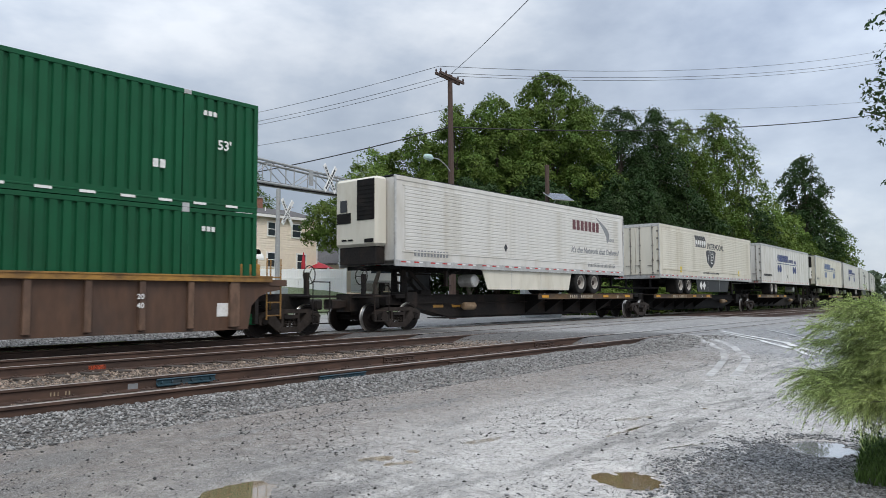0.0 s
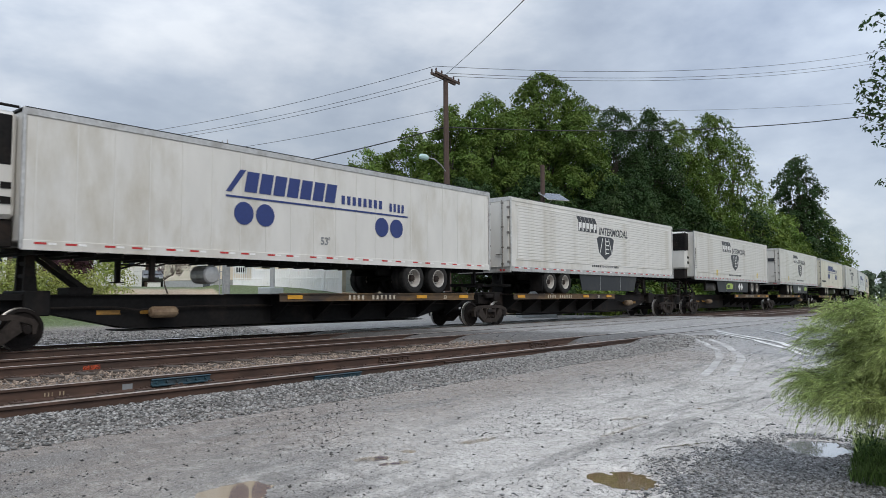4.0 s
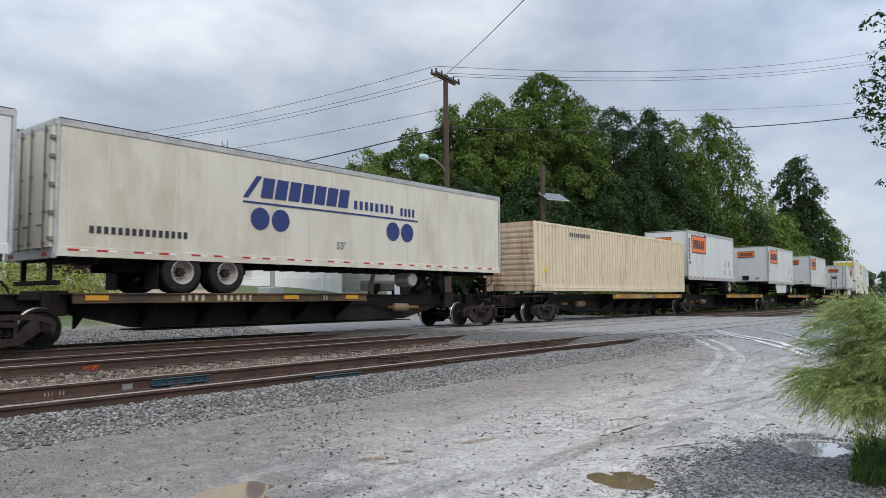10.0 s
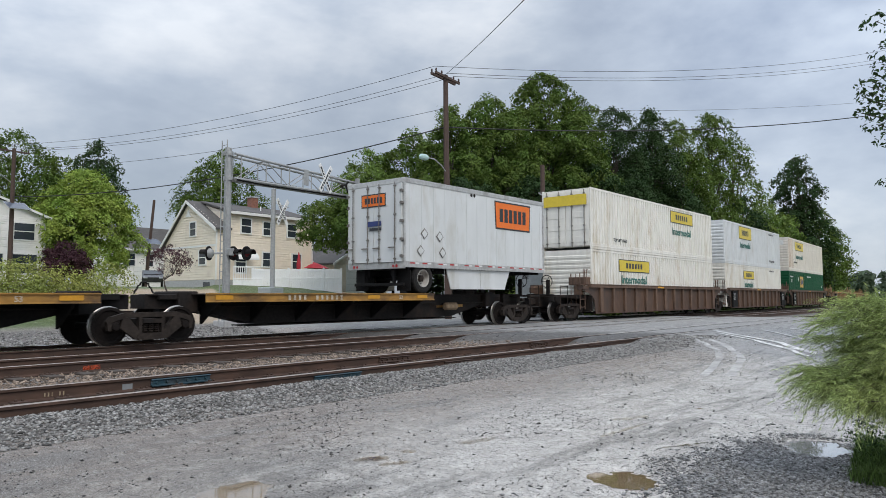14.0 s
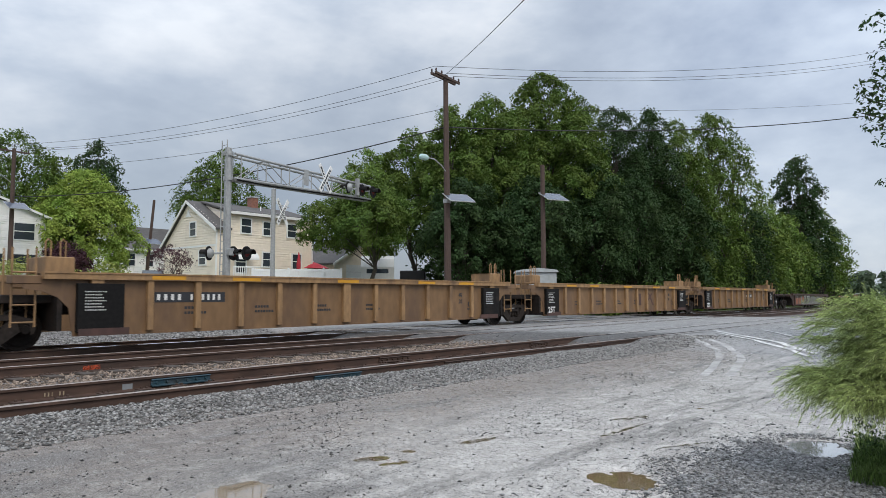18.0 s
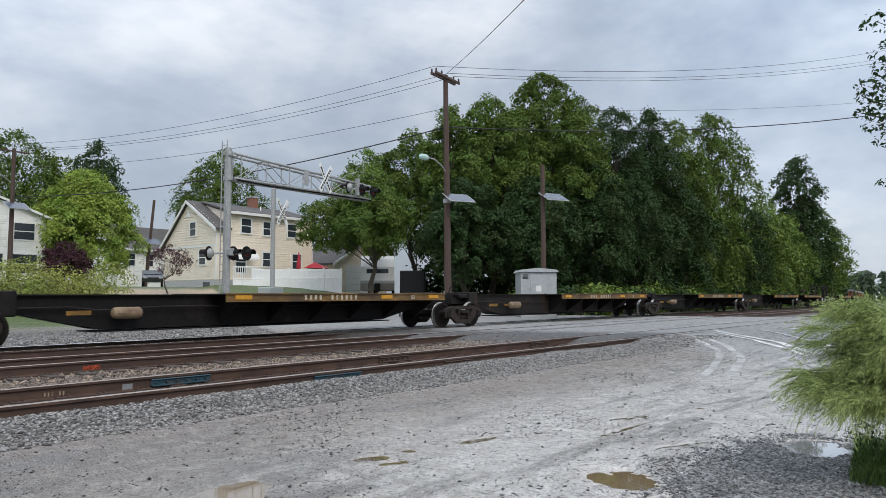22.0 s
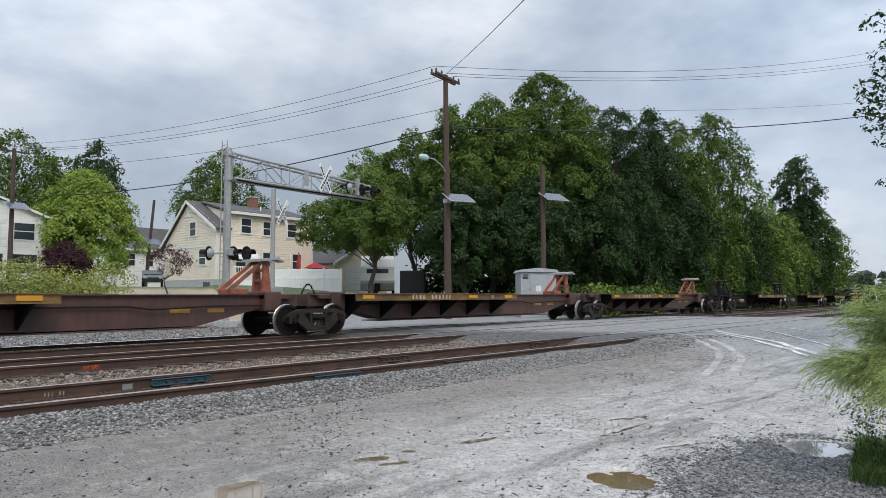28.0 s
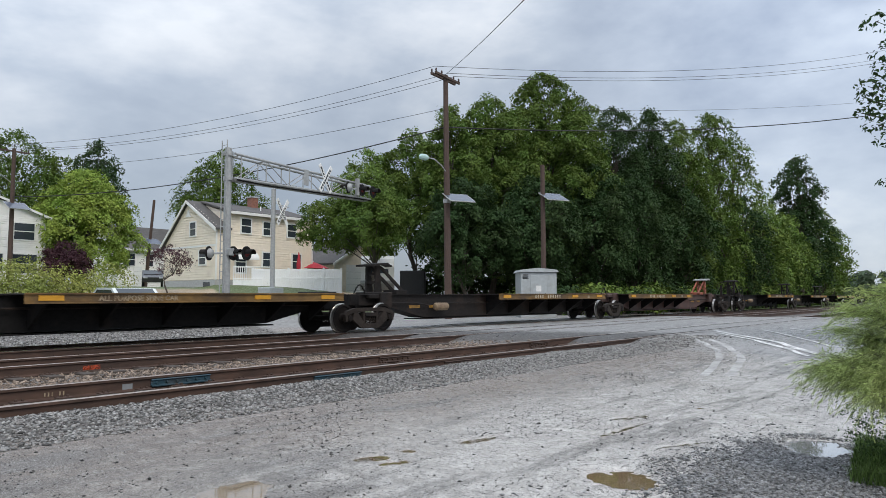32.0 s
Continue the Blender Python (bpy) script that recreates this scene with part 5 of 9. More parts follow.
def box_plate(c, x, z, w, h, words_z=None, tone=M_SIGNYEL):
    """Yellow plate with a dark frame and bars, and dark green letters below it."""
    y = -HALF - 0.012
    decal(c, Shape().box(x, y - 0.003, z, x + w, y + 0.004, z + h), M_INK)
    decal(c, Shape().box(x + 0.04, y - 0.007, z + 0.04, x + w - 0.04, y - 0.002, z + h - 0.04), tone, "yellow plate")
    s = Shape()
    bars(s, x + w * 0.22, x + w * 0.78, z + h * 0.3, z + h * 0.72, y - 0.008, 6, 0, 0.62)
    decal(c, s, M_INK)
    if words_z:
        me = lettering("Intermodal", 0.56, M_TEAL, c, x + w * 0.06, y - 0.004, words_z)
        me.scale = (w * 0.88 / 2.6, 1, 1)


# ---------------------------------------------------------------- the train, front to rear
LBL_DISC = "white box trailer with blue discs riding a spine car"
LBL_SHIELD = "white ribbed refrigerated trailer with dark shield riding a spine car"
Z_LOW, Z_HIGH = 0.37, 3.264
BROWN_WELL = "brown ribbed steel well car carrying stacked containers"
TAN_WELL = "empty ochre ribbed steel well car with yellow reflectors"

well_unit(-6.0, 12.6, M_BROWN, M_DECKY, BROWN_WELL, last=True, plate=False)
well = CARS[-1][0]
part("placard", Shape().box(16.05, -1.482, 0.62, 16.4, -1.474, 0.95), M_WHITE, well, "white square placard")
lettering("20", 0.17, M_WHITE, well, 13.95, -1.60, 1.06)
lettering("40", 0.17, M_WHITE, well, 13.95, -1.60, 0.86)
for z in (Z_LOW, Z_HIGH):
    c = container(-4.85, z, M_GREEN, "dark green corrugated container with white marks, stacked in a well car", cast=M_ALU)
    y = -HALF - 0.012
    lettering("53'", 0.34, M_WHITE, c, 14.95, y, z + 0.62 if z < 1 else z + 1.55)
    name_blocks(c, 14.55, 14.95, z + 2.35, z + 2.47, 3, M_WHITE, 0, 0.7)
    if z > 1:
        for i in range(17):
            sticker(c, 0.8 + 0.9 * i, z + 0.10, 0.34, 0.06, M_WTAPE, -HALF - 0.03)
        name_blocks(c, 13.25, 13.6, z + 0.88, z + 1.08, 2, M_WHITE, 0, 0.75)

CAR1 = [16.9, 35.0, 53.45, 72.2]
CAR2 = [75.9, 92.3, 109.4, 126.4]
CAR3 = [130.3, 147.8, 165.6, 182.6]
CAR4 = [186.7, 204.2, 221.3, 237.4]
CAR5 = [242.0, 257.9, 274.7, 291.6, 308.0, 323.4]
PLATS = {16.9: "RL", 35.0: "LR", 53.45: "LR", 75.9: "RL", 92.3: "RL", 109.4: "LR", 130.3: "RL", 147.8: "LR", 165.6: "LR", 186.7: "RL", 204.2: "LR",
         221.3: "LR", 242.0: "R-", 257.9: "RL", 274.7: "RL", 291.6: "RL", 308.0: "LR"}
for trucks in (CAR1, CAR2, CAR3, CAR4, CAR5):
    for i, (u0, u1) in enumerate(zip(trucks, trucks[1:])):
        p = PLATS[u0]
        spine_unit(u0, u1, p[0], M_BLACK if i % 2 else M_STEEL, hitch=p[1] if p[1] != "-" else None, first=i == 0, last=i == len(trucks) - 2, sill_paint=M_DECKY if trucks is CAR5 else None)

tr = trailer(16.56, 16.15, "L", M_VAN, "white ribbed refrigerated trailer with cooling unit riding a spine car", "flat", "cream", (4.7, 11.2, M_VANCREAM))
name_blocks(tr, 11.25, 13.75, 4.02, 4.46, 7, M_REDINK, 0, 0.74)
arc = Shape()
pts = [(13.25 + 1.1 * math.sin(0.16 * i) + 0.1, 4.72 - 0.115 * i) for i in range(11)]
arc.prism([(a, b) for a, b in pts] + [(a + 0.02 + 0.42 * math.sin(math.pi * i / 10), b) for i, (a, b) in reversed(list(enumerate(pts)))], -HALF - 0.014, -HALF - 0.008)
decal(tr, arc, M_GREYINK, "grey crescent mark")
lettering("It's the Network that Delivers!", 0.36, M_GREYINK, tr, 11.1, -HALF - 0.014, 3.02, 0.2)
name_blocks(tr, 0.9, 2.7, 2.42, 2.62, 11, M_GREYINK, 0, 0.6)
name_blocks(tr, 12.6, 15.3, 2.42, 2.60, 20, M_GREYINK, 0, 0.5)
name_blocks(tr, 14.5, 15.2, 3.66, 3.80, 7, M_GREYINK, 0, 0.5)
dia = Shape().prism([(6.0, 2.95), (6.12, 3.12), (6.24, 2.95), (6.12, 2.78)], -HALF - 0.014, -HALF - 0.008)
decal(tr, dia, M_INK)

tr = trailer(37.0, 16.15, "R", M_VANCREAM, LBL_SHIELD, "flat", None, (4.6, 10.6, M_DGREY))
marks_shield(tr)
diamonds(tr, 6.35, -1.245, 1.72, 0.26, M_WHITE)
for x in (2.9, 13.2):
    sticker(tr, x, 2.42, 0.28, 0.34, M_SIGNYEL)
tr = trailer(55.75, 16.15, "R", M_VAN, LBL_DISC, "seams")
marks_discs(tr, M_NAVY)
tr = trailer(75.25, 16.15, "L", M_VANCREAM, "cream box trailer with faded blue discs riding a spine car", "seams", "dark")
marks_discs(tr, M_FADEDNAVY, 4.75, True, None, 7.75)
name_blocks(tr, 0.6, 1.9, 2.72, 2.88, 9, M_GREYINK, 0, 0.6)
tr = trailer(92.9, 16.15, "L", M_VAN, LBL_DISC, "seams", "dark")
marks_discs(tr, M_NAVY, 4.75, False, None, 7.75)
tr = trailer(110.5, 16.15, "R", M_VAN, LBL_SHIELD, "flat", "dark", (4.6, 10.6, M_DGREY))
marks_shield(tr)
tr = trailer(130.05, 16.15, "L", M_VAN, LBL_SHIELD, "flat", "dark", (4.2, 11.2, M_DGREY))
marks_shield(tr, -0.05)
diamonds(tr, 9.0, -1.245, 1.72, 0.26, M_WHITE)
badge = Shape().prism([(6.2, 1.55), (6.15, 1.78), (6.45, 1.93), (7.3, 1.93), (7.6, 1.8), (7.4, 1.55)], -1.25, -1.242)
decal(tr, badge, M_LIME, "green rounded badge with dark letters")
name_blocks(tr, 6.35, 6.95, 1.62, 1.82, 3, M_INK, 0, 0.7, -1.252)
for x in (4.0, 13.1):
    sticker(tr, x, 2.42, 0.28, 0.34, M_SIGNYEL)
bars_ = Shape()
for i in range(10):
    bars_.box(0.18, -HALF - 0.018, 2.75 + 0.125 * i, 0.28, -HALF - 0.008, 2.83 + 0.125 * i)
decal(tr, bars_, M_INK)
tr = trailer(150.05, 16.15, "R", M_VAN, LBL_SHIELD, "flat", None, (4.6, 11.0, M_DGREY))
marks_shield(tr)
diamonds(tr, 7.45, -1.245, 1.72, 0.26, M_WHITE)
sticker(tr, 3.1, 2.42, 0.28, 0.34, M_SIGNYEL)
blk = Shape().box(-0.16, -0.95, 3.95, -0.135, 0.95, 4.2)
decal(tr, blk, M_INK, "dark block lettering across the doors")
badge = Shape().prism([(9.9, 1.6), (9.85, 1.8), (10.1, 1.92), (10.8, 1.92), (11.1, 1.8), (10.9, 1.6)], -1.25, -1.242)
decal(tr, badge, M_LIME, "green rounded badge with dark letters")
tr = trailer(168.3, 16.15, "R", M_VANCREAM, LBL_DISC, "seams", low=0.05)
marks_discs(tr, M_NAVY)
tr = trailer(187.6, 16.15, "L", M_VAN, LBL_SHIELD, "flat", "dark", (4.2, 11.2, M_DGREY))
marks_shield(tr, 0.0)
tr = trailer(205.2, 16.15, "R", M_VANCOOL, LBL_DISC, "seams", low=0.10)
marks_discs(tr, M_NAVY, low=0.1)
dr = Shape()
for y in (-1.0, -0.45, 0.25, 0.85):
    dr.box(-0.16, y - 0.06, 2.35, -0.10, y + 0.06, 4.8, 0, 0.01)
part("door_bars", dr, M_INK, tr, "dark upright lock bars")
tr = trailer(222.2, 16.15, "R", M_VANCREAM, LBL_DISC, "seams", low=0.10)
marks_discs(tr, M_NAVY, low=0.1)
c = container(240.85, 1.30, M_BEIGE, "beige corrugated container on a spine car", cast=None)
name_blocks(c, 2.9, 4.8, 3.72, 3.90, 10, M_INK, 0, 0.5, -HALF - 0.012)
sticker(c, 0.7, 2.1, 0.3, 0.14, M_SIGNYEL)
LBL_PUP = "short white trailer with orange plates riding a spine car"
for u, nose, sk in ((257.65, "L", None), (275.05, "L", (2.5, 6.2, M_VANCOOL)), (291.35, "L", None), (316.5, "R", (2.4, 6.3, M_VANCOOL))):
    tr = trailer(u, 8.53, nose, M_VANCOOL, LBL_PUP, "upright", None, sk, axles=1, low=0.02)
    marks_plate(tr, 0.62 if nose == "L" else 5.05, 2.5)
    ends = Shape()
    if nose == "L":
        end_plate(tr, lambda d: d, -0.62 + 0.3, 0.95, 4.15, 4.62)
        s = Shape()
        for i in range(6):
            s.box(0.16, -HALF - 0.016, 3.25 + 0.22 * i, 0.34, -HALF - 0.008, 3.42 + 0.22 * i)
        decal(tr, s, M_INK, "upright row of dark blocks")
        lettering("13'6\"", 0.2, M_INK, tr, 0.12, -HALF - 0.014, 3.0)
        sticker(tr, 0.1, 3.08, 0.3, 0.06, M_REDTAPE)
    else:
        end_plate(tr, lambda d: d, -0.55, 0.6, 4.1, 4.55, -0.10)
        part("decal", Shape().box(-0.125, -0.35, 3.45, -0.115, 0.3, 3.62), M_NAVY, tr)
        part("decal", Shape().box(-0.125, -0.35, 3.3, -0.115, 0.2, 3.4), M_INK, tr)
    for px_, pz_ in ((6.75, 3.15), (7.55, 3.2), (6.6, 2.6), (7.75, 2.62)):
        c_ = px_ if nose == "L" else 8.53 - px_
        part("placard_frame", Shape().prism([(c_ - 0.19, pz_), (c_, pz_ + 0.19), (c_ + 0.19, pz_), (c_, pz_ - 0.19)], -HALF - 0.024, -HALF - 0.014), M_ROD, tr)
        part("placard", Shape().prism([(c_ - 0.15, pz_), (c_, pz_ + 0.15), (c_ + 0.15, pz_), (c_, pz_ - 0.15)], -HALF - 0.028, -HALF - 0.022), M_VANCOOL, tr)
    lamps = Shape()
    for k in (0.0, 0.18):
        disc(lamps, (2.9 if nose == "L" else 3.6) + k, 4.78, 0.065, -HALF - 0.012, 12)
    decal(tr, lamps, M_STEEL)

WELL2 = [327.6, 346.8, 364.1, 382.9]
for i, (u0, u1) in enumerate(zip(WELL2, WELL2[1:])):
    well_unit(u0, u1, M_BROWN, M_POSTB, BROWN_WELL, first=i == 0, last=i == 2, plate=i > 0)
    if i == 2:
        lettering("125T", 0.30, M_WHITE, CARS[-1][0], 1.76, -1.602, 0.46)
c = container(329.2, Z_LOW, M_BOXWHITE, "white corrugated container with yellow plate, stacked in a well car")
box_plate(c, 2.85, 2.28, 3.6, 0.62, 1.72)
c = container(329.2, Z_HIGH, M_BOXWHITE, "white corrugated container with barred doors stacked on another", end="doors")
box_plate(c, 9.5, 5.25, 3.4, 0.68, 4.58)
part("decal", Shape().box(-0.10, -1.15, 5.35, -0.085, 1.15, 5.85), M_SIGNYEL, c, "yellow plate across the doors")
lettering("TOP LIFT ONLY", 0.22, M_INK, c, 2.3, -HALF - 0.014, 3.75)
c = container(347.8, Z_LOW, M_BOXWHITE, "white corrugated container with yellow plate, stacked in a well car", L=14.63)
box_plate(c, 4.2, 2.28, 2.6, 0.6, 1.72)
lettering("STACK LIMIT 3 HIGH", 0.15, M_INK, c, 11.1, -HALF - 0.014, 2.97)
c = container(347.8, Z_HIGH, M_BOXGREY, "pale grey corrugated container stacked on another", L=14.63)
box_plate(c, 3.4, 5.1, 3.0, 0.9, 4.5)
lettering("TOP LIFT ONLY", 0.22, M_INK, c, 11.2, -HALF - 0.014, 3.72)
lettering("STACK LIMIT 3 HIGH", 0.15, M_INK, c, 11.2, -HALF - 0.014, 5.85)
c = container(365.5, Z_LOW, M_GREEN, "dark green corrugated container with a gold plate in a well car")
decal(c, Shape().box(4.45, -HALF - 0.018, 1.88, 5.85, -HALF - 0.008, 2.86), M_GOLD, "gold square plate")
s = Shape().box(4.6, -HALF - 0.024, 2.1, 5.05, -HALF - 0.017, 2.66)
decal(c, s, M_INK)
decal(c, Shape().prism([(5.1, 2.2), (5.2, 2.62), (5.7, 2.5), (5.65, 2.2)], -HALF - 0.024, -HALF - 0.017), M_NAVY)
decal(c, Shape().prism([(3.5, 2.6), (3.7, 2.82), (3.9, 2.6), (3.7, 2.38)], -HALF - 0.02, -HALF - 0.008), M_WHITE, "white diamond plate")
lettering("53'", 0.34, M_WHITE, c, 0.75, -HALF - 0.014, 2.3)
lettering("53", 0.30, M_WHITE, c, 15.0, -HALF - 0.014, 1.95)
lettering("WARNING HIGH CUBE", 0.2, M_WHITE, c, 7.6, -HALF - 0.014, 2.82)
part("decal", Shape().box(-0.04, 0.15, 2.3, -0.025, 0.75, 2.75), M_GOLD, c, "gold square plate")
c = container(365.5, Z_HIGH, M_RUSTYWHITE, "rust-streaked white container stacked on a green one")
box_plate(c, 2.75, 5.15, 3.6, 0.78, 4.42)
lettering("TOP LIFT ONLY", 0.18, M_INK, c, 2.2, -HALF - 0.014, 4.0)
v, f = corrugated(0.12, 1.93, Z_HIGH + 0.29, Z_HIGH + 2.78, -HALF - 0.006, -1, 0.28)
part("overhang_panel", Shape().add(v, f), M_RUSTSIDE, c, "rust-streaked corrugated end section")
name_blocks(c, 0.35, 1.6, 2.72, 2.84, 10, M_WHITE, 0, 0.5)
part("decal", Shape().box(-0.04, -0.95, 5.5, -0.025, 1.0, 5.9), M_WHITE, c, "pale plate on the container's end")

WELL3 = [386.3, 405.0, 423.5, 442.2]
for i, (u0, u1) in enumerate(zip(WELL3, WELL3[1:])):
    car = well_unit(u0, u1, M_TAN, M_POSTT, TAN_WELL, first=i == 0, last=i == 2)
    if i:
        lettering("25T", 0.34, M_WHITE, car, 1.78, -1.602, 0.42)
    for x in (1.7, u1 - u0 - 2.9):
        part("corner_patch", Shape().box(x, -1.60, 0.29, x + 1.1, -1.585, 0.44), M_RUSTBROWN, car, "dark red painted lower corner")
    if i != 1:
        mx = 3.4 if i == 0 else 10.3
        part("marking", Shape().box(mx, -1.478, 0.98, mx + 1.9, -1.470, 1.22), M_INK, car, "dark stencil panel")
        t = Shape()
        bars(t, mx + 0.1, mx + 0.8, 1.03, 1.17, -1.479, 4, 0, 0.42)
        bars(t, mx + 0.95, mx + 1.85, 1.03, 1.17, -1.479, 6, 0, 0.42)
        part("stencil", t, M_WHITE, car)["kind"] = "stuff"
    if i == 1:
        t = Shape()
        bars(t, 10.3, 11.3, 0.62, 1.22, -1.474, 2, 0, 0.5)
        for dx in (0, 0.95):
            t.prism([(11.5 + dx, 0.62), (11.65 + dx, 0.62), (12.45 - dx * 0.4, 1.22), (12.3 - dx * 0.4, 1.22)], -1.478, -1.472)
        part("marking", t, M_RUSTBROWN, car, "large faded red painted shapes")
    t = Shape()
    for j in range(4):
        bars(t, 4.2 + 2.0 * j, 4.8 + 2.0 * j, 0.7, 0.76, -1.476, 7)
        bars(t, 4.2 + 2.0 * j, 4.65 + 2.0 * j, 0.82, 0.88, -1.476, 5)
    part("stencil", t, M_INK, car)["kind"] = "stuff"

car = well_unit(446.2, 465.4, M_RUSTBROWN, M_RUSTBROWN, "empty low red-brown well car with silver graffiti", posts=2, first=True, last=True, plate=False, boxes=False, zt=1.17, yellow=False)
for x0, x1, z0, z1, m_ in ((2.6, 4.9, 0.36, 0.95, M_GRAPHO), (5.3, 7.2, 0.62, 1.12, M_GRAPHO), (10.2, 12.6, 0.5, 1.14, M_GRAPHO), (13.2, 15.2, 0.45, 1.14, M_GRAPHO), (5.5, 6.6, 0.45, 0.78, M_GRAPHY), (11.0, 11.7, 0.5, 1.0, M_GRAPHY), (12.2, 12.6, 0.55, 1.05, M_GRAPHY), (4.2, 4.9, 0.36, 0.6, M_GRAPHY)):
    s = Shape().prism([(x0, z0), (x0 + 0.4 * (x1 - x0), z0 + 0.05), (x1, z0 + 0.02), (x1 - 0.12, 0.5 * (z0 + z1)), (x1, z1), (x0 + 0.5 * (x1 - x0), z1 - 0.06), (x0 - 0.1, z1 - 0.02), (x0 + 0.15, 0.6 * z0 + 0.4 * z1)], -1.478, -1.4735)
    part("sprayed_shape", s, m_, car, "orange and yellow sprayed patch")


def sprayed(x, w, r):
    """One sprayed figure: a few thick slanted silver strokes with a dark edge."""
    top, lean = 0.96 + 0.14 * r.random(), 0.25 * (r.random() - 0.3)
    edge = part("sprayed_shape", Shape().prism([(x - 0.06, 0.345), (x + w * 0.96, 0.335), (x + w * 1.02 + lean, top + 0.03), (x + w * 0.5 + lean, top + 0.08), (x + lean - 0.08, top)], -1.481, -1.479), M_BLACK, car)
    body = Shape().prism([(x - 0.01, 0.37), (x + w * 0.92, 0.36), (x + w * 0.97 + lean, top - 0.02), (x + w * 0.5 + lean, top + 0.03), (x + lean - 0.03, top - 0.04)], -1.485, -1.482)
    part("sprayed_shape", body, M_GRAPHW, edge, "silver sprayed figure with dark edge")
    strokes = Shape()
    for k in range(2):
        a0, z0 = x + w * (0.22 + 0.34 * k), 0.37 + 0.22 * r.random()
        z1 = z0 + 0.22 + 0.2 * r.random()
        strokes.prism([(a0, z0), (a0 + w * 0.07, z0), (a0 + w * 0.11 + lean * 0.5, z1), (a0 + w * 0.02 + lean * 0.5, z1 + 0.03)], -1.489, -1.4855)
    part("sprayed_shape", strokes, M_BLACK, edge)


part("sprayed_shape", Shape().prism([(4.75, 1.06), (5.35, 1.10), (5.6, 0.56), (6.35, 0.60), (6.45, 0.36), (5.0, 0.35)], -1.486, -1.482), M_GRAPHW, car, "silver sprayed shape with dark edge")
spray_rng = random.Random(4)
for x, w in ((6.45, 0.95), (7.45, 1.05), (8.55, 0.9), (9.5, 1.1), (10.65, 0.8), (11.5, 1.0), (12.55, 0.85), (13.45, 1.1), (14.6, 0.7)):
    sprayed(x, w, spray_rng)
t = Shape()
bars(t, 6.4, 7.3, 1.0, 1.15, -1.492, 3, 0, 0.6)
bars(t, 7.55, 9.0, 1.0, 1.15, -1.492, 5, 0, 0.6)
part("stencil", t, M_WHITE, car)["kind"] = "stuff"
lettering("40", 0.17, M_WHITE, car, 3.1, -1.49, 1.0)
lettering("20", 0.17, M_WHITE, car, 3.1, -1.49, 0.82)

EMPTY = [([468.8, 484.9, 501.6, 518.0, 535.5, 550.7], ["R", "R", "R", "R", "L"], ["", "", "", "", "R"]),
         ([555.2, 571.6, 587.9, 605.1, 622.0, 638.2], ["R", "L", "L", "L", "L"], ["L", "Rred", "Rred", "Rred", "Rred"]),
         ([641.9, 657.8, 675.3, 691.9, 708.6, 725.0], ["R", "R", "R", "R", "L"], ["L", "L", "L", "L", "Rred"]),
         ([728.8, 745.2, 761.8, 778.4, 795.0, 811.4], ["R", "R", "R", "L", "L"], ["L", "L", "L", "", ""]),
         ([815.2, 831.6, 848.2, 864.8], ["R", "R", "L"], ["", "L", ""])]
for trucks, plats, hs in EMPTY:
    for i, (u0, u1) in enumerate(zip(trucks, trucks[1:])):
        brown = hs[i].endswith("red")
        car = spine_unit(u0, u1, plats[i], M_RUSTBROWN if brown else (M_STEEL if i % 2 else M_BLACK), hitch=hs[i] or None, first=i == 0, last=i == len(trucks) - 2, sign=u0 != 675.3, sill_paint=M_SILLY)
        if u0 == 675.3:
            lettering("ALL PURPOSE SPINE CAR", 0.17, M_STENCIL, car, 8.1, -1.292, DECK - 0.165)


# ---------------------------------------------------------------- stones
def stones(name, label, n, place, size, material, seed, flat=0.7):
    """n rough stones of one sheet; place gives x, y of a stone from a random source."""
    r = np.random.default_rng(seed)
    base = np.array([(1, 0, 0), (-1, 0, 0), (0, 1, 0), (0, -1, 0), (0, 0, 1), (0, 0, -1)], float)
    tri = np.array([(0, 2, 4), (2, 1, 4), (1, 3, 4), (3, 0, 4), (2, 0, 5), (1, 2, 5), (3, 1, 5), (0, 3, 5)])
    v = np.empty((n, 6, 3))
    for i in range(n):
        x, y = place(r)
        k = size * (0.55 + 0.9 * r.random() ** 1.6)
        shape = base * (k * (0.6 + 0.6 * r.random((6, 1)))) + (r.random((6, 3)) - 0.5) * k * 0.7
        a = r.random() * 6.28
        c, s = math.cos(a), math.sin(a)
        q = shape @ np.array([(c, s, 0), (-s, c, 0), (0, 0, flat)])
        v[i] = q + (x, y, ground_z(x, y) + k * flat * 0.25)
    f = (tri[None] + 6 * np.arange(n)[:, None, None]).reshape(-1, 3)
    return tagged(new(name, cloud_mesh(name, v.reshape(-1, 3), f, material)), label, "gravel", kind="stuff")


def island_tone(m, lo, hi):
    """Varies the colour from piece to piece."""
    n, l = m.node_tree.nodes, m.node_tree.links
    bs = n["Principled BSDF"]
    src = bs.inputs["Base Color"].links[0].from_socket
    geo = n.new("ShaderNodeNewGeometry")
    r = n.new("ShaderNodeMapRange")
    r.inputs[3].default_value, r.inputs[4].default_value = lo, hi
    s = n.new("ShaderNodeVectorMath")
    s.operation = "SCALE"
    l.new(geo.outputs["Random Per Island"], r.inputs[0])
    l.new(src, s.inputs[0])
    l.new(r.outputs[0], s.inputs["Scale"])
    l.new(s.outputs[0], bs.inputs["Base Color"])
    return m


for m in (M_STONE, M_STONEB, M_STONED):
    island_tone(m, 0.2, 1.9)


def shoulder(y0, y1, s0, s1):
    def place(r):
        y = y0 + (y1 - y0) * r.random()
        hi = min(s1, 14.0 + 0.32 * (Y_C - y) * (1 if y < Y_C else -1.5) + 0.5 * r.random())
        s = s0 + (hi - s0) * r.random()
        return s, y
    return place


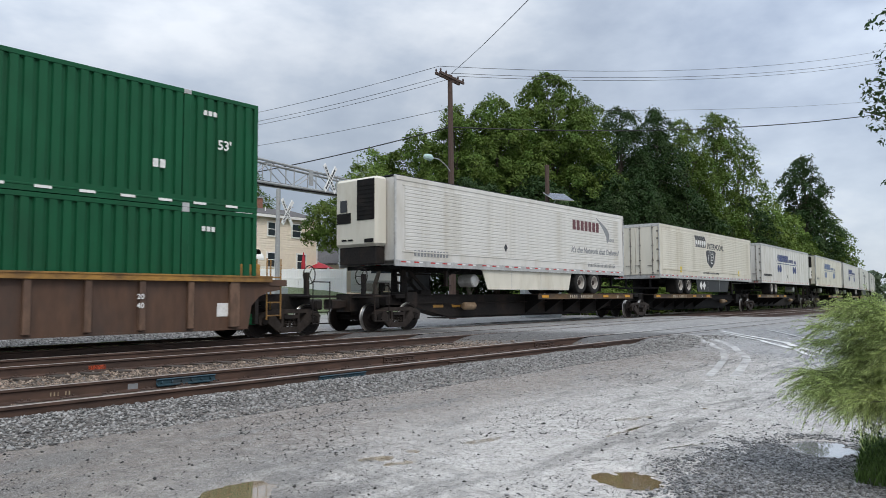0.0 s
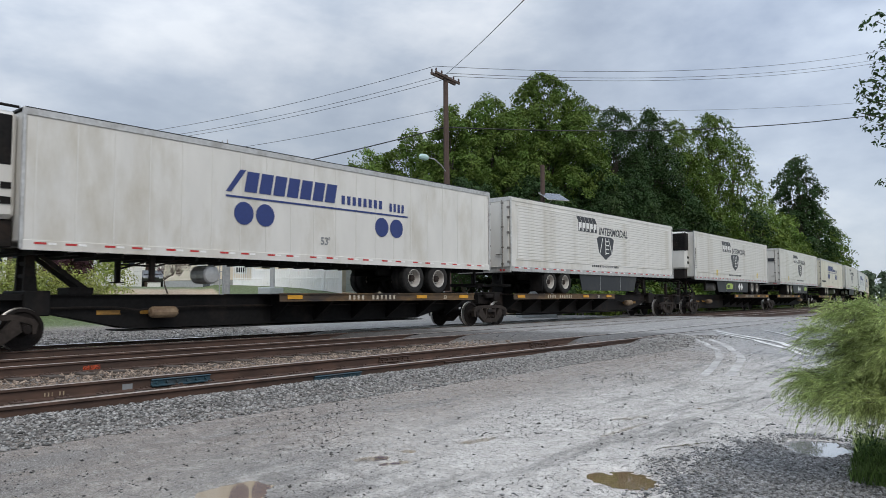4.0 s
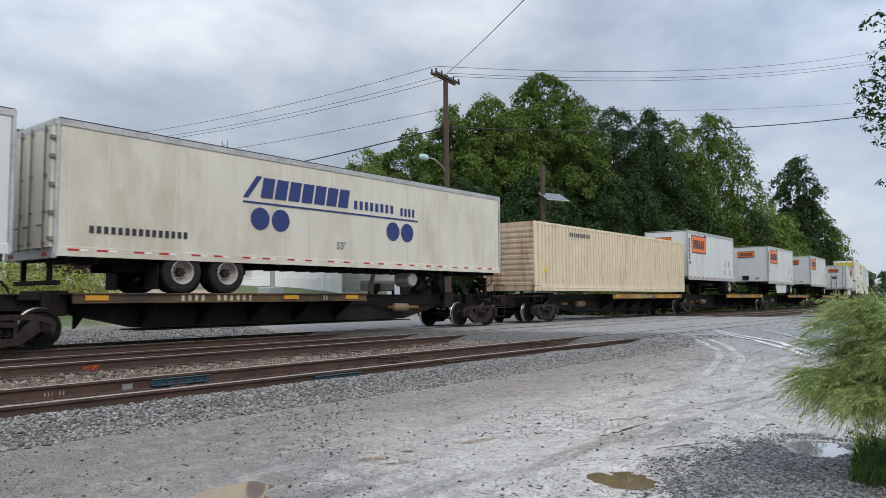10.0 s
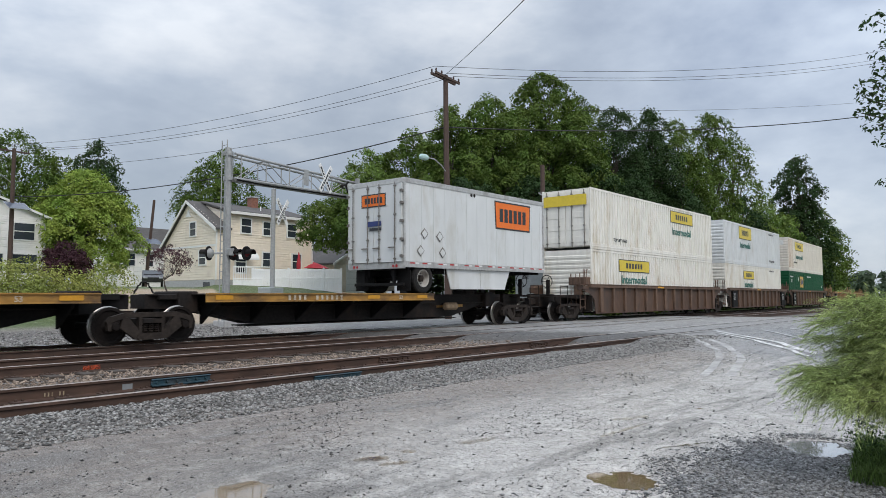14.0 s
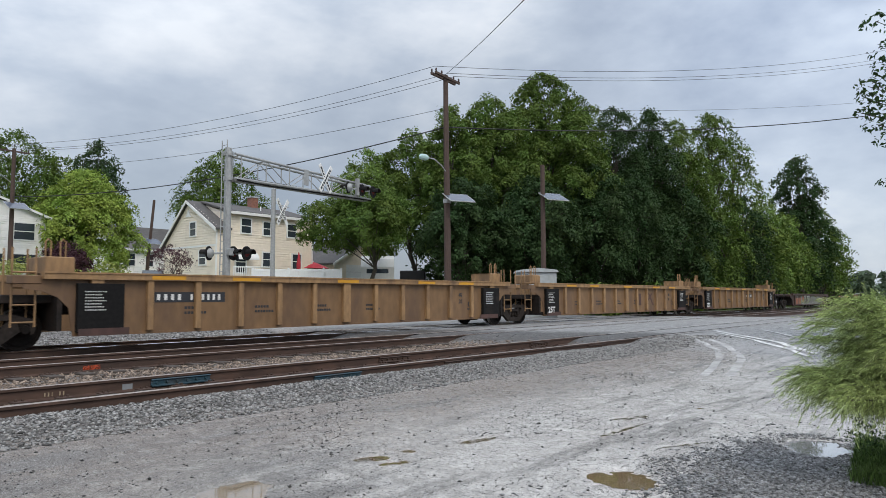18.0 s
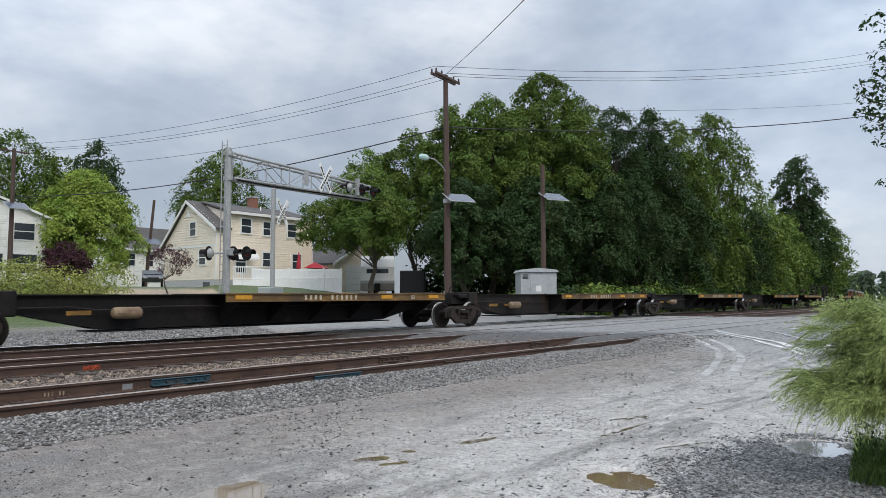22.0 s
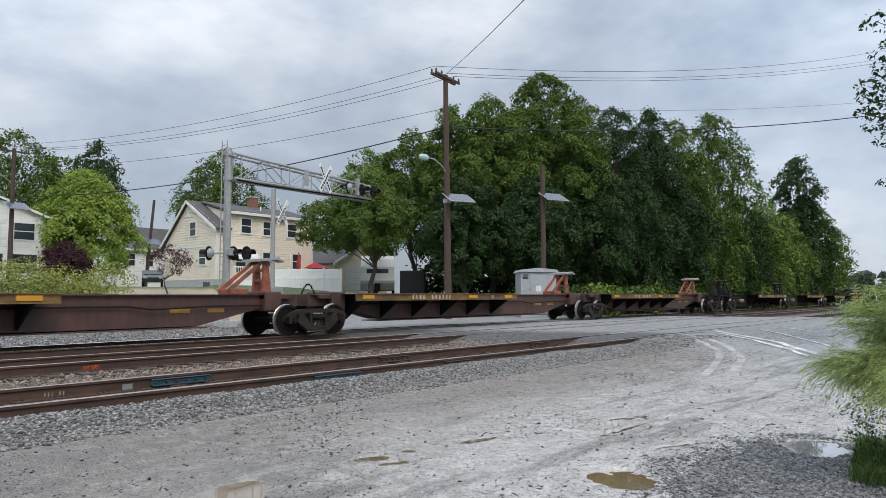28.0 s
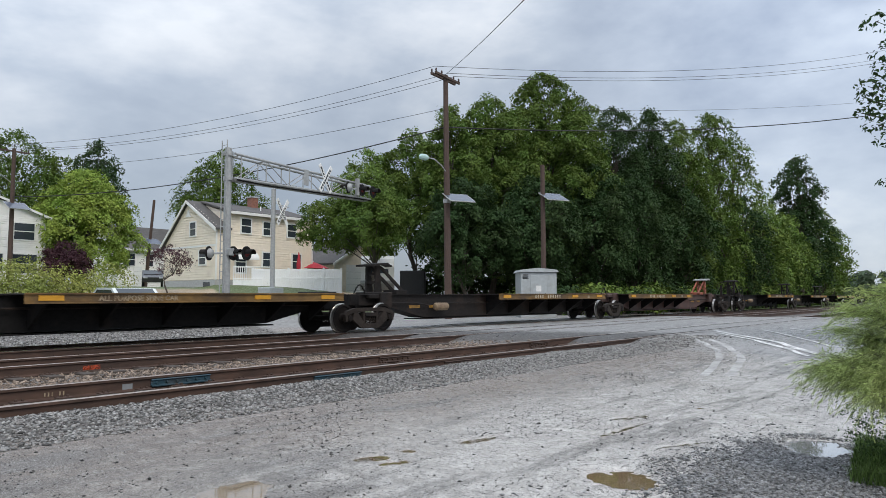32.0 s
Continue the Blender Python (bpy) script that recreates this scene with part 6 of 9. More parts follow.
stones("ballast", "loose grey crushed stone ballast shoulder", 26000, shoulder(6.72, 8.03, 0.4, 18.6), 0.024, M_STONE, 1, 0.55)
stones("ballast", "loose brown-grey ballast between the rails", 5200, shoulder(8.13, 9.5, 1.0, 19), 0.028, M_STONEB, 2)
stones("ballast", "loose brown-grey ballast between the tracks", 15000, shoulder(9.65, 12.6, 1.5, 19), 0.031, M_STONEB, 3)
stones("ballast", "loose brown-grey ballast between the middle rails", 3500, shoulder(12.8, 14.1, 2.0, 17), 0.034, M_STONEB, 8)
stones("ballast", "loose grey ballast beside the main track", 15000, shoulder(14.3, 26.6, 2.0, 22.0), 0.042, M_STONE, 4)
stones("ballast", "crushed stone thinning out at the crossing", 1200, lambda r: (17.4 + 2.6 * r.random() ** 1.5, 7.2 + 1.1 * (r.random() - 0.5) + 0.2 * r.normal()), 0.026, M_STONE, 9)


def inside(poly, x, y):
    hit = False
    for (x0, y0), (x1, y1) in zip(poly, poly[1:] + poly[:1]):
        if (y0 > y) != (y1 > y) and x < x0 + (y - y0) * (x1 - x0) / (y1 - y0):
            hit = not hit
    return hit


HEAP = [(4.6, 2.4), (5.35, 2.12), (5.75, 2.45), (6.7, 2.55), (7.6, 2.2), (7.9, 1.3), (6.8, 0.6), (5.2, 0.6)]


def heap_spot(r):
    """Dense inside the patch, thinning out beyond its edge."""
    while True:
        x, y = 4.2 + 4.6 * r.random(), 0.5 + 2.6 * r.random()
        if hollows(x, y) > 0.012:
            continue
        n_ = noise.noise((x * 2.2, y * 2.2, 5.0)) + 0.5 * noise.noise((x * 6.0, y * 6.0, 5.0))
        e_ = math.hypot((x - 6.55) * 0.55, y - 1.45) + 0.35 * n_
        if r.random() < step(1.35, 0.65, e_) + 0.02:
            return x, y


def dirt_spot(r):
    """Clods lie in loose drifts over the lot."""
    while True:
        x, y = 1.4 + 17 * r.random() ** 1.5, 1.4 + 5.6 * r.random()
        if hollows(x, y) < 0.01 and r.random() < 0.22 + 1.6 * max(0.0, noise.noise((x * 0.5, y * 1.3, 11.0))):
            return x, y


island_tone(M_CLOD, 0.4, 2.2)
stones("gravel", "dark wet crushed gravel on the lot", 15000, heap_spot, 0.017, M_STONED, 5, 0.55)
stones("pebbles", "small dark clods scattered on the dirt lot", 9000, dirt_spot, 0.0075, M_CLOD, 6, 0.75)
stones("pebbles", "larger dark pebbles scattered on the dirt lot", 1500, dirt_spot, 0.015, M_CLOD, 16, 0.7)
stones("pebbles", "pale grit scattered on the dirt lot", 5000, dirt_spot, 0.008, M_STONE, 26, 0.6)
stones("pebbles", "dark stone spill along the crossing's edge", 160, lambda r: (14.6 + 3.2 * r.random(), 9.6 + 3.2 * r.random()), 0.026, M_STONED, 7)


# ---------------------------------------------------------------- puddles, paint and tyre marks on the lot
def puddle_material():
    m = mat("muddy_water", (0.24, 0.17, 0.095), 0.05, 0.0, 2.0, 0.1, bump=0.0)
    m.node_tree.nodes["Principled BSDF"].inputs["IOR"].default_value = 1.33
    return m


M_PUDDLE = puddle_material()
M_SEEP = puddle_material()                                # shallow seep with the mud showing through
M_CLEAR = mat("shallow_rain_water", (0.34, 0.335, 0.325), 0.02, 0.0, 2.0, 0.1, bump=0.0)
for m in (M_PUDDLE, M_SEEP, M_CLEAR):
    m.node_tree.nodes["Principled BSDF"].inputs["IOR"].default_value = 1.5
    m.node_tree.nodes["Principled BSDF"].inputs["Coat Weight"].default_value = 1.0


def puddle(x, y, rx, ry, turn, material=None):
    ca, sa = math.cos(radians(turn)), math.sin(radians(turn))
    pts = []
    for i in range(48):
        a = 2 * math.pi * i / 48
        px, py = rx * math.cos(a), ry * math.sin(a)
        pts.append((x + ca * px - sa * py, y + sa * px + ca * py))
    rim = sorted(ground_z(x + (a - x) * 1.1, y + (b - y) * 1.1) for a, b in pts)
    z = rim[6] - 0.001
    s = Shape().prism(pts, z - 0.02, z, "z")
    return tagged(part("puddle", s, material or M_PUDDLE), "shallow muddy brown puddle on the dirt lot", "puddle", "puddles on the lot")


def strip_on_ground(name, pts, width, material, label, lift=0.008):
    s = Shape()
    v = []
    fine = []
    for (x0, y0), (x1, y1) in zip(pts, pts[1:]):
        k = max(2, int(math.hypot(x1 - x0, y1 - y0) / 0.4))
        fine += [(x0 + (x1 - x0) * i / k, y0 + (y1 - y0) * i / k) for i in range(k)]
    fine.append(pts[-1])
    for i, (x, y) in enumerate(fine):
        a, b = fine[max(0, i - 1)], fine[min(len(fine) - 1, i + 1)]
        d = math.hypot(b[0] - a[0], b[1] - a[1]) or 1.0
        nx, ny = -(b[1] - a[1]) / d * width / 2, (b[0] - a[0]) / d * width / 2
        for k in (-1, 1):
            v.append((x + k * nx, y + k * ny, ground_z(x + k * nx, y + k * ny) + lift))
    s.add(v, [(2 * i, 2 * i + 1, 2 * i + 3, 2 * i + 2) for i in range(len(fine) - 1)])
    return tagged(part(name, s, material), label, "road marking", kind="structure")


M_PAINT = mat("worn_road_paint", (0.66, 0.66, 0.65), 0.55, 0.0, 20, 0.2, (0.2, 0.2, 0.2), 0.5, 3.0)
# pale layer that paints wet sheen on tyre tracks and shine along rails
M_SHEEN = mat("pale_painted_sheen", (0.66, 0.65, 0.635), 0.4, 0.0, 14, 0.2)


def worn(m, scale, lo, hi):
    """Lets the ground show through where the layer is worn away."""
    n, l = m.node_tree.nodes, m.node_tree.links
    co = n.new("ShaderNodeNewGeometry")
    ns = nd(n, "ShaderNodeTexNoise", Scale=scale, Detail=6.0, Roughness=0.7)
    l.new(co.outputs["Position"], ns.inputs["Vector"])
    r = n.new("ShaderNodeMapRange")
    r.inputs[1].default_value, r.inputs[2].default_value = lo, hi
    l.new(ns.outputs[0], r.inputs[0])
    l.new(r.outputs[0], n["Principled BSDF"].inputs["Alpha"])


worn(M_SEEP, 11.0, 0.42, 0.56)
worn(M_SHEEN, 1.6, 0.20, 0.85)
worn(M_PAINT, 4.0, 0.12, 0.46)
M_MUDLINE = mat("wet_mud_groove", (0.105, 0.095, 0.085), 0.35, 0.0, 14, 0.2)

# ---------------------------------------------------------------- leaves
def leaf_material(name, color, var=0.35):
    m = bpy.data.materials.new(name)
    m.use_nodes = True
    n, l = m.node_tree.nodes, m.node_tree.links
    bs = n["Principled BSDF"]
    out = n["Material Output"]
    geo = n.new("ShaderNodeNewGeometry")
    oi = n.new("ShaderNodeObjectInfo")
    co = n.new("ShaderNodeTexCoord")
    ns = n.new("ShaderNodeTexNoise")
    ns.inputs["Scale"].default_value = 0.55
    l.new(co.outputs["Object"], ns.inputs["Vector"])
    r = n.new("ShaderNodeMapRange")
    r.inputs[3].default_value, r.inputs[4].default_value = 1 - var, 1 + var
    l.new(geo.outputs["Random Per Island"], r.inputs[0])
    hs = n.new("ShaderNodeHueSaturation")
    hs.inputs["Color"].default_value = (*color, 1)
    r2 = n.new("ShaderNodeMapRange")
    r2.inputs[1].default_value, r2.inputs[2].default_value = 0.3, 0.7
    r2.inputs[3].default_value, r2.inputs[4].default_value = 0.486, 0.522
    l.new(ns.outputs[0], r2.inputs[0])
    l.new(r2.outputs[0], hs.inputs["Hue"])
    l.new(r.outputs[0], hs.inputs["Value"])
    l.new(hs.outputs[0], bs.inputs["Base Color"])
    bs.inputs["Roughness"].default_value = 0.7
    bs.inputs["Specular IOR Level"].default_value = 0.2
    tr_ = n.new("ShaderNodeBsdfTranslucent")
    l.new(hs.outputs[0], tr_.inputs[0])
    mx = n.new("ShaderNodeMixShader")
    mx.inputs[0].default_value = 0.22
    l.new(bs.outputs[0], mx.inputs[1])
    l.new(tr_.outputs[0], mx.inputs[2])
    l.new(mx.outputs[0], out.inputs[0])
    return m


L_MID = leaf_material("mid_green_leaves", (0.102, 0.155, 0.031))
# dark trees, and shade painted into low, rear and inner foliage
L_DARK = leaf_material("dark_green_and_shade_leaves", (0.040, 0.073, 0.024))
L_BRIGHT = leaf_material("bright_green_leaves", (0.150, 0.218, 0.048))
L_YELLOW = leaf_material("yellowish_green_leaves", (0.29, 0.32, 0.085))
L_LIME = leaf_material("sunny_yellow_green_leaves", (0.255, 0.335, 0.064))
L_PURPLE = leaf_material("purple_leaves", (0.075, 0.034, 0.042))
L_BUSH = leaf_material("feathery_green_leaves", (0.34, 0.42, 0.15), 0.45)
L_GRASS = leaf_material("grass_blades", (0.085, 0.13, 0.034), 0.5)
L_FAR = leaf_material("hazy_far_leaves", (0.090, 0.125, 0.075), 0.25)


def leaves(blobs, density, size, r, up=0.75, aspect=0.6):
    """Leaf blades on the shells of blobs (x, y, z, radius): vertices and quads."""
    out = []
    for bx, by, bz, br in blobs:
        n = max(12, int(density * br * br * 12.57))
        d = r.normal(size=(n, 3))
        d[:, 2] += 0.25
        d /= np.linalg.norm(d, axis=1)[:, None]
        rad = br * (0.62 + 0.43 * r.random((n, 1)) ** 0.6) * (1 + 0.16 * np.sin(5 * d[:, :1] + bx) + 0.12 * np.sin(7 * d[:, 1:2] + by))
        p = d * rad * np.array([1, 1, 0.66]) + (bx, by, bz)
        nor = d * 0.7 + r.normal(size=(n, 3)) * 0.5 + (0, 0, up)
        nor /= np.linalg.norm(nor, axis=1)[:, None]
        t = np.cross(nor, r.normal(size=(n, 3)))
        t /= np.linalg.norm(t, axis=1)[:, None]
        b = np.cross(nor, t)
        k = size * (0.6 + 0.8 * r.random((n, 1)))
        sag = np.array([0, 0, -0.25]) * k
        out.append(np.stack([p - t * k, p - b * k * aspect * 0.9 + nor * k * 0.12, p + t * k + sag, p + b * k * aspect * 0.9 + nor * k * 0.12], 1))
    v = np.concatenate(out).reshape(-1, 3)
    return v, np.arange(len(v)).reshape(-1, 4)


def crown_lobes(r, W, H, base, count, belly, side):
    """Round lobes that fill an uneven crown of width W from base up to H, widest at the share belly of its height."""
    res = []
    for i in range(count):
        t = (i + 0.5) / count
        wide = 0.55 + 0.45 * math.sin(1.5708 * t / belly) if t < belly else max(0.16, math.cos(1.5708 * (t - belly) / (1.04 - belly)) ** 0.75)
        a = 2.4 * i + 0.9 * r.random()
        lr = W * (0.15 + 0.075 * r.random()) * (0.55 + 0.45 * wide)
        rad = max(0.0, W * 0.5 * wide - lr * 0.85) * (0.55 + 0.45 * r.random() ** 0.5)
        z = base + lr * 0.6 + (H - base - lr * 1.55) * t
        res.append((rad * math.cos(a) + side[0] * (1 - t), rad * math.sin(a) + side[1] * (1 - t), z, lr))
    return res


def crown_leaves(r, lobes, size, pad, per_pad, cover, feather):
    """Leaves in small pads on the outside of the lobes; feather: how far the pads are drawn out and hang."""
    c = np.array(lobes)
    out = []
    for k, (bx, by, bz, br) in enumerate(lobes):
        n = max(6, int(4 * br * br * cover / (pad * pad)))
        d = r.normal(size=(n, 3))
        d[:, 2] += 0.35
        d /= np.linalg.norm(d, axis=1)[:, None]
        d = d[d[:, 2] > -0.6]
        p = np.array((bx, by, bz)) + d * br * np.array([1, 1, 0.88]) * (0.93 + 0.14 * r.normal(size=(len(d), 1)))
        deep = np.linalg.norm((p[:, None] - c[None, :, :3]) / c[None, :, 3:], axis=2)
        deep[:, k] = 9.0
        keep = deep.min(axis=1) > 0.80
        out.append(np.concatenate([p[keep], d[keep]], 1))
    pd = np.concatenate(out)
    P, D = pd[:, None, :3], pd[:, 3:]
    m = len(pd)
    axis = D * 0.75 + r.normal(size=(m, 3)) * 0.22 + (0, 0, 0.55 + 0.2 * feather)
    axis /= np.linalg.norm(axis, axis=1)[:, None]
    flow = D * np.array([1, 1, 0.2]) - axis * np.sum(D * np.array([1, 1, 0.2]) * axis, axis=1)[:, None] + r.normal(size=(m, 3)) * 0.05
    flow /= np.linalg.norm(flow, axis=1)[:, None]
    cross = np.cross(axis, flow)
    q = np.sqrt(r.random((m, per_pad, 1)))
    a = r.random((m, per_pad, 1)) * 6.2832
    scale = pad * (0.6 + 0.8 * r.random((m, 1, 1)))
    u, v = q * np.cos(a) * (1 + 0.9 * feather), q * np.sin(a) * (1 - 0.35 * feather)
    pos = P + scale * (u * flow[:, None] + v * cross[:, None] + (0.34 * (1 - q * q) + 0.22 * r.normal(size=q.shape)) * axis[:, None]) + np.array([0, 0, -0.35]) * scale * (0.5 + feather) * np.maximum(u, 0) ** 2
    nor = axis[:, None] * 0.9 + r.normal(size=pos.shape) * 0.42
    nor /= np.linalg.norm(nor, axis=2)[..., None]
    t = np.cross(nor, r.normal(size=pos.shape))
    t /= np.linalg.norm(t, axis=2)[..., None]
    b = np.cross(nor, t)
    k = size * 0.86 * (0.6 + 0.8 * r.random((m, per_pad, 1)))
    sag = np.array([0, 0, -0.25]) * k
    vert = np.stack([pos - t * k, pos - b * k * 0.52 + nor * k * 0.12, pos + t * k + sag, pos + b * k * 0.52 + nor * k * 0.12], 2).reshape(-1, 3)
    return vert, np.arange(len(vert)).reshape(-1, 4)


def tree(x, y, seed, W, top, base, leaf, label, lobes=18, size=0.11, pad=0.5, per_pad=58, cover=1.5, belly=0.42, feather=0.0, side=(0.0, 0.0), group="trees behind the tracks", trunk_r=None):
    """A deciduous tree: tapered bent trunk, limbs to every lobe, crown of leaf pads; top: height of its tip over the rails."""
    r = np.random.default_rng(seed)
    zg = ground_z(x, y)
    H = top - zg
    blobs = crown_lobes(r, W, H, base, lobes, belly, side)
    t = thing("tree", label, "tree", group, at=pose(x, y, zg))
    v, f = crown_leaves(r, blobs, size, pad, per_pad, cover, feather)
    part("crown", cloud_mesh("crown", v, f, leaf), parent=t)
    s = Shape()
    tr0 = trunk_r or H * 0.016
    stop = base + (H - base) * 0.72
    bend = [(0.3 * math.sin(1.3 * i + seed) + side[0] * 0.8 * (i / 6) ** 1.5, 0.3 * math.cos(1.7 * i + seed) + side[1] * 0.8 * (i / 6) ** 1.5, stop * i / 6) for i in range(7)]
    bend[0] = (bend[0][0] * 0.3, bend[0][1] * 0.3, -0.4)
    s.tube(bend, tr0, 9, 0, tr0 * 0.25)
    for bx, by, bz, br in blobs:
        k = min(5, max(1, int((bz - br * 0.8) / stop * 5)))
        a, c = Vector(bend[k]), Vector((bx, by, bz))
        m_ = a.lerp(c, 0.5) + Vector((0, 0, 0.10 * (c - a).length))
        s.tube([a, m_, c], tr0 * 0.28, 5, 0, tr0 * 0.07)
        for i in range(5):
            o = Vector((math.sin(2.4 * i + bx), math.cos(2.4 * i + bx), 0.5 * math.sin(1.9 * i))).normalized() * br * 0.9
            s.tube([c, c + o * 0.5 + Vector((0, 0, 0.1 * br)), c + o], tr0 * 0.07, 4, 0, tr0 * 0.02)
    part("trunk", s, M_BARK, t)
    return t


BIG = "tall leafy green deciduous tree behind the tracks"
LOCUST = "tall feathery-leaved green tree behind the tracks"
# beside the fence, and the wood's edge towards it
tree(32.4, 32.3, 11, 7.6, 8.6, 2.7, L_MID, "small spreading dark green tree beside the fence", 15, 0.10, 0.42, 60, 1.7, 0.35, 0.0, (-1.3, 1.0), trunk_r=0.17)
tree(38.6, 38.4, 12, 5.8, 11.4, 2.6, L_BRIGHT, "light green tree behind the fence", 14, 0.105, 0.45, 55, 1.4, 0.5)
tree(39.3, 39.9, 51, 6.6, 12.9, 3.4, L_BRIGHT, "light green tree behind the fence", 15, 0.12, 0.5, 50, 1.2, 0.5, 0.3)
tree(40.6, 36.4, 52, 6.4, 14.0, 3.2, L_MID, BIG, 18, 0.12, 0.5, 56, 1.4, 0.55)
# tall trees in the first row
tree(39.2, 31.6, 53, 6.8, 14.9, 2.2, L_MID, BIG, 20, 0.115, 0.48, 60, 1.5, 0.5)
tree(43.2, 31.2, 13, 9.0, 16.4, 1.8, L_MID, BIG, 26, 0.12, 0.5, 60, 1.5, 0.45)
tree(48.9, 29.9, 14, 9.6, 19.4, 2.0, L_MID, BIG, 30, 0.125, 0.52, 60, 1.45, 0.5)
tree(53.2, 29.0, 54, 6.2, 18.4, 2.0, L_MID, BIG, 20, 0.13, 0.52, 56, 1.4, 0.55, 0.3)
tree(59.4, 28.9, 18, 7.6, 18.6, 2.2, L_DARK, LOCUST, 22, 0.12, 0.55, 60, 1.8, 0.55, 0.7)
tree(64.4, 27.8, 19, 7.2, 19.3, 2.4, L_DARK, LOCUST, 22, 0.125, 0.58, 60, 1.8, 0.55, 0.8)
tree(69.2, 26.9, 20, 7.2, 19.0, 2.2, L_MID, LOCUST, 20, 0.135, 0.6, 58, 1.7, 0.5, 0.8)
tree(75.8, 26.2, 21, 7.8, 21.0, 2.5, L_MID, LOCUST, 22, 0.145, 0.66, 54, 1.6, 0.6, 0.7)
tree(82.6, 25.6, 23, 6.6, 19.8, 6.0, L_MID, "thin-crowned tall green tree behind the tracks", 15, 0.16, 0.62, 30, 0.75, 0.6, 0.7)
tree(92.0, 27.6, 55, 7.0, 16.8, 3.0, L_BRIGHT, "thin-crowned tall green tree behind the tracks", 14, 0.17, 0.7, 28, 0.7, 0.6, 0.8)
tree(88.8, 24.4, 24, 8.0, 12.9, 0.8, L_BRIGHT, "lighter green tree beside the tracks", 20, 0.17, 0.65, 44, 1.3, 0.5, 0.6)
tree(97.5, 26.2, 25, 7.6, 11.8, 0.6, L_MID, "lighter green tree beside the tracks", 18, 0.18, 0.7, 40, 1.3, 0.5, 0.6)
tree(117.2, 27.4, 26, 7.6, 22.6, 11.0, L_DARK, "tall dark green tree standing above the rest", 16, 0.22, 0.75, 40, 1.3, 0.5, 0.3)
tree(119.2, 27.2, 27, 9.8, 16.6, 0.8, L_DARK, BIG, 22, 0.22, 0.8, 40, 1.25, 0.45, 0.4)
tree(125.5, 26.2, 28, 7.8, 15.4, 0.8, L_MID, LOCUST, 18, 0.23, 0.8, 36, 1.1, 0.5, 0.7)
tree(138.0, 27.0, 30, 6.6, 13.0, 0.8, L_MID, LOCUST, 15, 0.25, 0.85, 32, 1.1, 0.5, 0.7)
tree(152.6, 30.0, 31, 6.4, 11.5, 0.8, L_MID, BIG, 14, 0.28, 0.9, 32, 1.1, 0.5, 0.4)
tree(170.0, 36.0, 33, 8.0, 11.0, 0.8, L_MID, BIG, 14, 0.32, 1.0, 28, 1.1)
# lower growth in front of them; most has shade put into its dark leaf colour
tree(36.6, 28.4, 15, 7.0, 9.0, 1.6, L_DARK, "tree at the wood's edge with leaves darkened as shade", 18, 0.115, 0.46, 58, 1.5, 0.5)
tree(42.6, 26.9, 16, 7.4, 9.6, 1.4, L_DARK, "tree at the wood's edge with leaves darkened as shade", 18, 0.12, 0.48, 58, 1.5, 0.5)
tree(49.5, 25.9, 56, 7.0, 11.2, 1.6, L_DARK, "tree at the wood's edge with leaves darkened as shade", 18, 0.125, 0.5, 54, 1.4, 0.55, 0.3)
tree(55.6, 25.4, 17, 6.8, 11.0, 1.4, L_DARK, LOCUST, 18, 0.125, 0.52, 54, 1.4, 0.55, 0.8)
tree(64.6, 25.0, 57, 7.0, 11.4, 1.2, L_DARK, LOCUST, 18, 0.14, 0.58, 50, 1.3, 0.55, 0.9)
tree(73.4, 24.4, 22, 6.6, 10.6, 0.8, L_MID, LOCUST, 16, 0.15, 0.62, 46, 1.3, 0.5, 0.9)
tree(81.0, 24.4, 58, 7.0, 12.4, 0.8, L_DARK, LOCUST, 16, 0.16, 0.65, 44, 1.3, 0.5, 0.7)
tree(108.0, 26.4, 59, 7.6, 12.0, 0.6, L_MID, LOCUST, 16, 0.2, 0.75, 38, 1.2, 0.45, 0.6)
# rear rows that close the wood, leaves darkened to stand for its shaded depth
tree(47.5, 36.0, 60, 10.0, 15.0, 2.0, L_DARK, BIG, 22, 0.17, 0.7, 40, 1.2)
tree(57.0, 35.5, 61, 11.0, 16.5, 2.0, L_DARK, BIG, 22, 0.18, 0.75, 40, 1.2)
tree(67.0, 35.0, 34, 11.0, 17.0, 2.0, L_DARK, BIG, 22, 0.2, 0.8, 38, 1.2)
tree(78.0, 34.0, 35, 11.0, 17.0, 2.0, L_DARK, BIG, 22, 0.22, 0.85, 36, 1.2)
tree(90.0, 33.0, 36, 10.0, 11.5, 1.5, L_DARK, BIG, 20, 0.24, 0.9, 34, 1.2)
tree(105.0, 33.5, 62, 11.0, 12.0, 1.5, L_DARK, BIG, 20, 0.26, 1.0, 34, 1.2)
# behind the houses
HOUSE_TREES = "trees behind the houses"
tree(28.2, 64.0, 41, 10.0, 12.6, 0.4, L_LIME, "broad bright green maple beside the white house", 30, 0.14, 0.6, 60, 1.6, 0.32, 0.2, group=HOUSE_TREES)
tree(30.6, 87.5, 42, 12.5, 20.2, 4.0, L_MID, "tall feathery green tree behind the houses", 22, 0.2, 0.85, 40, 1.0, 0.55, 0.8, group=HOUSE_TREES)
tree(37.2, 91.5, 44, 10.0, 18.8, 4.0, L_MID, "tall feathery green tree behind the houses", 20, 0.2, 0.85, 40, 1.0, 0.5, 0.8, group=HOUSE_TREES)
tree(39.4, 86.2, 43, 8.6, 20.0, 3.0, L_DARK, "tall dark tree behind the houses", 22, 0.2, 0.8, 44, 1.4, 0.4, group=HOUSE_TREES)
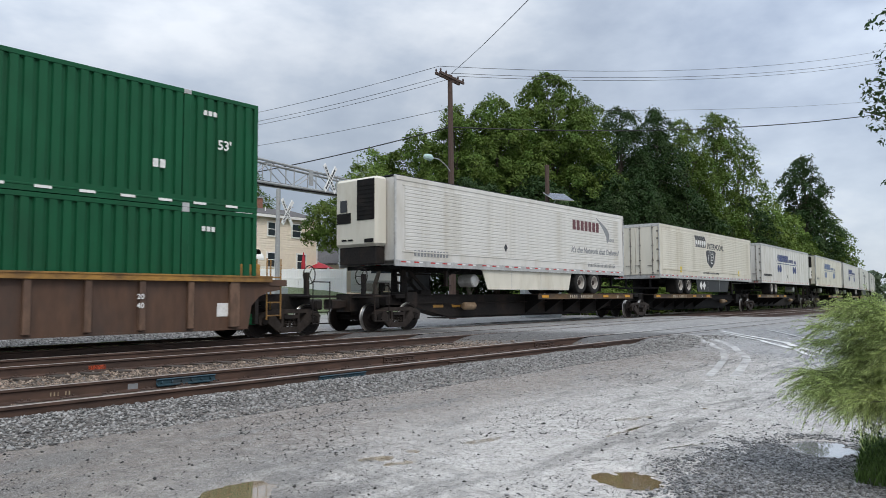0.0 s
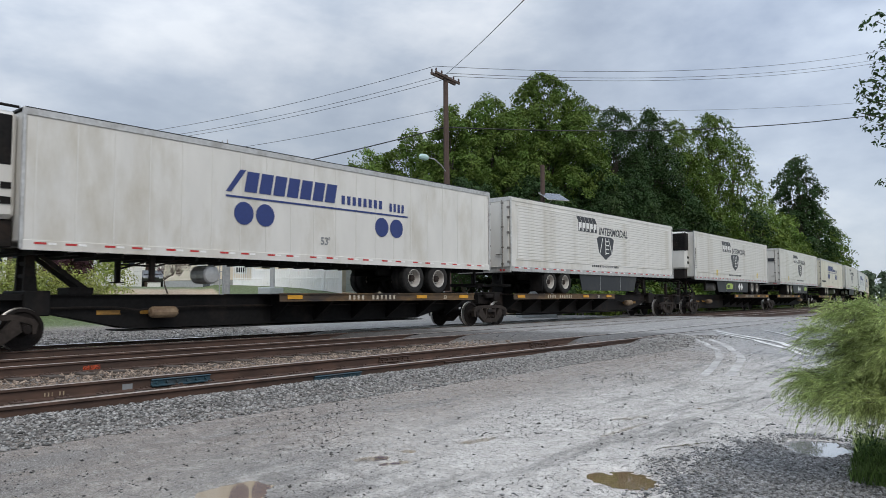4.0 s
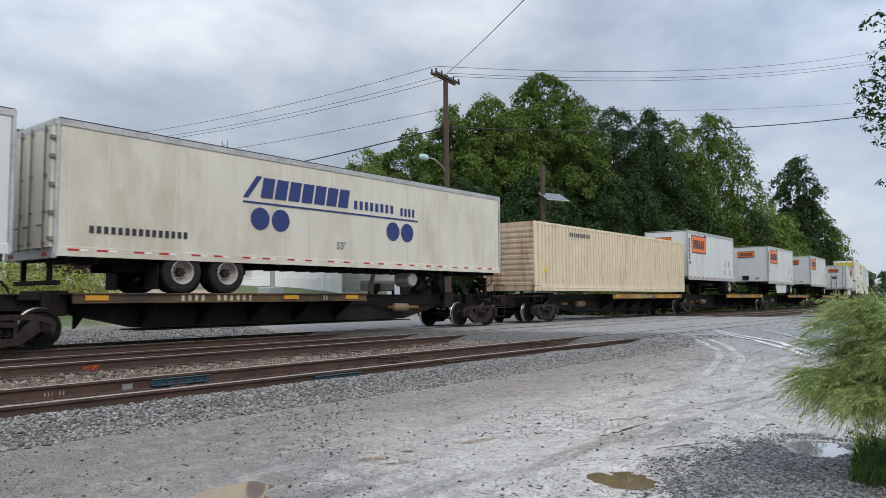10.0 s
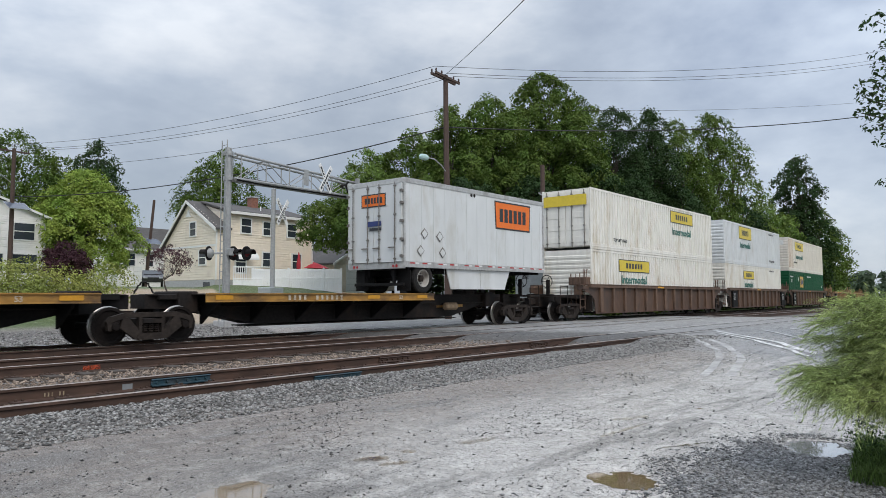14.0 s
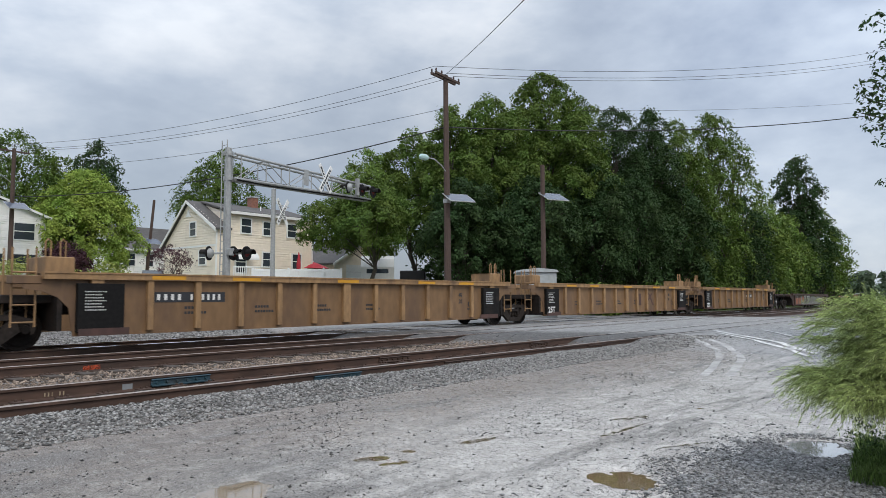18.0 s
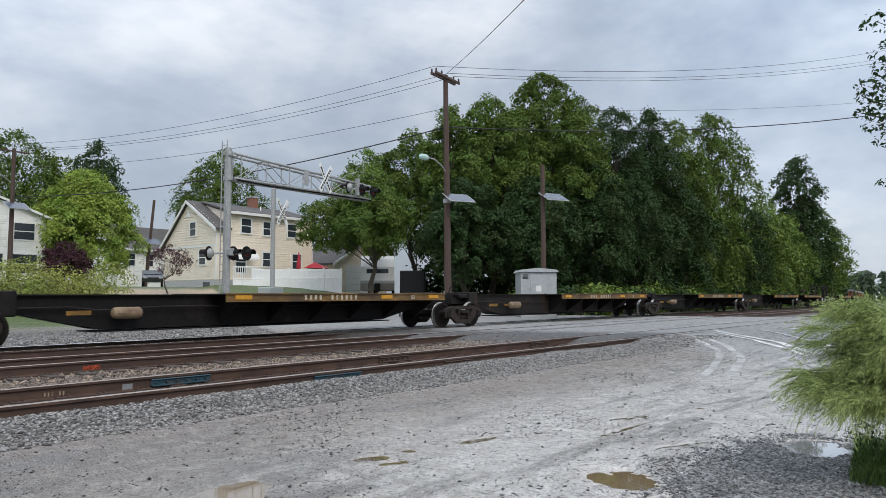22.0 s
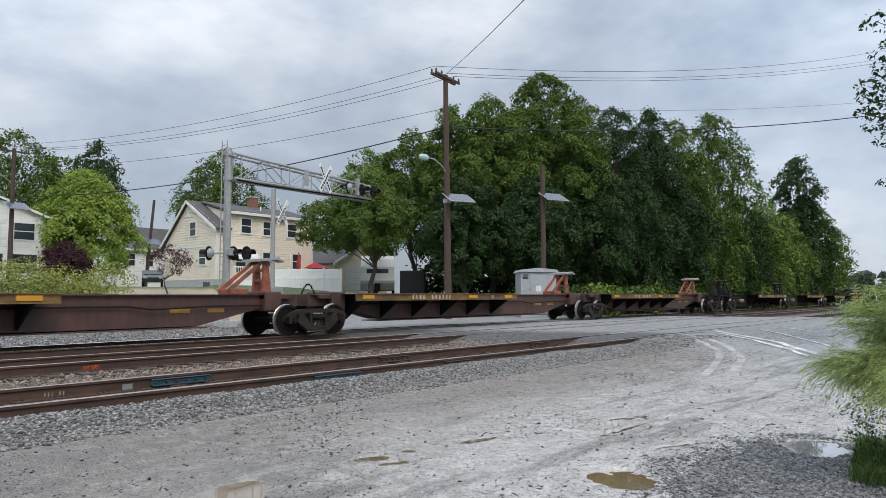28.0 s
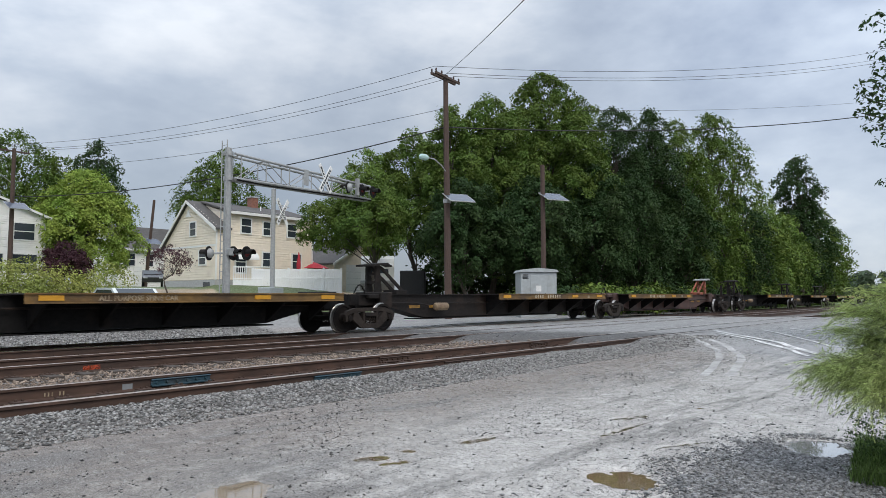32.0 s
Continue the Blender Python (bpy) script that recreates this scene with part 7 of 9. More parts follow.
tree(20.0, 92.0, 63, 12.0, 18.5, 3.0, L_MID, "tall green tree behind the houses", 20, 0.22, 0.9, 36, 1.1, 0.5, 0.5, group=HOUSE_TREES)
tree(47.9, 73.2, 45, 11.6, 18.6, 3.0, L_MID, "tall green tree behind the house", 22, 0.17, 0.72, 44, 1.1, 0.5, 0.5, group=HOUSE_TREES)
tree(54.5, 77.0, 46, 8.0, 13.2, 3.0, L_MID, "tall green tree behind the house", 16, 0.2, 0.75, 40, 1.1, group=HOUSE_TREES)
tree(21.4, 37.6, 47, 2.9, 4.15, 1.1, L_PURPLE, "small purple-leaved tree on the lawn", 14, 0.055, 0.24, 26, 0.8, 0.4, group="garden shrubs", trunk_r=0.05)
tree(23.6, 56.6, 48, 4.0, 5.5, 0.1, L_PURPLE, "dark purple shrub beside the white house", 14, 0.10, 0.36, 40, 1.5, 0.4, group="garden shrubs")


def hedge(name, label, spots, leaf, seed, density=22.0, size=0.11, cat="hedge"):
    """A low run of shrubs; spots: x, y, radius."""
    r = np.random.default_rng(seed)
    blobs = [(x, y, ground_z(x, y) + rad * 0.72 + dz, rad) for x, y, rad, dz in spots]
    v, f = leaves(blobs, density, size, r)
    t = thing(name, label, cat, "shrubs along the tracks")
    part("foliage", cloud_mesh("foliage", v, f, leaf), parent=t)
    stem = Shape()
    for x, y, rad, dz in spots[::2]:
        z = ground_z(x, y)
        for k in range(3):
            stem.tube([(x, y, z - 0.1), (x + rad * 0.4 * math.cos(2.1 * k), y + rad * 0.4 * math.sin(2.1 * k), z + rad)], 0.025, 5, 0, 0.01)
    part("stems", stem, M_BARK, t)
    return t


rr = random.Random(9)
hedge("hedge", "overgrown yellow-green hedge beside the tracks", [(9.6 + 0.36 * i, 33.4 - 0.10 * i + rr.uniform(-0.6, 0.6), rr.uniform(0.8, 1.3), rr.uniform(0.0, 0.7)) for i in range(17)], L_YELLOW, 1, 58.0, 0.055)
hedge("hedge", "overgrown yellow-green hedge beside the tracks", [(11.4 + 0.40 * i, 32.3 - 0.1 * i + rr.uniform(-0.4, 0.4), rr.uniform(0.6, 0.95), rr.uniform(-0.1, 0.3)) for i in range(9)], L_YELLOW, 2, 58.0, 0.055)
for i in range(11):
    x = 37.0 + 3.1 * i
    s, w = x, 22.2 + 0.9 * math.sin(2.3 * i) + (0.0012 * max(0, x - 37) ** 2)
    hedge("shrub", "green undergrowth shrub below the trees", [(x + rr.uniform(-1, 1), w + rr.uniform(0, 1.8), rr.uniform(0.8, 1.5), rr.uniform(-0.2, 0.5)) for _ in range(6)], (L_MID, L_DARK, L_BRIGHT)[i % 3], 20 + i, 13.0, 0.15, "shrub")
for i in range(12):
    x = 71.0 + 7.5 * i
    px, py, _, _ = on_track(x, Y_C + 6.2)
    hedge("shrub", "green undergrowth shrub beside the far tracks", [(px + rr.uniform(-3, 3), py + rr.uniform(0, 2.5), rr.uniform(0.9, 1.9), rr.uniform(-0.3, 0.5)) for _ in range(7)], (L_MID, L_DARK, L_BRIGHT)[i % 3], 60 + i, 8.0, 0.22, "shrub")


# undergrowth inside the wood; its shade is put into the dark leaf colour
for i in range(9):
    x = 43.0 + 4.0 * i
    hedge("shrub", "undergrowth between the trunks of the wood, darkened as shade", [(x + rr.uniform(-2.2, 2.2), 35.5 - 0.6 * i * (i < 4) - 1.8 * (i >= 4) + rr.uniform(-1, 1), rr.uniform(1.3, 2.0), rr.uniform(-0.2, 0.7)) for _ in range(6)], L_DARK, 90 + i, 7.0, 0.2, "shrub")


def far_woods():
    r = np.random.default_rng(77)
    blobs = []
    for i in range(150):
        a = radians(-4 + 34 * r.random())
        d = 240 + 60 * r.random()
        x, y = d * math.cos(a), d * math.sin(a)
        h = 4 + 5 * r.random()
        for k in range(3):
            blobs.append((x + 5 * r.random(), y + 5 * r.random(), h * (0.3 + 0.3 * k), 2.2 + 1.6 * r.random()))
    v, f = leaves(blobs, 1.1, 0.85, r)
    ob = new("far_woods", cloud_mesh("far_woods", v, f, L_FAR))
    return tagged(ob, "distant hazy line of green woods", "woods", kind="stuff")


far_woods()
# ---------------------------------------------------------------- near shrub and overhanging tree on the camera's side
def frond(r, base, tip, twigs, per_twig, blade):
    """A feathery branch: a curved stem, side twigs that hang, and narrow leaves along both sides of every twig."""
    a, b = np.array(base, float), np.array(tip, float)
    L = np.linalg.norm(b - a)
    mid = (a + b) / 2 + (0, 0, 0.24 * L)
    t = 0.25 + 0.75 * r.random((twigs, 1)) ** 0.75
    p = (1 - t) ** 2 * a + 2 * (1 - t) * t * mid + t ** 2 * b
    way = 2 * (1 - t) * (mid - a) + 2 * t * (b - mid)
    way /= np.linalg.norm(way, axis=1)[:, None]
    d = way * 0.75 + r.normal(size=(twigs, 3)) * np.array([0.5, 0.5, 0.34])
    d /= np.linalg.norm(d, axis=1)[:, None]
    ln = L * (0.16 + 0.20 * r.random((twigs, 1))) * (1.15 - 0.45 * t)
    u = (np.arange(per_twig) + 0.5)[None, :, None] / per_twig
    drop = np.array([0, 0, -0.30]) * ln[:, None] * u ** 2
    q = p[:, None] + d[:, None] * ln[:, None] * u + drop
    side = np.cross(d, r.normal(size=d.shape))
    side /= np.linalg.norm(side, axis=1)[:, None]
    sign = np.where(np.arange(per_twig) % 2, 1.0, -1.0)[None, :, None]
    go = d[:, None] * 0.85 + side[:, None] * sign * 0.55 + r.normal(size=q.shape) * 0.22 + np.array([0, 0, -0.30]) * (0.4 + u)
    go /= np.linalg.norm(go, axis=2)[..., None]
    w = np.cross(go, r.normal(size=q.shape))
    w /= np.linalg.norm(w, axis=2)[..., None]
    k = blade * (0.6 + 0.8 * r.random((twigs, per_twig, 1)))
    v = np.stack([q - w * k * 0.02, q + go * k * 0.45 + w * k * 0.055, q + go * k + np.array([0, 0, -0.14]) * k, q + go * k * 0.45 - w * k * 0.055], 2)
    lines = [[tuple(p[i] + d[i] * ln[i] * e + np.array([0, 0, -0.30]) * ln[i] * e * e) for e in (0.0, 0.5, 0.9)] for i in range(0, twigs, 2)]
    return v.reshape(-1, 3), [tuple(a), tuple(0.25 * a + 0.5 * mid + 0.25 * b), tuple(b)], lines


def feathery_bush():
    r = np.random.default_rng(31)
    bx, by = 7.1, 0.45
    bz = ground_z(bx, by)
    bush = thing("bush", "feathery light green bush swaying beside the lot", "bush", at=pose(bx, by, bz))
    sprays = []
    tiers = ((18, 0.70, 0.90, 0.98, 1.24, 0.50), (12, 0.90, 1.06, 0.72, 0.95, 0.9), (22, 1.06, 1.46, 0.60, 1.08, 0.9), (5, 0.60, 0.70, 0.60, 0.85, 0.9), (13, 0.8, 1.4, 0.45, 0.85, 4.5))
    for count, h0, h1, r0, r1, fan in tiers:
        for i in range(count):
            h = h0 + (h1 - h0) * r.random()
            a = 2.26 + (r.random() - 0.5) * fan
            reach = r0 + (r1 - r0) * r.random()
            v, line, twigs = frond(r, (0.10 * r.normal(), 0.10 * r.normal(), 0.05 + 0.5 * h), (reach * math.cos(a), reach * math.sin(a), h), 72, 34, 0.036)
            sp = part("spray", cloud_mesh("spray", v, np.arange(len(v)).reshape(-1, 4), L_BUSH), parent=bush)
            st = Shape().tube(line, 0.008, 5, 0, 0.003)
            for tw in twigs:
                st.tube(tw, 0.0022, 3, 0, 0.001)
            part("stem", st, M_BARK, sp)
            sprays.append(sp)
    # the bush's shaded inside is put into the dark colour of these leaves
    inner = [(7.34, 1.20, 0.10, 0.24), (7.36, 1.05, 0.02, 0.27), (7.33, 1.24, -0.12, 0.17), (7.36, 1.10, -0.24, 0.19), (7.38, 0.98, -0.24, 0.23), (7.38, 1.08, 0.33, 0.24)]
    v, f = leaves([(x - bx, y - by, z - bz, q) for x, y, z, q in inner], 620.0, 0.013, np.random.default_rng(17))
    part("inner_foliage", cloud_mesh("inner_foliage", v, f, L_DARK), parent=bush, label="inner leaves coloured dark in place of shade")
    return bush, sprays


BUSH, SPRAYS = feathery_bush()


def grass_tuft(name, label, n, place, h, seed, material=None):
    r = np.random.default_rng(seed)
    out = []
    for i in range(n):
        x, y = place(r)
        z = ground_z(x, y)
        a, k = r.random() * 6.28, h * (0.4 + 0.8 * r.random()) * (0.8 + 0.9 * noise.noise((x * 6.0, y * 6.0, 1.0)))
        dx, dy = math.cos(a), math.sin(a)
        lean = k * (0.2 + 0.9 * r.random() ** 1.5)
        w = (0.0025 + 0.0025 * r.random()) * (1 if h < 0.4 else 3)
        p0, p1, p2 = np.array((x, y, z)), np.array((x + dx * lean * 0.4, y + dy * lean * 0.4, z + k * 0.7)), np.array((x + dx * lean, y + dy * lean, z + k))
        s = np.array((-dy, dx, 0)) * w
        out += [p0 - s, p0 + s, p1 + s * 0.8, p1 - s * 0.8, p1 - s * 0.8, p1 + s * 0.8, p2 + s * 0.1, p2 - s * 0.1]
    v = np.array(out)
    return tagged(new(name, cloud_mesh(name, v, np.arange(len(v)).reshape(-1, 4), material or L_GRASS)), label, "grass", kind="stuff")


grass_tuft("grass", "tuft of long green grass below the bush", 5000, lambda r: (lambda q: (6.6 + 1.8 * q, 0.74 + 0.5 * r.random() ** 1.8 + 0.25 * q))(r.random()), 0.17, 3)
grass_tuft("grass", "green verge grass beside the far tracks", 2500, lambda r: (42 + 22 * r.random(), 5.2 + 4.0 * r.random()), 0.5, 4)


def overhang():
    """A tree at the edge of the lot whose branches reach into view."""
    r = np.random.default_rng(8)
    x, y = 21.08, 0.04
    z = ground_z(x, y)
    t = thing("tree", "leafy tree with branches hanging over the lot", "tree", at=pose(x, y, z))
    near = [(-1.27, 2.69, 8.03, 0.34), (-1.25, 2.50, 7.23, 0.37), (-1.26, 2.60, 6.90, 0.26), (-1.30, 2.92, 6.46, 0.28), (-1.27, 2.71, 6.43, 0.40), (-1.30, 2.88, 6.11, 0.32), (-1.26, 2.60, 5.87, 0.42),
            (-1.33, 3.06, 5.83, 0.20), (-1.28, 2.78, 5.51, 0.32), (-1.27, 2.64, 5.12, 0.27), (-1.27, 2.72, 4.10, 0.16), (-1.3, 3.15, 5.86, 0.1)]
    blobs = near + [(-1.0, 1.9, 7.6, 0.6), (-0.9, 1.7, 6.3, 0.8), (-0.9, 1.8, 5.3, 0.5), (-0.5, 1.2, 8.2, 1.2), (0.2, 0.4, 7.2, 1.6), (0.6, -0.6, 8.0, 1.8), (0.4, -0.4, 5.6, 1.4), (1.4, -1.2, 6.5, 1.8)]
    v, f = leaves(blobs, 42.0, 0.062, r)
    part("crown", cloud_mesh("crown", v, f, L_DARK), parent=t)
    s = Shape().tube([(1.0, -1.4, -0.3), (0.9, -1.2, 3.0), (0.6, -0.7, 6.0), (0.4, -0.4, 8.0)], 0.2, 9, 0, 0.06)
    for b in blobs:
        s.tube([(0.7, -0.8, b[2] * 0.72), (b[0] * 0.4 + 0.3, b[1] * 0.4, b[2] * 0.88), b[:3]], 0.045, 5, 0, 0.008)
    part("trunk", s, M_BARK, t)


overhang()


for k, (hx, hy, ha, hb, ht, deep) in enumerate(HOLLOWS):
    puddle(hx, hy, ha * 1.42, hb * 1.42, ht, M_CLEAR if k == 2 else (M_SEEP if k > 2 else None))
# the tracks' wet sheen is painted as pale strips
for pts, w in (([(19.94, 7.69), (18.36, 6.53), (17.85, 5.81), (16.65, 5.20), (15.46, 4.78), (14.22, 4.48), (12.64, 4.11)], 0.16), ([(18.59, 7.20), (17.98, 6.47), (17.35, 5.91), (15.36, 5.20), (13.70, 4.76), (12.23, 4.41)], 0.14)):
    strip_on_ground("tyre_track", pts, w, M_SHEEN, "tyre track curving onto the road, painted pale for its wet sheen", 0.014)
for pts, w in (([(22.73, 7.81), (20.82, 6.61), (19.38, 5.46), (18.55, 4.59), (18.31, 3.99)], 0.17), ([(21.40, 7.31), (19.67, 6.10), (18.60, 5.24), (18.34, 4.54), (17.79, 4.06)], 0.13), ([(24.02, 6.75), (21.54, 5.32), (19.09, 3.85)], 0.09), ([(26.10, 6.70), (24.44, 5.23)], 0.12)):
    strip_on_ground("road_line", pts, w, M_PAINT, "worn white road line at the crossing", 0.014)
# pale bands added for the sky's shine on the rails across the road
for y_, s_ in ((Y_A - 0.7535, 19.2), (Y_A + 0.7535, 18.8), (Y_B - 0.7535, 17.6)):
    strip_on_ground("mud_band", [(s_, y_ - 0.1), (30.0, y_ - 0.1), (39.5, y_ - 0.1)], 0.13, M_SHEEN, "pale painted band for the shine of the rail in the road", 0.018)
M_SPRAY = mat("orange_marker_paint", (0.42, 0.07, 0.025), 0.6, 0.0, 20, 0.25)
worn(M_SPRAY, 9.0, 0.36, 0.62)
tagged(part("marker_paint", Shape().box(5.66, Y_B - 0.7535 - 0.0125, -0.145, 5.96, Y_B - 0.7535 - 0.0105, -0.055), M_SPRAY), "orange spray paint mark on the rail's web", "paint mark")
tagged(part("rail_tag", Shape().box(4.79, Y_A + 0.7535 - 0.0165, -0.135, 4.93, Y_A + 0.7535 - 0.0105, -0.06), M_GREYINK), "small grey tag on the rail's web", "tag")

stencil = Shape()
for k in range(6):
    if k != 3:
        stencil.box(3.80 + 0.045 * k, Y_A + 0.7535 - 0.0125, -0.125, 3.818 + 0.045 * k, Y_A + 0.7535 - 0.0105, -0.075)
tagged(part("stencil_mark", stencil, M_STENCIL), "row of dull yellow stencil marks on the rail's web", "paint mark")

# ---------------------------------------------------------------- houses
M_SIDING = mat("beige_vinyl_siding", (0.82, 0.735, 0.61), 0.55, 0.0, 4, 0.05, (0.58, 0.50, 0.41), 0.2, 0.5, 0.05)
M_SIDEW = mat("white_vinyl_siding", (0.85, 0.84, 0.81), 0.55, 0.0, 4, 0.05, (0.58, 0.56, 0.52), 0.2, 0.5, 0.05)
M_ROOF = mat("grey_shingle_roof", (0.085, 0.080, 0.078), 0.85, 0.0, 9, 0.25, (0.13, 0.12, 0.115), 0.4, 0.8, 0.3)
M_TRIM = mat("white_trim", (0.78, 0.78, 0.76), 0.5, 0.0, 6, 0.04)
M_VINYL = mat("white_vinyl_fence", (0.87, 0.88, 0.88), 0.42, 0.0, 5, 0.04, (0.66, 0.66, 0.63), 0.2, 1.0, 0.03)
M_BRICK = mat("brick_chimney", (0.26, 0.12, 0.085), 0.85, 0.0, 14, 0.25)
M_GLASS = mat("window_glass", (0.035, 0.045, 0.055), 0.08, 0.0, 2, 0.1, bump=0)
M_FOUND = mat("concrete_block", (0.42, 0.42, 0.42), 0.85, 0.0, 9, 0.12)
M_CANVAS = mat("red_canvas", (0.42, 0.025, 0.04), 0.75, 0.0, 12, 0.1)
M_SILVER = mat("silver_metal_skin", (0.55, 0.57, 0.58), 0.35, 0.5, 4, 0.06, (0.4, 0.4, 0.4), 0.2, 0.8)
M_CABINET = mat("grey_cabinet_paint", (0.40, 0.43, 0.44), 0.5, 0.2, 6, 0.08, (0.3, 0.3, 0.29), 0.3, 1.2)
M_SOLAR = mat("solar_cells", (0.10, 0.115, 0.15), 0.12, 0.0, 3, 0.1, bump=0)
M_LENS = mat("dark_red_lens", (0.10, 0.012, 0.012), 0.2, 0.0, 5, 0.1, bump=0)
M_CLEARLENS = mat("pale_round_lens", (0.42, 0.44, 0.46), 0.2, 0.2, 5, 0.1, bump=0)
M_CARW = mat("white_car_paint", (0.66, 0.70, 0.70), 0.25, 0.1, 4, 0.04, coat=0.6)
M_CARD = mat("black_car_paint", (0.02, 0.02, 0.024), 0.25, 0.1, 4, 0.04, coat=0.6)
M_INSUL = mat("brown_insulator", (0.06, 0.035, 0.03), 0.3, bump=0)
M_LAMPGLASS = mat("pale_green_lamp_housing", (0.42, 0.58, 0.55), 0.35, 0.1, 6, 0.06)


def window(parent, x, y, z, w, h, face="y"):
    """A sash window: frame, two panes, sill."""
    def bx(s, a0, b0, c0, a1, b1, c1):
        return s.box(x + a0, y + b0, z + c0, x + a1, y + b1, z + c1) if face == "y" else s.box(x + b0, y + a0, z + c0, x + b1, y + a1, z + c1)
    f = Shape()
    for a0, c0, a1, c1 in ((-w / 2 - 0.09, -0.09, -w / 2, h + 0.09), (w / 2, -0.09, w / 2 + 0.09, h + 0.09), (-w / 2, h, w / 2, h + 0.09), (-w / 2, -0.09, w / 2, 0.0), (-w / 2, h * 0.48, w / 2, h * 0.53)):
        bx(f, a0, -0.07, c0, a1, 0.02, c1)
    win = part("window", f, M_TRIM, parent, "white framed sash window")
    bx_ = Shape()
    part("pane", bx(bx_, -w / 2, -0.03, 0.0, w / 2, -0.015, h * 0.48), M_GLASS, win)
    part("pane", bx(Shape(), -w / 2, -0.045, h * 0.53, w / 2, -0.03, h), M_GLASS, win)


def siding(x0, x1, z0, z1, y, lap=0.18, axis="x"):
    s = Shape()
    z = z0
    while z < z1 - 0.02:
        h = min(lap, z1 - z)
        prof = [(y, z), (y - 0.045, z), (y - 0.004, z + h), (y, z + h)]
        s.prism(prof, x0, x1, "x") if axis == "x" else s.prism([(a, b) for a, b in prof], x0, x1, "y")
        z += lap
    return s


def beige_house():
    X0, X1, Y0, Y1, YR = 28.3, 36.9, 43.8, 50.6, 47.3
    zg, zf, zr, zl, zd, XD = 1.6, 6.1, 8.15, 5.0, 7.2, 29.3
    h = thing("house", "two-storey beige vinyl-sided house with grey roof", "house", "houses across the tracks")
    part("wall", Shape().prism([(Y0, zg), (Y1, zg), (Y1, zl), (YR, zr - 0.12), (Y0, zf)], X0, X1, "x"), M_SIDING, h)
    dormer = part("dormer", Shape().prism([(Y0 - 0.004, 5.4), (YR, 5.4), (YR, zr - 0.05), (Y0 - 0.004, zd)], XD, X1 + 0.004, "x"), M_SIDING, h, "beige dormer over the whole front")
    part("siding", siding(X0, X1, zg + 0.9, 6.02, Y0), M_SIDING, h)
    part("dormer_siding", siding(XD, X1, 6.02, zd - 0.06, Y0 - 0.003), M_SIDING, dormer)
    g = Shape()
    z = zg + 0.9
    while z < zr - 0.3:
        lo = Y0 if z < zf else Y0 + (z - zf) / (zr - zf) * (YR - Y0)
        hi = Y1 if z < zl else YR + (zr - 0.15 - z) / (zr - zl) * (Y1 - YR)
        if hi - lo > 0.2:
            g.prism([(X0, z), (X0 - 0.045, z), (X0 - 0.004, z + 0.18), (X0, z + 0.18)], lo, hi, "y")
        z += 0.18
    part("gable_siding", g, M_SIDING, h)
    part("foundation", Shape().box(X0 - 0.03, Y0 - 0.03, zg - 0.6, X1 + 0.03, Y1 + 0.03, zg + 0.85), M_FOUND, h)
    part("cellar_window", Shape().box(X0 - 0.05, 44.4, zg + 0.35, X0 - 0.025, 45.2, zg + 0.7), M_GLASS, h)
    r = Shape().prism([(Y0 - 0.30, zf - 0.18), (YR, zr), (YR, zr + 0.12), (Y0 - 0.30, zf - 0.04)], X0 - 0.25, XD + 0.1, "x")
    r.prism([(Y0 - 0.35, zd + 0.02), (YR, zr + 0.05), (YR, zr + 0.17), (Y0 - 0.35, zd + 0.14)], XD - 0.15, X1 + 0.25, "x")
    r.prism([(YR, zr), (Y1 + 0.35, zl - 0.28), (Y1 + 0.35, zl - 0.14), (YR, zr + 0.12)], X0 - 0.25, X1 + 0.25, "x")
    roof = part("roof", r, M_ROOF, h)
    chimney = part("chimney", Shape().box(33.4, 46.9, 7.6, 34.0, 47.5, 9.0, 0, 0.02), M_BRICK, roof, "red brick chimney")
    part("chimney_cap", Shape().box(33.34, 46.84, 9.0, 34.06, 47.56, 9.08, 0, 0.01), M_FOUND, chimney)
    part("vent_pipe", Shape().lathe([(7.4, 0.05), (8.1, 0.05)], 8, "z", (33.0, 45.2, 0)), M_TRIM, roof)
    t = Shape().prism([(Y0 - 0.33, zf - 0.30), (YR, zr - 0.1), (YR, zr + 0.10), (Y0 - 0.33, zf - 0.06)], X0 - 0.31, X0 - 0.255, "x")
    t.prism([(YR, zr - 0.1), (Y1 + 0.38, zl - 0.40), (Y1 + 0.38, zl - 0.18), (YR, zr + 0.10)], X0 - 0.31, X0 - 0.255, "x")
    t.box(XD - 0.15, Y0 - 0.42, zd - 0.10, X1 + 0.25, Y0 - 0.355, zd + 0.10)
    for a in (X0 - 0.03, X1 - 0.09):
        t.box(a, Y0 - 0.05, zg + 0.85, a + 0.12, Y0 - 0.002, zf - 0.1 if a < X0 else zd - 0.1)
    t.box(X0 - 0.06, Y0, 4.78, X0 - 0.046, Y1, 4.92)
    part("trim", t, M_TRIM, h)
    for x, z, w_, h_ in ((30.7, 5.85, 0.80, 1.0), (32.5, 5.80, 0.62, 0.95), (34.8, 5.80, 0.78, 0.95), (32.5, 3.50, 0.62, 1.0), (35.3, 3.40, 0.78, 1.1), (30.3, 3.0, 0.8, 1.5)):
        window(h, x, Y0 - 0.045, z, w_, h_)
    for y, z, w_ in ((46.6, 5.65, 0.72), (45.3, 3.55, 0.8)):
        window(h, X0 - 0.045, y, z, w_, 0.95, "x")
    part("vent", Shape().prism([(46.95, 7.05), (47.65, 7.05), (47.3, 7.6)], X0 - 0.07, X0 - 0.04, "x"), M_TRIM, h)
    arc = [(Y0 - 1.3 * math.sin(0.157 * i), 3.9 + 0.75 * math.cos(0.157 * i)) for i in range(11)]
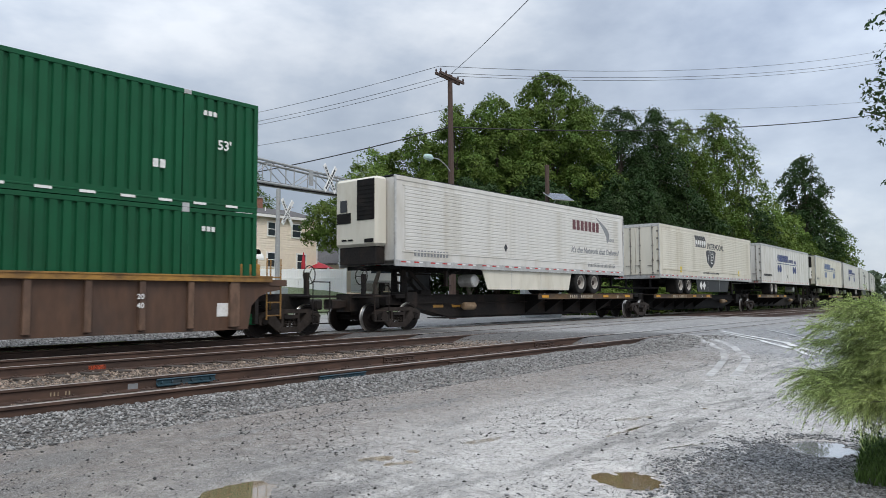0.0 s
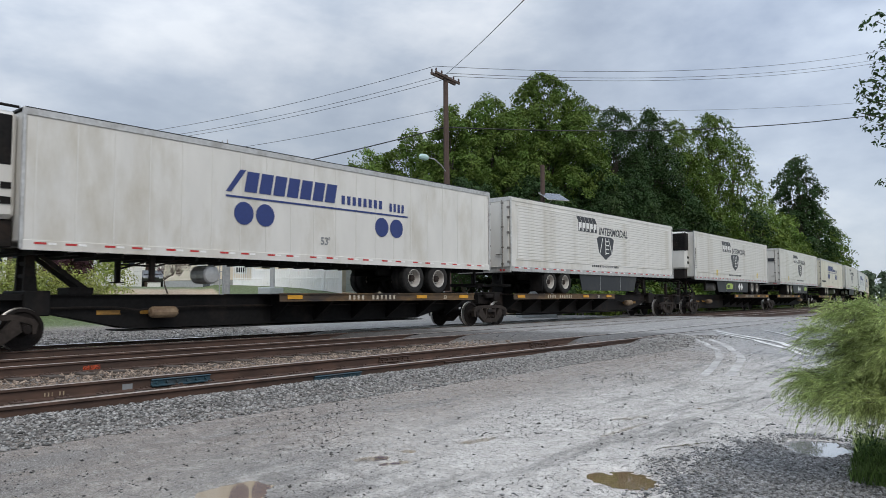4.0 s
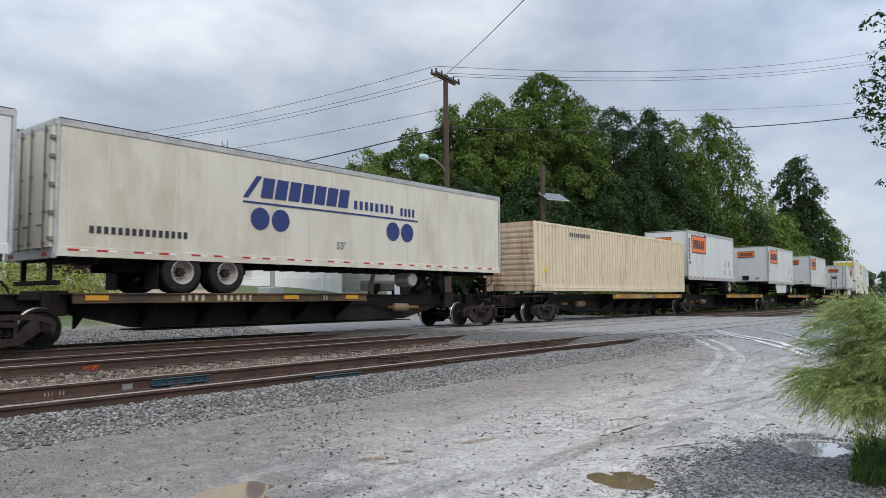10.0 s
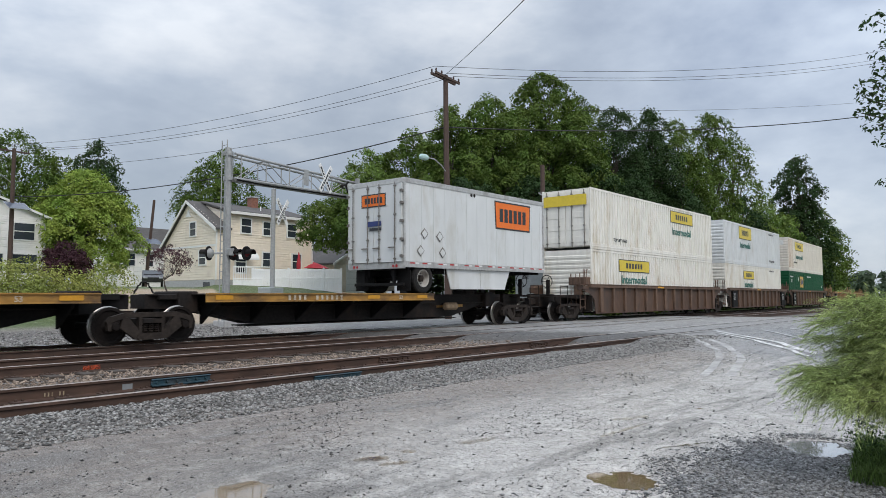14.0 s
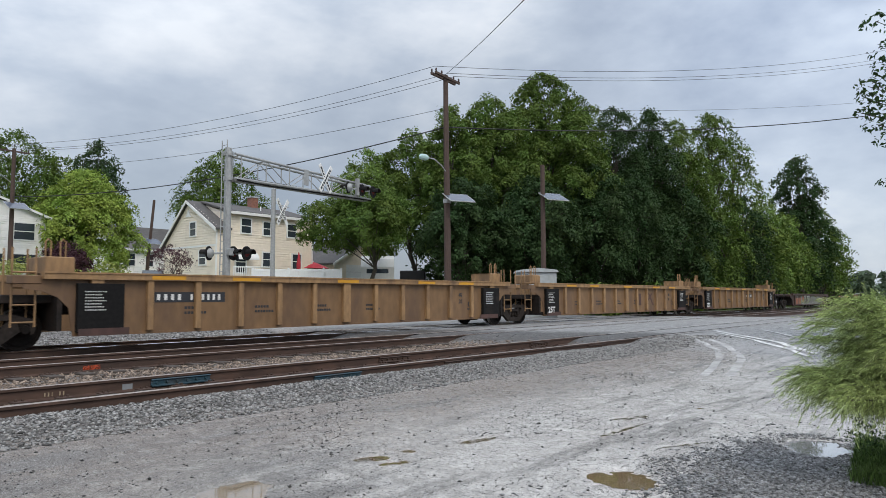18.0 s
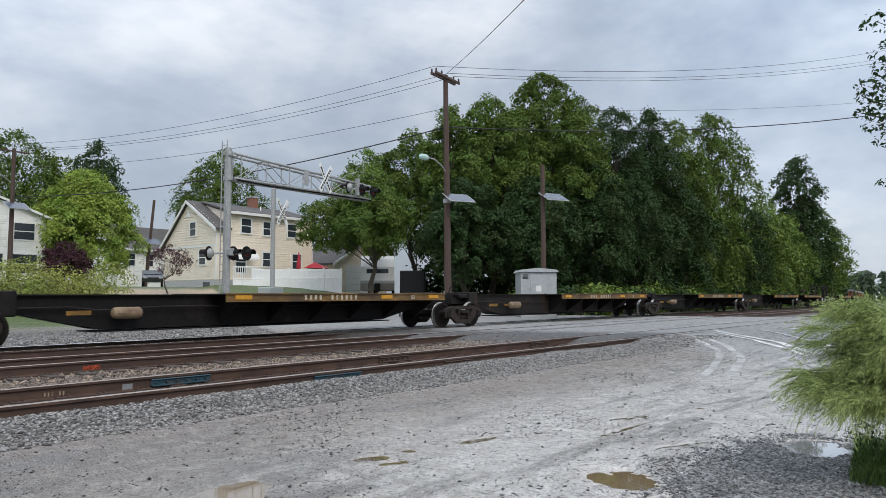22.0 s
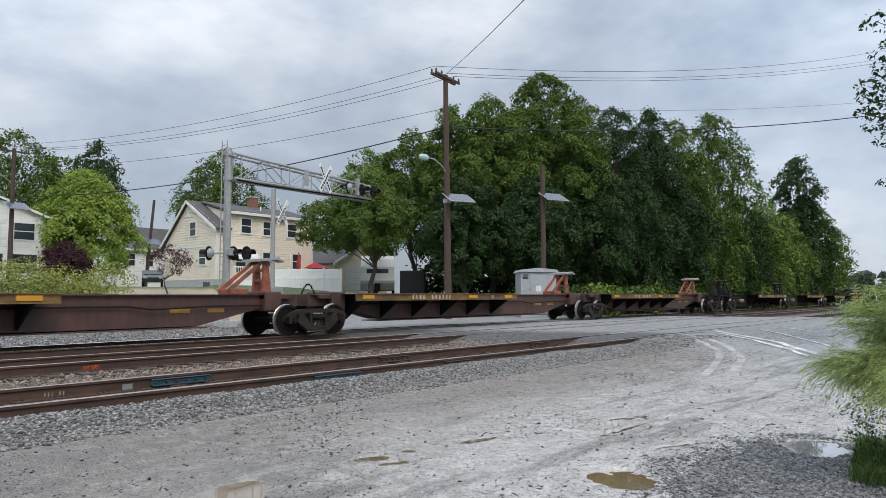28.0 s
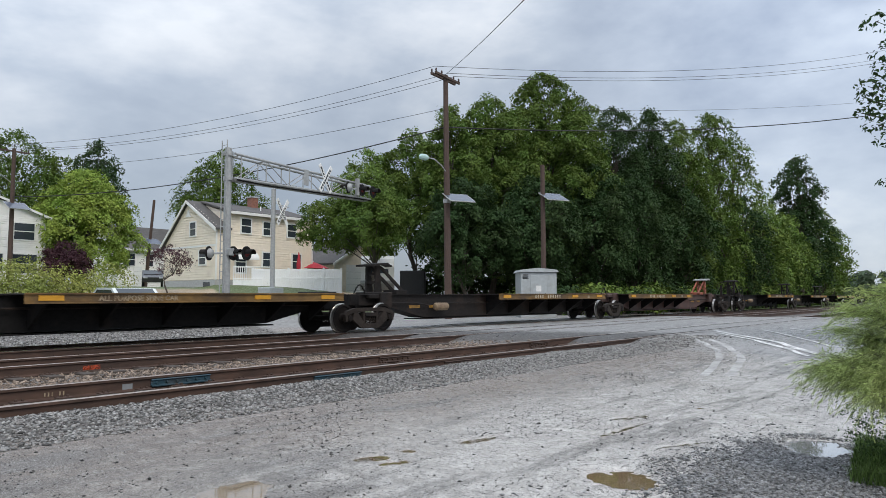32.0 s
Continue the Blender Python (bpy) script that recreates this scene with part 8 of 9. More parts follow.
    part("awning", Shape().prism(arc + [(p, q - 0.04) for p, q in reversed(arc)], 29.3, 31.0, "x"), M_TRIM, h, "white curved porch awning")


beige_house()


def simple_house(name, label, x0, x1, y0, y1, zg, ze, zr, wall, wins, along="x", door=None, group="houses across the tracks"):
    h = thing(name, label, "house" if name == "house" else name, group)
    my, mx = (y0 + y1) / 2, (x0 + x1) / 2
    part("wall", Shape().prism([(y0, zg - 0.6), (y1, zg - 0.6), (y1, ze), (my, zr - 0.15), (y0, ze)], x0, x1, "x") if along == "x" else
         Shape().prism([(x0, zg - 0.6), (x1, zg - 0.6), (x1, ze), (mx, zr - 0.15), (x0, ze)], y0, y1, "y"), wall, h)
    part("siding", siding(x0, x1, zg, ze - 0.1, y0), wall, h)
    r = Shape()
    if along == "x":
        for a, b in ((y0 - 0.4, my), (y1 + 0.4, my)):
            r.prism([(a, ze - 0.15), (b, zr), (b, zr + 0.14), (a, ze - 0.01)], x0 - 0.3, x1 + 0.3, "x")
    else:
        for a, b in ((x0 - 0.4, mx), (x1 + 0.4, mx)):
            r.prism([(a, ze - 0.15), (b, zr), (b, zr + 0.14), (a, ze - 0.01)], y0 - 0.3, y1 + 0.3, "y")
    part("roof", r, M_ROOF, h)
    t = Shape()
    for a in (x0 - 0.02, x1 - 0.1):
        t.box(a, y0 - 0.03, zg, a + 0.12, y0 - 0.002, ze - 0.1)
    if along == "x":
        t.box(x0 - 0.3, y0 - 0.46, ze - 0.18, x1 + 0.3, y0 - 0.41, ze + 0.02)
    else:
        for a, b in ((x0 - 0.42, mx), (x1 + 0.42, mx)):
            t.prism([(a, ze - 0.22), (b, zr - 0.06), (b, zr + 0.12), (a, ze - 0.02)], y0 - 0.36, y0 - 0.31, "y")
    part("trim", t, M_TRIM, h)
    for x, z, w, hh in wins:
        window(h, x, y0 - 0.02, z, w, hh)
    if door:
        d = Shape().box(door[0], y0 - 0.05, zg - 0.1, door[0] + door[2], y0 - 0.01, zg + door[1], 0, 0.01)
        dd = part("garage_door" if door[2] > 1.5 else "door", d, M_TRIM, h, "white panelled door")
        k = Shape()
        for i in range(1, 5):
            k.box(door[0] + 0.04, y0 - 0.056, zg - 0.1 + door[1] * i / 5, door[0] + door[2] - 0.04, y0 - 0.05, zg - 0.08 + door[1] * i / 5)
        part("panel_joints", k, M_FOUND, dd)
    return h


simple_house("garage", "beige detached garage with white door", 40.3, 46.5, 45.0, 51.0, 1.4, 4.1, 5.9, M_SIDING, [], "y", (41.6, 2.6, 3.6))
simple_house("house", "white two-storey house with grey roof", 12.5, 24.5, 62.5, 72.0, 2.4, 7.8, 10.0, M_SIDEW, [(22.9, 5.9, 1.5, 1.3), (20.9, 3.3, 1.0, 1.4), (23.0, 3.2, 1.8, 1.5), (20.6, 5.9, 1.0, 1.2)], "y", None)
simple_house("house", "white house with dark grey roof", 35.2, 46.0, 72.0, 80.0, 2.4, 6.3, 8.9, M_SIDEW, [(36.6, 4.6, 0.8, 1.2), (38.6, 4.6, 0.8, 1.2)], "x", (36.9, 2.1, 0.95))


def fence():
    """White vinyl privacy fence: posts with caps, rails and boards."""
    f = thing("fence", "white vinyl privacy fence in front of the house", "fence", kind="")
    x0, y0, x1, y1 = 30.2, 42.1, 34.3, 37.6
    n = 5
    L = math.hypot(x1 - x0, y1 - y0)
    turn = math.degrees(math.atan2(y1 - y0, x1 - x0))
    f.matrix_basis = pose(x0, y0, 0, 0, 0, turn)
    zb, zt = 1.2, 3.12
    pm = Shape().box(-0.07, -0.07, zb - 0.6, 0.07, 0.07, zt + 0.08, 0, 0.01).prism([(-0.09, zt + 0.08), (0.09, zt + 0.08), (0.0, zt + 0.17)], -0.09, 0.09).mesh("post", M_VINYL)
    bm_ = Shape().box(0.0, -0.02, zb, 0.148, 0.02, zt, 0, 0.006).mesh("board", M_VINYL)
    rm = Shape().box(0.0, -0.04, 0.0, L / n, 0.04, 0.12, 0, 0.008).mesh("rail", M_VINYL)
    for i in range(n + 1):
        part("post", pm, parent=f, at=pose(L * i / n, 0, 0))
    for i in range(n):
        for z in (zb, zt - 0.06, 2.5):
            part("rail", rm, parent=f, at=pose(L * i / n, 0, z))
        for k in range(7):
            part("board", bm_, parent=f, at=pose(L * i / n + 0.07 + 0.155 * k, 0, 0))


fence()


def deck_rail():
    d = thing("porch", "white porch with balusters beside the house", "porch")
    d.matrix_basis = pose(28.9, 42.6, 0, 0, 0, -40)
    part("floor", Shape().box(0, 0, 1.0, 2.0, 2.5, 2.4), M_VINYL, d)
    bal = Shape().box(-0.02, -0.02, 2.4, 0.02, 0.02, 3.3).mesh("baluster", M_VINYL)
    for i in range(14):
        part("baluster", bal, parent=d, at=pose(0.05 + 0.146 * i, 0.03, 0))
    for z in (2.45, 3.28):
        part("rail", Shape().box(0, 0, z, 2.0, 0.06, z + 0.07, 0, 0.01), M_VINYL, d)
    steps = Shape()
    for i in range(4):
        steps.box(2.0 + 0.26 * i, 0.2, 1.0, 2.26 + 0.26 * i, 1.5, 2.2 - 0.22 * i)
    part("steps", steps, M_VINYL, d)


deck_rail()


def umbrella(x, y, z, r, folded=False):
    u_ = thing("patio_umbrella", "red patio umbrella behind the white fence" if not folded else "folded red patio umbrella", "umbrella")
    u_.matrix_basis = pose(x, y, z)
    part("pole", Shape().lathe([(-2.2, 0.025), (0.6, 0.025)], 8, "z"), M_TRIM, u_)
    part("canopy", Shape().lathe([(0.0, r), (0.32, r * 0.45), (0.5, 0.05)] if not folded else [(-1.2, 0.13), (-0.3, 0.16), (0.6, 0.03)], 8, "z"), M_CANVAS, u_)


umbrella(37.2, 44.0, 3.5, 1.25)
umbrella(34.6, 42.6, 4.0, 1.0, True)


def camper():
    c = thing("camper_trailer", "white rounded camper trailer parked beside the garage", "camper")
    c.matrix_basis = pose(35.7, 35.4, ground_z(35.7, 35.4), 0, 0, 44)
    body = [(-0.2, 0.7), (-0.55, 1.2), (-0.5, 2.2), (-0.15, 2.75), (0.5, 3.0), (6.0, 3.0), (6.2, 2.7), (6.2, 0.7)]
    part("body", Shape().prism(body, -1.15, 1.15), M_TRIM, c)
    part("lower_band", Shape().prism([(-0.3, 0.6), (-0.60, 1.05), (-0.60, 1.25), (6.22, 1.25), (6.22, 0.6)], -1.17, 1.17), M_GREYSTEEL, c, "grey lower band")
    part("front_window", Shape().prism([(-0.53, 1.75), (-0.50, 2.15), (-0.38, 2.35), (-0.36, 2.33), (-0.47, 2.13), (-0.50, 1.75)], -0.75, 0.75), M_GLASS, c)
    for x in (2.6, 3.5):
        part("wheel", Shape().lathe([(-1.2, 0.2), (-1.2, 0.36), (-1.0, 0.36)], 16, "y", (x, 0, 0.36)), M_TYRE, c)
    part("tongue", Shape().box(-1.6, -0.08, 0.45, -0.2, 0.08, 0.58).box(-1.0, -0.2, 0.55, -0.65, 0.2, 1.05), M_BLACK, c)
    g = thing("utility_trailer", "dark utility trailer parked beside the garage", "trailer")
    g.matrix_basis = pose(38.0, 34.2, ground_z(38.0, 34.2), 0, 0, 40)
    part("body", Shape().box(0, -0.9, 0.5, 3.6, 0.9, 2.2, 0, 0.06), M_DGREY, g)
    part("wheel", Shape().lathe([(-0.98, 0.2), (-0.98, 0.36), (-0.78, 0.36)], 16, "y", (1.8, 0, 0.36)), M_TYRE, g)


camper()


def car(x, y, turn, paint, label, z=None):
    c = thing("car", label, "car")
    c.matrix_basis = pose(x, y, ground_z(x, y) if z is None else z, 0, 0, turn)
    low = [(-2.2, 0.35), (-2.25, 0.75), (-1.9, 0.95), (-1.2, 1.0), (-0.55, 1.40), (0.9, 1.44), (1.6, 1.05), (2.15, 0.95), (2.25, 0.6), (2.2, 0.35)]
    part("body", Shape().prism(low, -0.86, 0.86), paint, c)
    part("windscreen", Shape().prism([(-1.15, 1.02), (-0.56, 1.37), (-0.60, 1.39), (-1.2, 1.04)], -0.72, 0.72), M_GLASS, c)
    for sgn in (-1, 1):
        part("side_window", Shape().prism([(-0.95, 1.0), (-0.5, 1.33), (0.85, 1.36), (1.3, 1.05)], sgn * 0.868 - 0.006, sgn * 0.868 + 0.006), M_GLASS, c)
        for x_ in (-1.35, 1.4):
            w = part("wheel", Shape().lathe([(sgn * 0.66, 0.32), (sgn * 0.88, 0.32), (sgn * 0.88, 0.2)], 16, "y", (x_, 0, 0.32)), M_TYRE, c)
        part("headlight", Shape().box(-2.27, sgn * 0.6 - 0.16, 0.66, -2.15, sgn * 0.6 + 0.16, 0.80, 0, 0.02), M_CLEARLENS, c)
    return c


car(31.9, 58.8, 62, M_CARD, "dark car parked in front of the white house")
WAITING = car(17.0, 33.6, -75, M_CARW, "pale car stopping behind the crossing")


# ---------------------------------------------------------------- poles, wires and crossing signals
def timber_pole(x, y, top, r0, r1, label, lean=(0.0, 0.0)):
    p = thing("utility_pole", label, "utility pole", "utility poles")
    z = ground_z(x, y)
    p.matrix_basis = pose(x, y, z)
    h = top - z
    part("pole", Shape().tube([(0, 0, -0.5), (lean[0] * 0.5, lean[1] * 0.5, h * 0.5), (lean[0], lean[1], h)], r0, 12, 0, r1), M_POLE, p)
    return p, z


def crossarm(p, c, d, z, insul=True):
    """An arm of half length |d| along d."""
    s = Shape()
    n = Vector((-d[1], d[0])).normalized() * 0.05
    a, b = Vector((c[0] - d[0], c[1] - d[1])), Vector((c[0] + d[0], c[1] + d[1]))
    s.prism([tuple(a - n), tuple(b - n), tuple(b + n), tuple(a + n)], z - 0.06, z + 0.06, "z")
    arm = part("crossarm", s, M_POLE, p)
    s2 = Shape()
    for k in (-0.95, -0.5, 0.5, 0.95):
        q = (c[0] + d[0] * k, c[1] + d[1] * k)
        s2.lathe([(z + 0.06, 0.02), (z + 0.12, 0.05), (z + 0.2, 0.045), (z + 0.24, 0.02)], 8, "z", (q[0], q[1], 0))
    part("insulators", s2, M_INSUL, arm)



def panel(parent, x, y, z, turn, w=1.45, d=0.95, tilt=32):
    m = pose(x, y, z, tilt, 0, turn)
    ob = part("solar_panel", Shape().box(-w / 2, -d / 2, -0.02, w / 2, d / 2, 0.02), M_ALU, parent, "small tilted solar panel", at=m)
    part("cell_sheet", Shape().box(-w / 2 + 0.03, -d / 2 + 0.03, 0.02, w / 2 - 0.03, d / 2 - 0.03, 0.024), M_SOLAR, ob)
    part("bracket", Shape().tube([(0, 0, -0.02), (0.0, 0.3, -0.5)], 0.025, 5), M_GREYSTEEL, ob)


P1, z1 = timber_pole(27.95, 22.75, 12.45, 0.19, 0.12, "tall brown timber utility pole with crossarms and street lamp", (-0.12, 0.05))
for k, zz in ((-0.13, -0.05), (0.13, -0.05)):
    crossarm(P1, (-0.12 + k * -0.12, 0.05 + k), (1.12, 0.14), 12.35 - z1 + zz)
lamp = Shape().tube([(0, 0, 7.35 - z1), (-0.5, 0.0, 7.75 - z1), (-1.0, 0.05, 8.0 - z1), (-1.5, 0.1, 8.02 - z1)], 0.03, 6)
arm = part("lamp_arm", lamp, M_GREYSTEEL, P1)
part("lamp_head", Shape().lathe([(-2.05, 0.03), (-1.95, 0.14), (-1.6, 0.16), (-1.4, 0.05)], 10, "x", (0, 0.1, 8.0 - z1)), M_LAMPGLASS, arm, "pale green street lamp head")
panel(P1, 0.25, -0.5, 6.15 - z1, -25, 1.4, 1.1, 27)
part("clamp", Shape().lathe([(5.9 - z1, 0.21), (6.1 - z1, 0.21)], 10, "z", (-0.05, 0.03, 0)), M_GREYSTEEL, P1)
P2, z2 = timber_pole(34.3, 21.1, 8.55, 0.16, 0.12, "shorter brown timber pole with a solar panel")
panel(P2, 0.35, -0.5, 6.75 - z2, -25, 1.4, 1.1, 27)
P0, z0 = timber_pole(21.0, 59.8, 12.6, 0.19, 0.13, "brown timber utility pole with crossarm and solar panel")
crossarm(P0, (0, 0), (1.1, 0.1), 12.4 - z0)
panel(P0, 0.2, -0.4, 8.2 - z0, 10, 1.7, 1.1)
arm = part("lamp_arm", Shape().tube([(0, 0, 9.9 - z0), (-1.0, 0, 10.6 - z0), (-2.0, 0, 10.9 - z0)], 0.03, 6), M_GREYSTEEL, P0)
P4, z4 = timber_pole(34.5, 65.0, 10.6, 0.17, 0.12, "leaning timber pole with a solar panel", (0.7, 0.0))
panel(P4, 0.4, -0.4, 6.6 - z4, 10, 1.7, 1.1)


def wire(a, b, sag, r=0.012, label="thin overhead wire between the poles"):
    pts = []
    for i in range(25):
        t = i / 24
        pts.append((a[0] + (b[0] - a[0]) * t, a[1] + (b[1] - a[1]) * t, a[2] + (b[2] - a[2]) * t - sag * 4 * t * (1 - t)))
    return tagged(part("wire", Shape().tube(pts, r, 5), M_CABLE), label, "wire", "overhead wires")


A0, A1 = (26.75, 22.6, 12.6), (28.9, 22.9, 12.6)
for f_, za, zb_, sag in ((0.0, 12.62, 12.75, 0.9), (0.62, 12.62, 12.62, 0.9), (0.9, 12.62, 12.6, 0.9)):
    a = (A0[0] + (A1[0] - A0[0]) * f_, A0[1] + (A1[1] - A0[1]) * f_, za)
    wire(a, (20.0 + 2.0 * f_, 59.8, zb_), sag)
    wire(a, (92.0 + 2 * f_, 2.5 - 2 * f_, 29.6 - 0.8 * f_), 2.0)
wire((27.83, 22.8, 10.75), (21.0, 59.8, 11.1), 0.7)
wire((27.83, 22.8, 12.5), (2.65, -3.55, 5.9), 0.3)
wire((27.83, 22.8, 9.78), (21.0, 59.7, 8.9), 0.9, 0.03, "thick black cable between the poles")
wire((27.83, 22.8, 9.78), (62.0, 6.2, 14.9), 0.75, 0.03, "thick black cable between the poles")
wire((44.0, 23.8, 14.1), (79.2, 11.0, 20.0), 0.3, 0.010)


def cantilever():
    m = thing("crossing_signal", "grey steel railway crossing signal mast with cantilever arm", "crossing signal")
    bx, by = 17.35, 26.05
    z = ground_z(bx, by)
    m.matrix_basis = pose(bx, by, z, 0, 0, 4)
    h = 7.45 - z
    part("mast", Shape().lathe([(-0.4, 0.17), (h, 0.15)], 14, "z"), M_GREYSTEEL, m)
    part("base", Shape().box(-0.35, -0.35, -0.4, 0.35, 0.35, 0.25, 0, 0.03), M_FOUND, m)
    L = 8.7
    za, zb_ = 6.15 - z, 7.2 - z
    up = lambda x: zb_ - 0.32 * x / L
    for yy in (-0.28, 0.28):
        part("truss_chord", Shape().tube([(0.1, yy, za), (L, yy, za + 0.06)], 0.065, 8), M_GREYSTEEL, m)
        part("truss_chord", Shape().tube([(0.1, yy, up(0.1)), (L, yy, up(L))], 0.06, 8), M_GREYSTEEL, m)
    web = Shape()
    for i in range(7):
        x = 0.45 + (L - 0.55) * i / 6
        for yy in (-0.28, 0.28):
            web.tube([(x, yy, za), (x, yy, up(x))], 0.028, 6)
            if i < 6:
                x2 = 0.45 + (L - 0.55) * (i + 1) / 6
                web.tube([(x, yy, up(x)), (x2, yy, za)] if i % 2 else [(x, yy, za), (x2, yy, up(x2))], 0.022, 6)
        web.tube([(x, -0.28, za), (x, 0.28, za)], 0.028, 6).tube([(x, -0.28, up(x)), (x, 0.28, up(x))], 0.025, 6)
    part("truss_web", web, M_GREYSTEEL, m)
    part("walkway", Shape().box(0.4, -0.22, za + 0.07, L, 0.22, za + 0.11), M_FRAME, m, "dark grated walkway")
    part("handrail", Shape().tube([(1.5, 0.28, up(1.5) + 0.18), (L, 0.28, up(L) + 0.22)], 0.02, 5), M_FRAME, m)
    part("cable_conduit", Shape().tube([(0.2, -0.33, za - 0.05), (2.0, -0.33, za - 0.10), (4.2, -0.33, za - 0.05), (L, -0.33, za)], 0.035, 6), M_BLACK, m)
    for zz in (za, zb_):
        part("clamp", Shape().lathe([(zz - 0.09, 0.21), (zz + 0.09, 0.21)], 14, "z"), M_GREYSTEEL, m)
    lad = Shape()
    for yy in (-0.36, -0.02):
        lad.tube([(-0.34, yy, 0.1), (-0.34, yy, h + 0.25)], 0.025, 5)
    k = 0.4
    while k < h + 0.1:
        lad.tube([(-0.34, -0.36, k), (-0.34, -0.02, k)], 0.014, 5)
        k += 0.31
    part("ladder", lad, M_GREYSTEEL, m)

    def signal(x, y, zz, face, lens):
        s = part("signal_light", Shape().lathe([(-0.02, 0.30), (0.02, 0.30)], 20, "y", (0, 0, 0)), M_BLACK, m, "round black crossing light with hood", at=pose(x, y, zz, 0, 0, face))
        part("lens", Shape().lathe([(-0.03, 0.155), (-0.06, 0.12), (-0.075, 0.03)], 16, "y"), lens, s)
        hood = []
        for i in range(9):
            a = radians(-10 + 200 * i / 8)
            hood.append((0.17 * math.cos(a), 0.17 * math.sin(a)))
        inner = [(a * 0.93, b * 0.93) for a, b in reversed(hood)]
        part("hood", Shape().prism(hood + inner, -0.36, -0.02), M_BLACK, s)
        part("housing", Shape().lathe([(0.02, 0.21), (0.09, 0.20), (0.16, 0.15), (0.2, 0.06)], 16, "y"), M_GREYSTEEL, s, "rounded grey lamp housing")
    for k, face in ((-0.72, 205), (0.28, 12), (0.82, 12)):
        signal(0.65 * k, -0.76 * k, 3.0 - z, face, M_LENS)
    part("signal_arm", Shape().tube([(-0.50, 0.58, 3.0 - z), (0.56, -0.66, 3.0 - z)], 0.045, 6), M_GREYSTEEL, m)
    part("junction_box", Shape().box(-0.12, -0.36, 2.9 - z, 0.12, -0.14, 3.2 - z, 0, 0.02), M_GREYSTEEL, m)
    for x, face in ((6.75, 205), (7.75, 12), (8.6, 12)):
        signal(x, -0.55, za + 0.42, face, M_LENS)
    part("signal_bracket", Shape().tube([(6.5, -0.5, za + 0.42), (8.7, -0.5, za + 0.42)], 0.04, 6).box(7.35, -0.62, za + 0.1, 7.5, -0.45, za + 0.95), M_GREYSTEEL, m)
    for k, tilt in ((0, 52), (1, -52)):
        bl = Shape().box(-0.80, -0.012, -0.12, 0.80, 0.012, 0.12, 0, 0.004)
        b = part("crossbuck_blade", bl, M_TRIM, m, "white crossbuck blade", at=pose(5.3, -0.42 - 0.03 * k, za + 0.66, 0, tilt, 12))
        bt = Shape()
        bars(bt, -0.66, 0.66, -0.06, 0.06, -0.013, 8)
        part("lettering", bt, M_INK, b)
    part("sign_plate", Shape().box(4.0, -0.36, za + 0.2, 4.28, -0.33, za + 0.95, 0, 0.01), M_GREYSTEEL, m, "plain grey back of a sign")
    part("control_box", Shape().box(0.18, -0.2, 0.5, 0.5, 0.2, 1.1, 0, 0.02), M_CABINET, m)


cantilever()


def crossbuck_post():
    m = thing("crossbuck_post", "grey post with white railroad crossing crossbuck", "crossing sign")
    x, y = 24.2, 32.0
    z = ground_z(x, y)
    m.matrix_basis = pose(x, y, z, 0, 0, 18)
    h = 7.1 - z
    part("post", Shape().lathe([(-0.4, 0.13), (h, 0.12), (h + 0.06, 0.02)], 12, "z"), M_GREYSTEEL, m)
    for k, tilt, words in ((0, 54, "RAILROAD"), (1, -54, "CROSSING")):
        b = part("crossbuck_blade", Shape().box(-0.85, -0.012, -0.13, 0.85, 0.012, 0.13, 0, 0.004), M_TRIM, m, "white crossbuck blade", at=pose(0.42, -0.30 - 0.03 * k, 5.85 - z, 0, tilt, 0))
        t = lettering(words, 0.22, M_INK, b, -0.72, -0.014, -0.075)
        t.scale = (1.12, 1, 1)
    part("sign_bracket", Shape().tube([(0, 0, 5.75 - z), (0.55, -0.1, 5.75 - z)], 0.03, 6).tube([(0, 0, 6.35 - z), (1.5, 0.0, 6.25 - z)], 0.018, 5), M_GREYSTEEL, m)
    part("base_box", Shape().box(-0.9, -0.5, -0.3, 0.35, 0.3, 0.85, 0, 0.03), M_CABINET, m)


crossbuck_post()


def bungalow():
    b = thing("signal_cabinet", "grey steel railway signal cabinet with vented roof", "cabinet")
    x, y = 32.75, 20.65
    z = grade(32) - 0.1
    b.matrix_basis = pose(x, y, z, 0, 0, -46)
    part("body", Shape().box(-0.95, -0.8, 0.1, 0.95, 0.8, 2.45, 0, 0.03), M_CABINET, b)
    part("roof", Shape().prism([(-1.05, 2.45), (1.05, 2.45), (0.95, 2.58), (0.0, 2.68), (-0.95, 2.58)], -0.9, 0.9), M_CABINET, b)
    d = part("door", Shape().box(-0.45, -0.83, 0.25, 0.45, -0.80, 2.3, 0, 0.01), M_CABINET, b)
    part("notice", Shape().box(-0.15, -0.84, 1.45, 0.12, -0.83, 1.75), M_WHITE, d)
    part("handle", Shape().box(0.3, -0.87, 1.1, 0.34, -0.83, 1.35), M_STEEL, d)
    v = Shape()
    for i in range(4):
        v.box(-0.85, -0.825, 2.12 + 0.06 * i, -0.55, -0.80, 2.15 + 0.06 * i)
    part("vent", v, M_STEEL, b)
    part("base", Shape().box(-1.0, -0.85, -0.4, 1.0, 0.85, 0.1), M_FOUND, b)


bungalow()


# ---------------------------------------------------------------- motion
SPEED = [(0.0, 21.918), (8.0, 21.396), (16.0, 20.356), (24.0, 21.21), (32.0, 21.165)]


def run(t):
    """How far the train has gone by t seconds."""
    d = 0.0
    for (t0, v0), (t1, v1) in zip(SPEED, SPEED[1:]):
        if t <= t0:
            break
        q = min(t, t1) - t0
        d += v0 * q + 0.5 * (v1 - v0) / (t1 - t0) * q * q
    return d


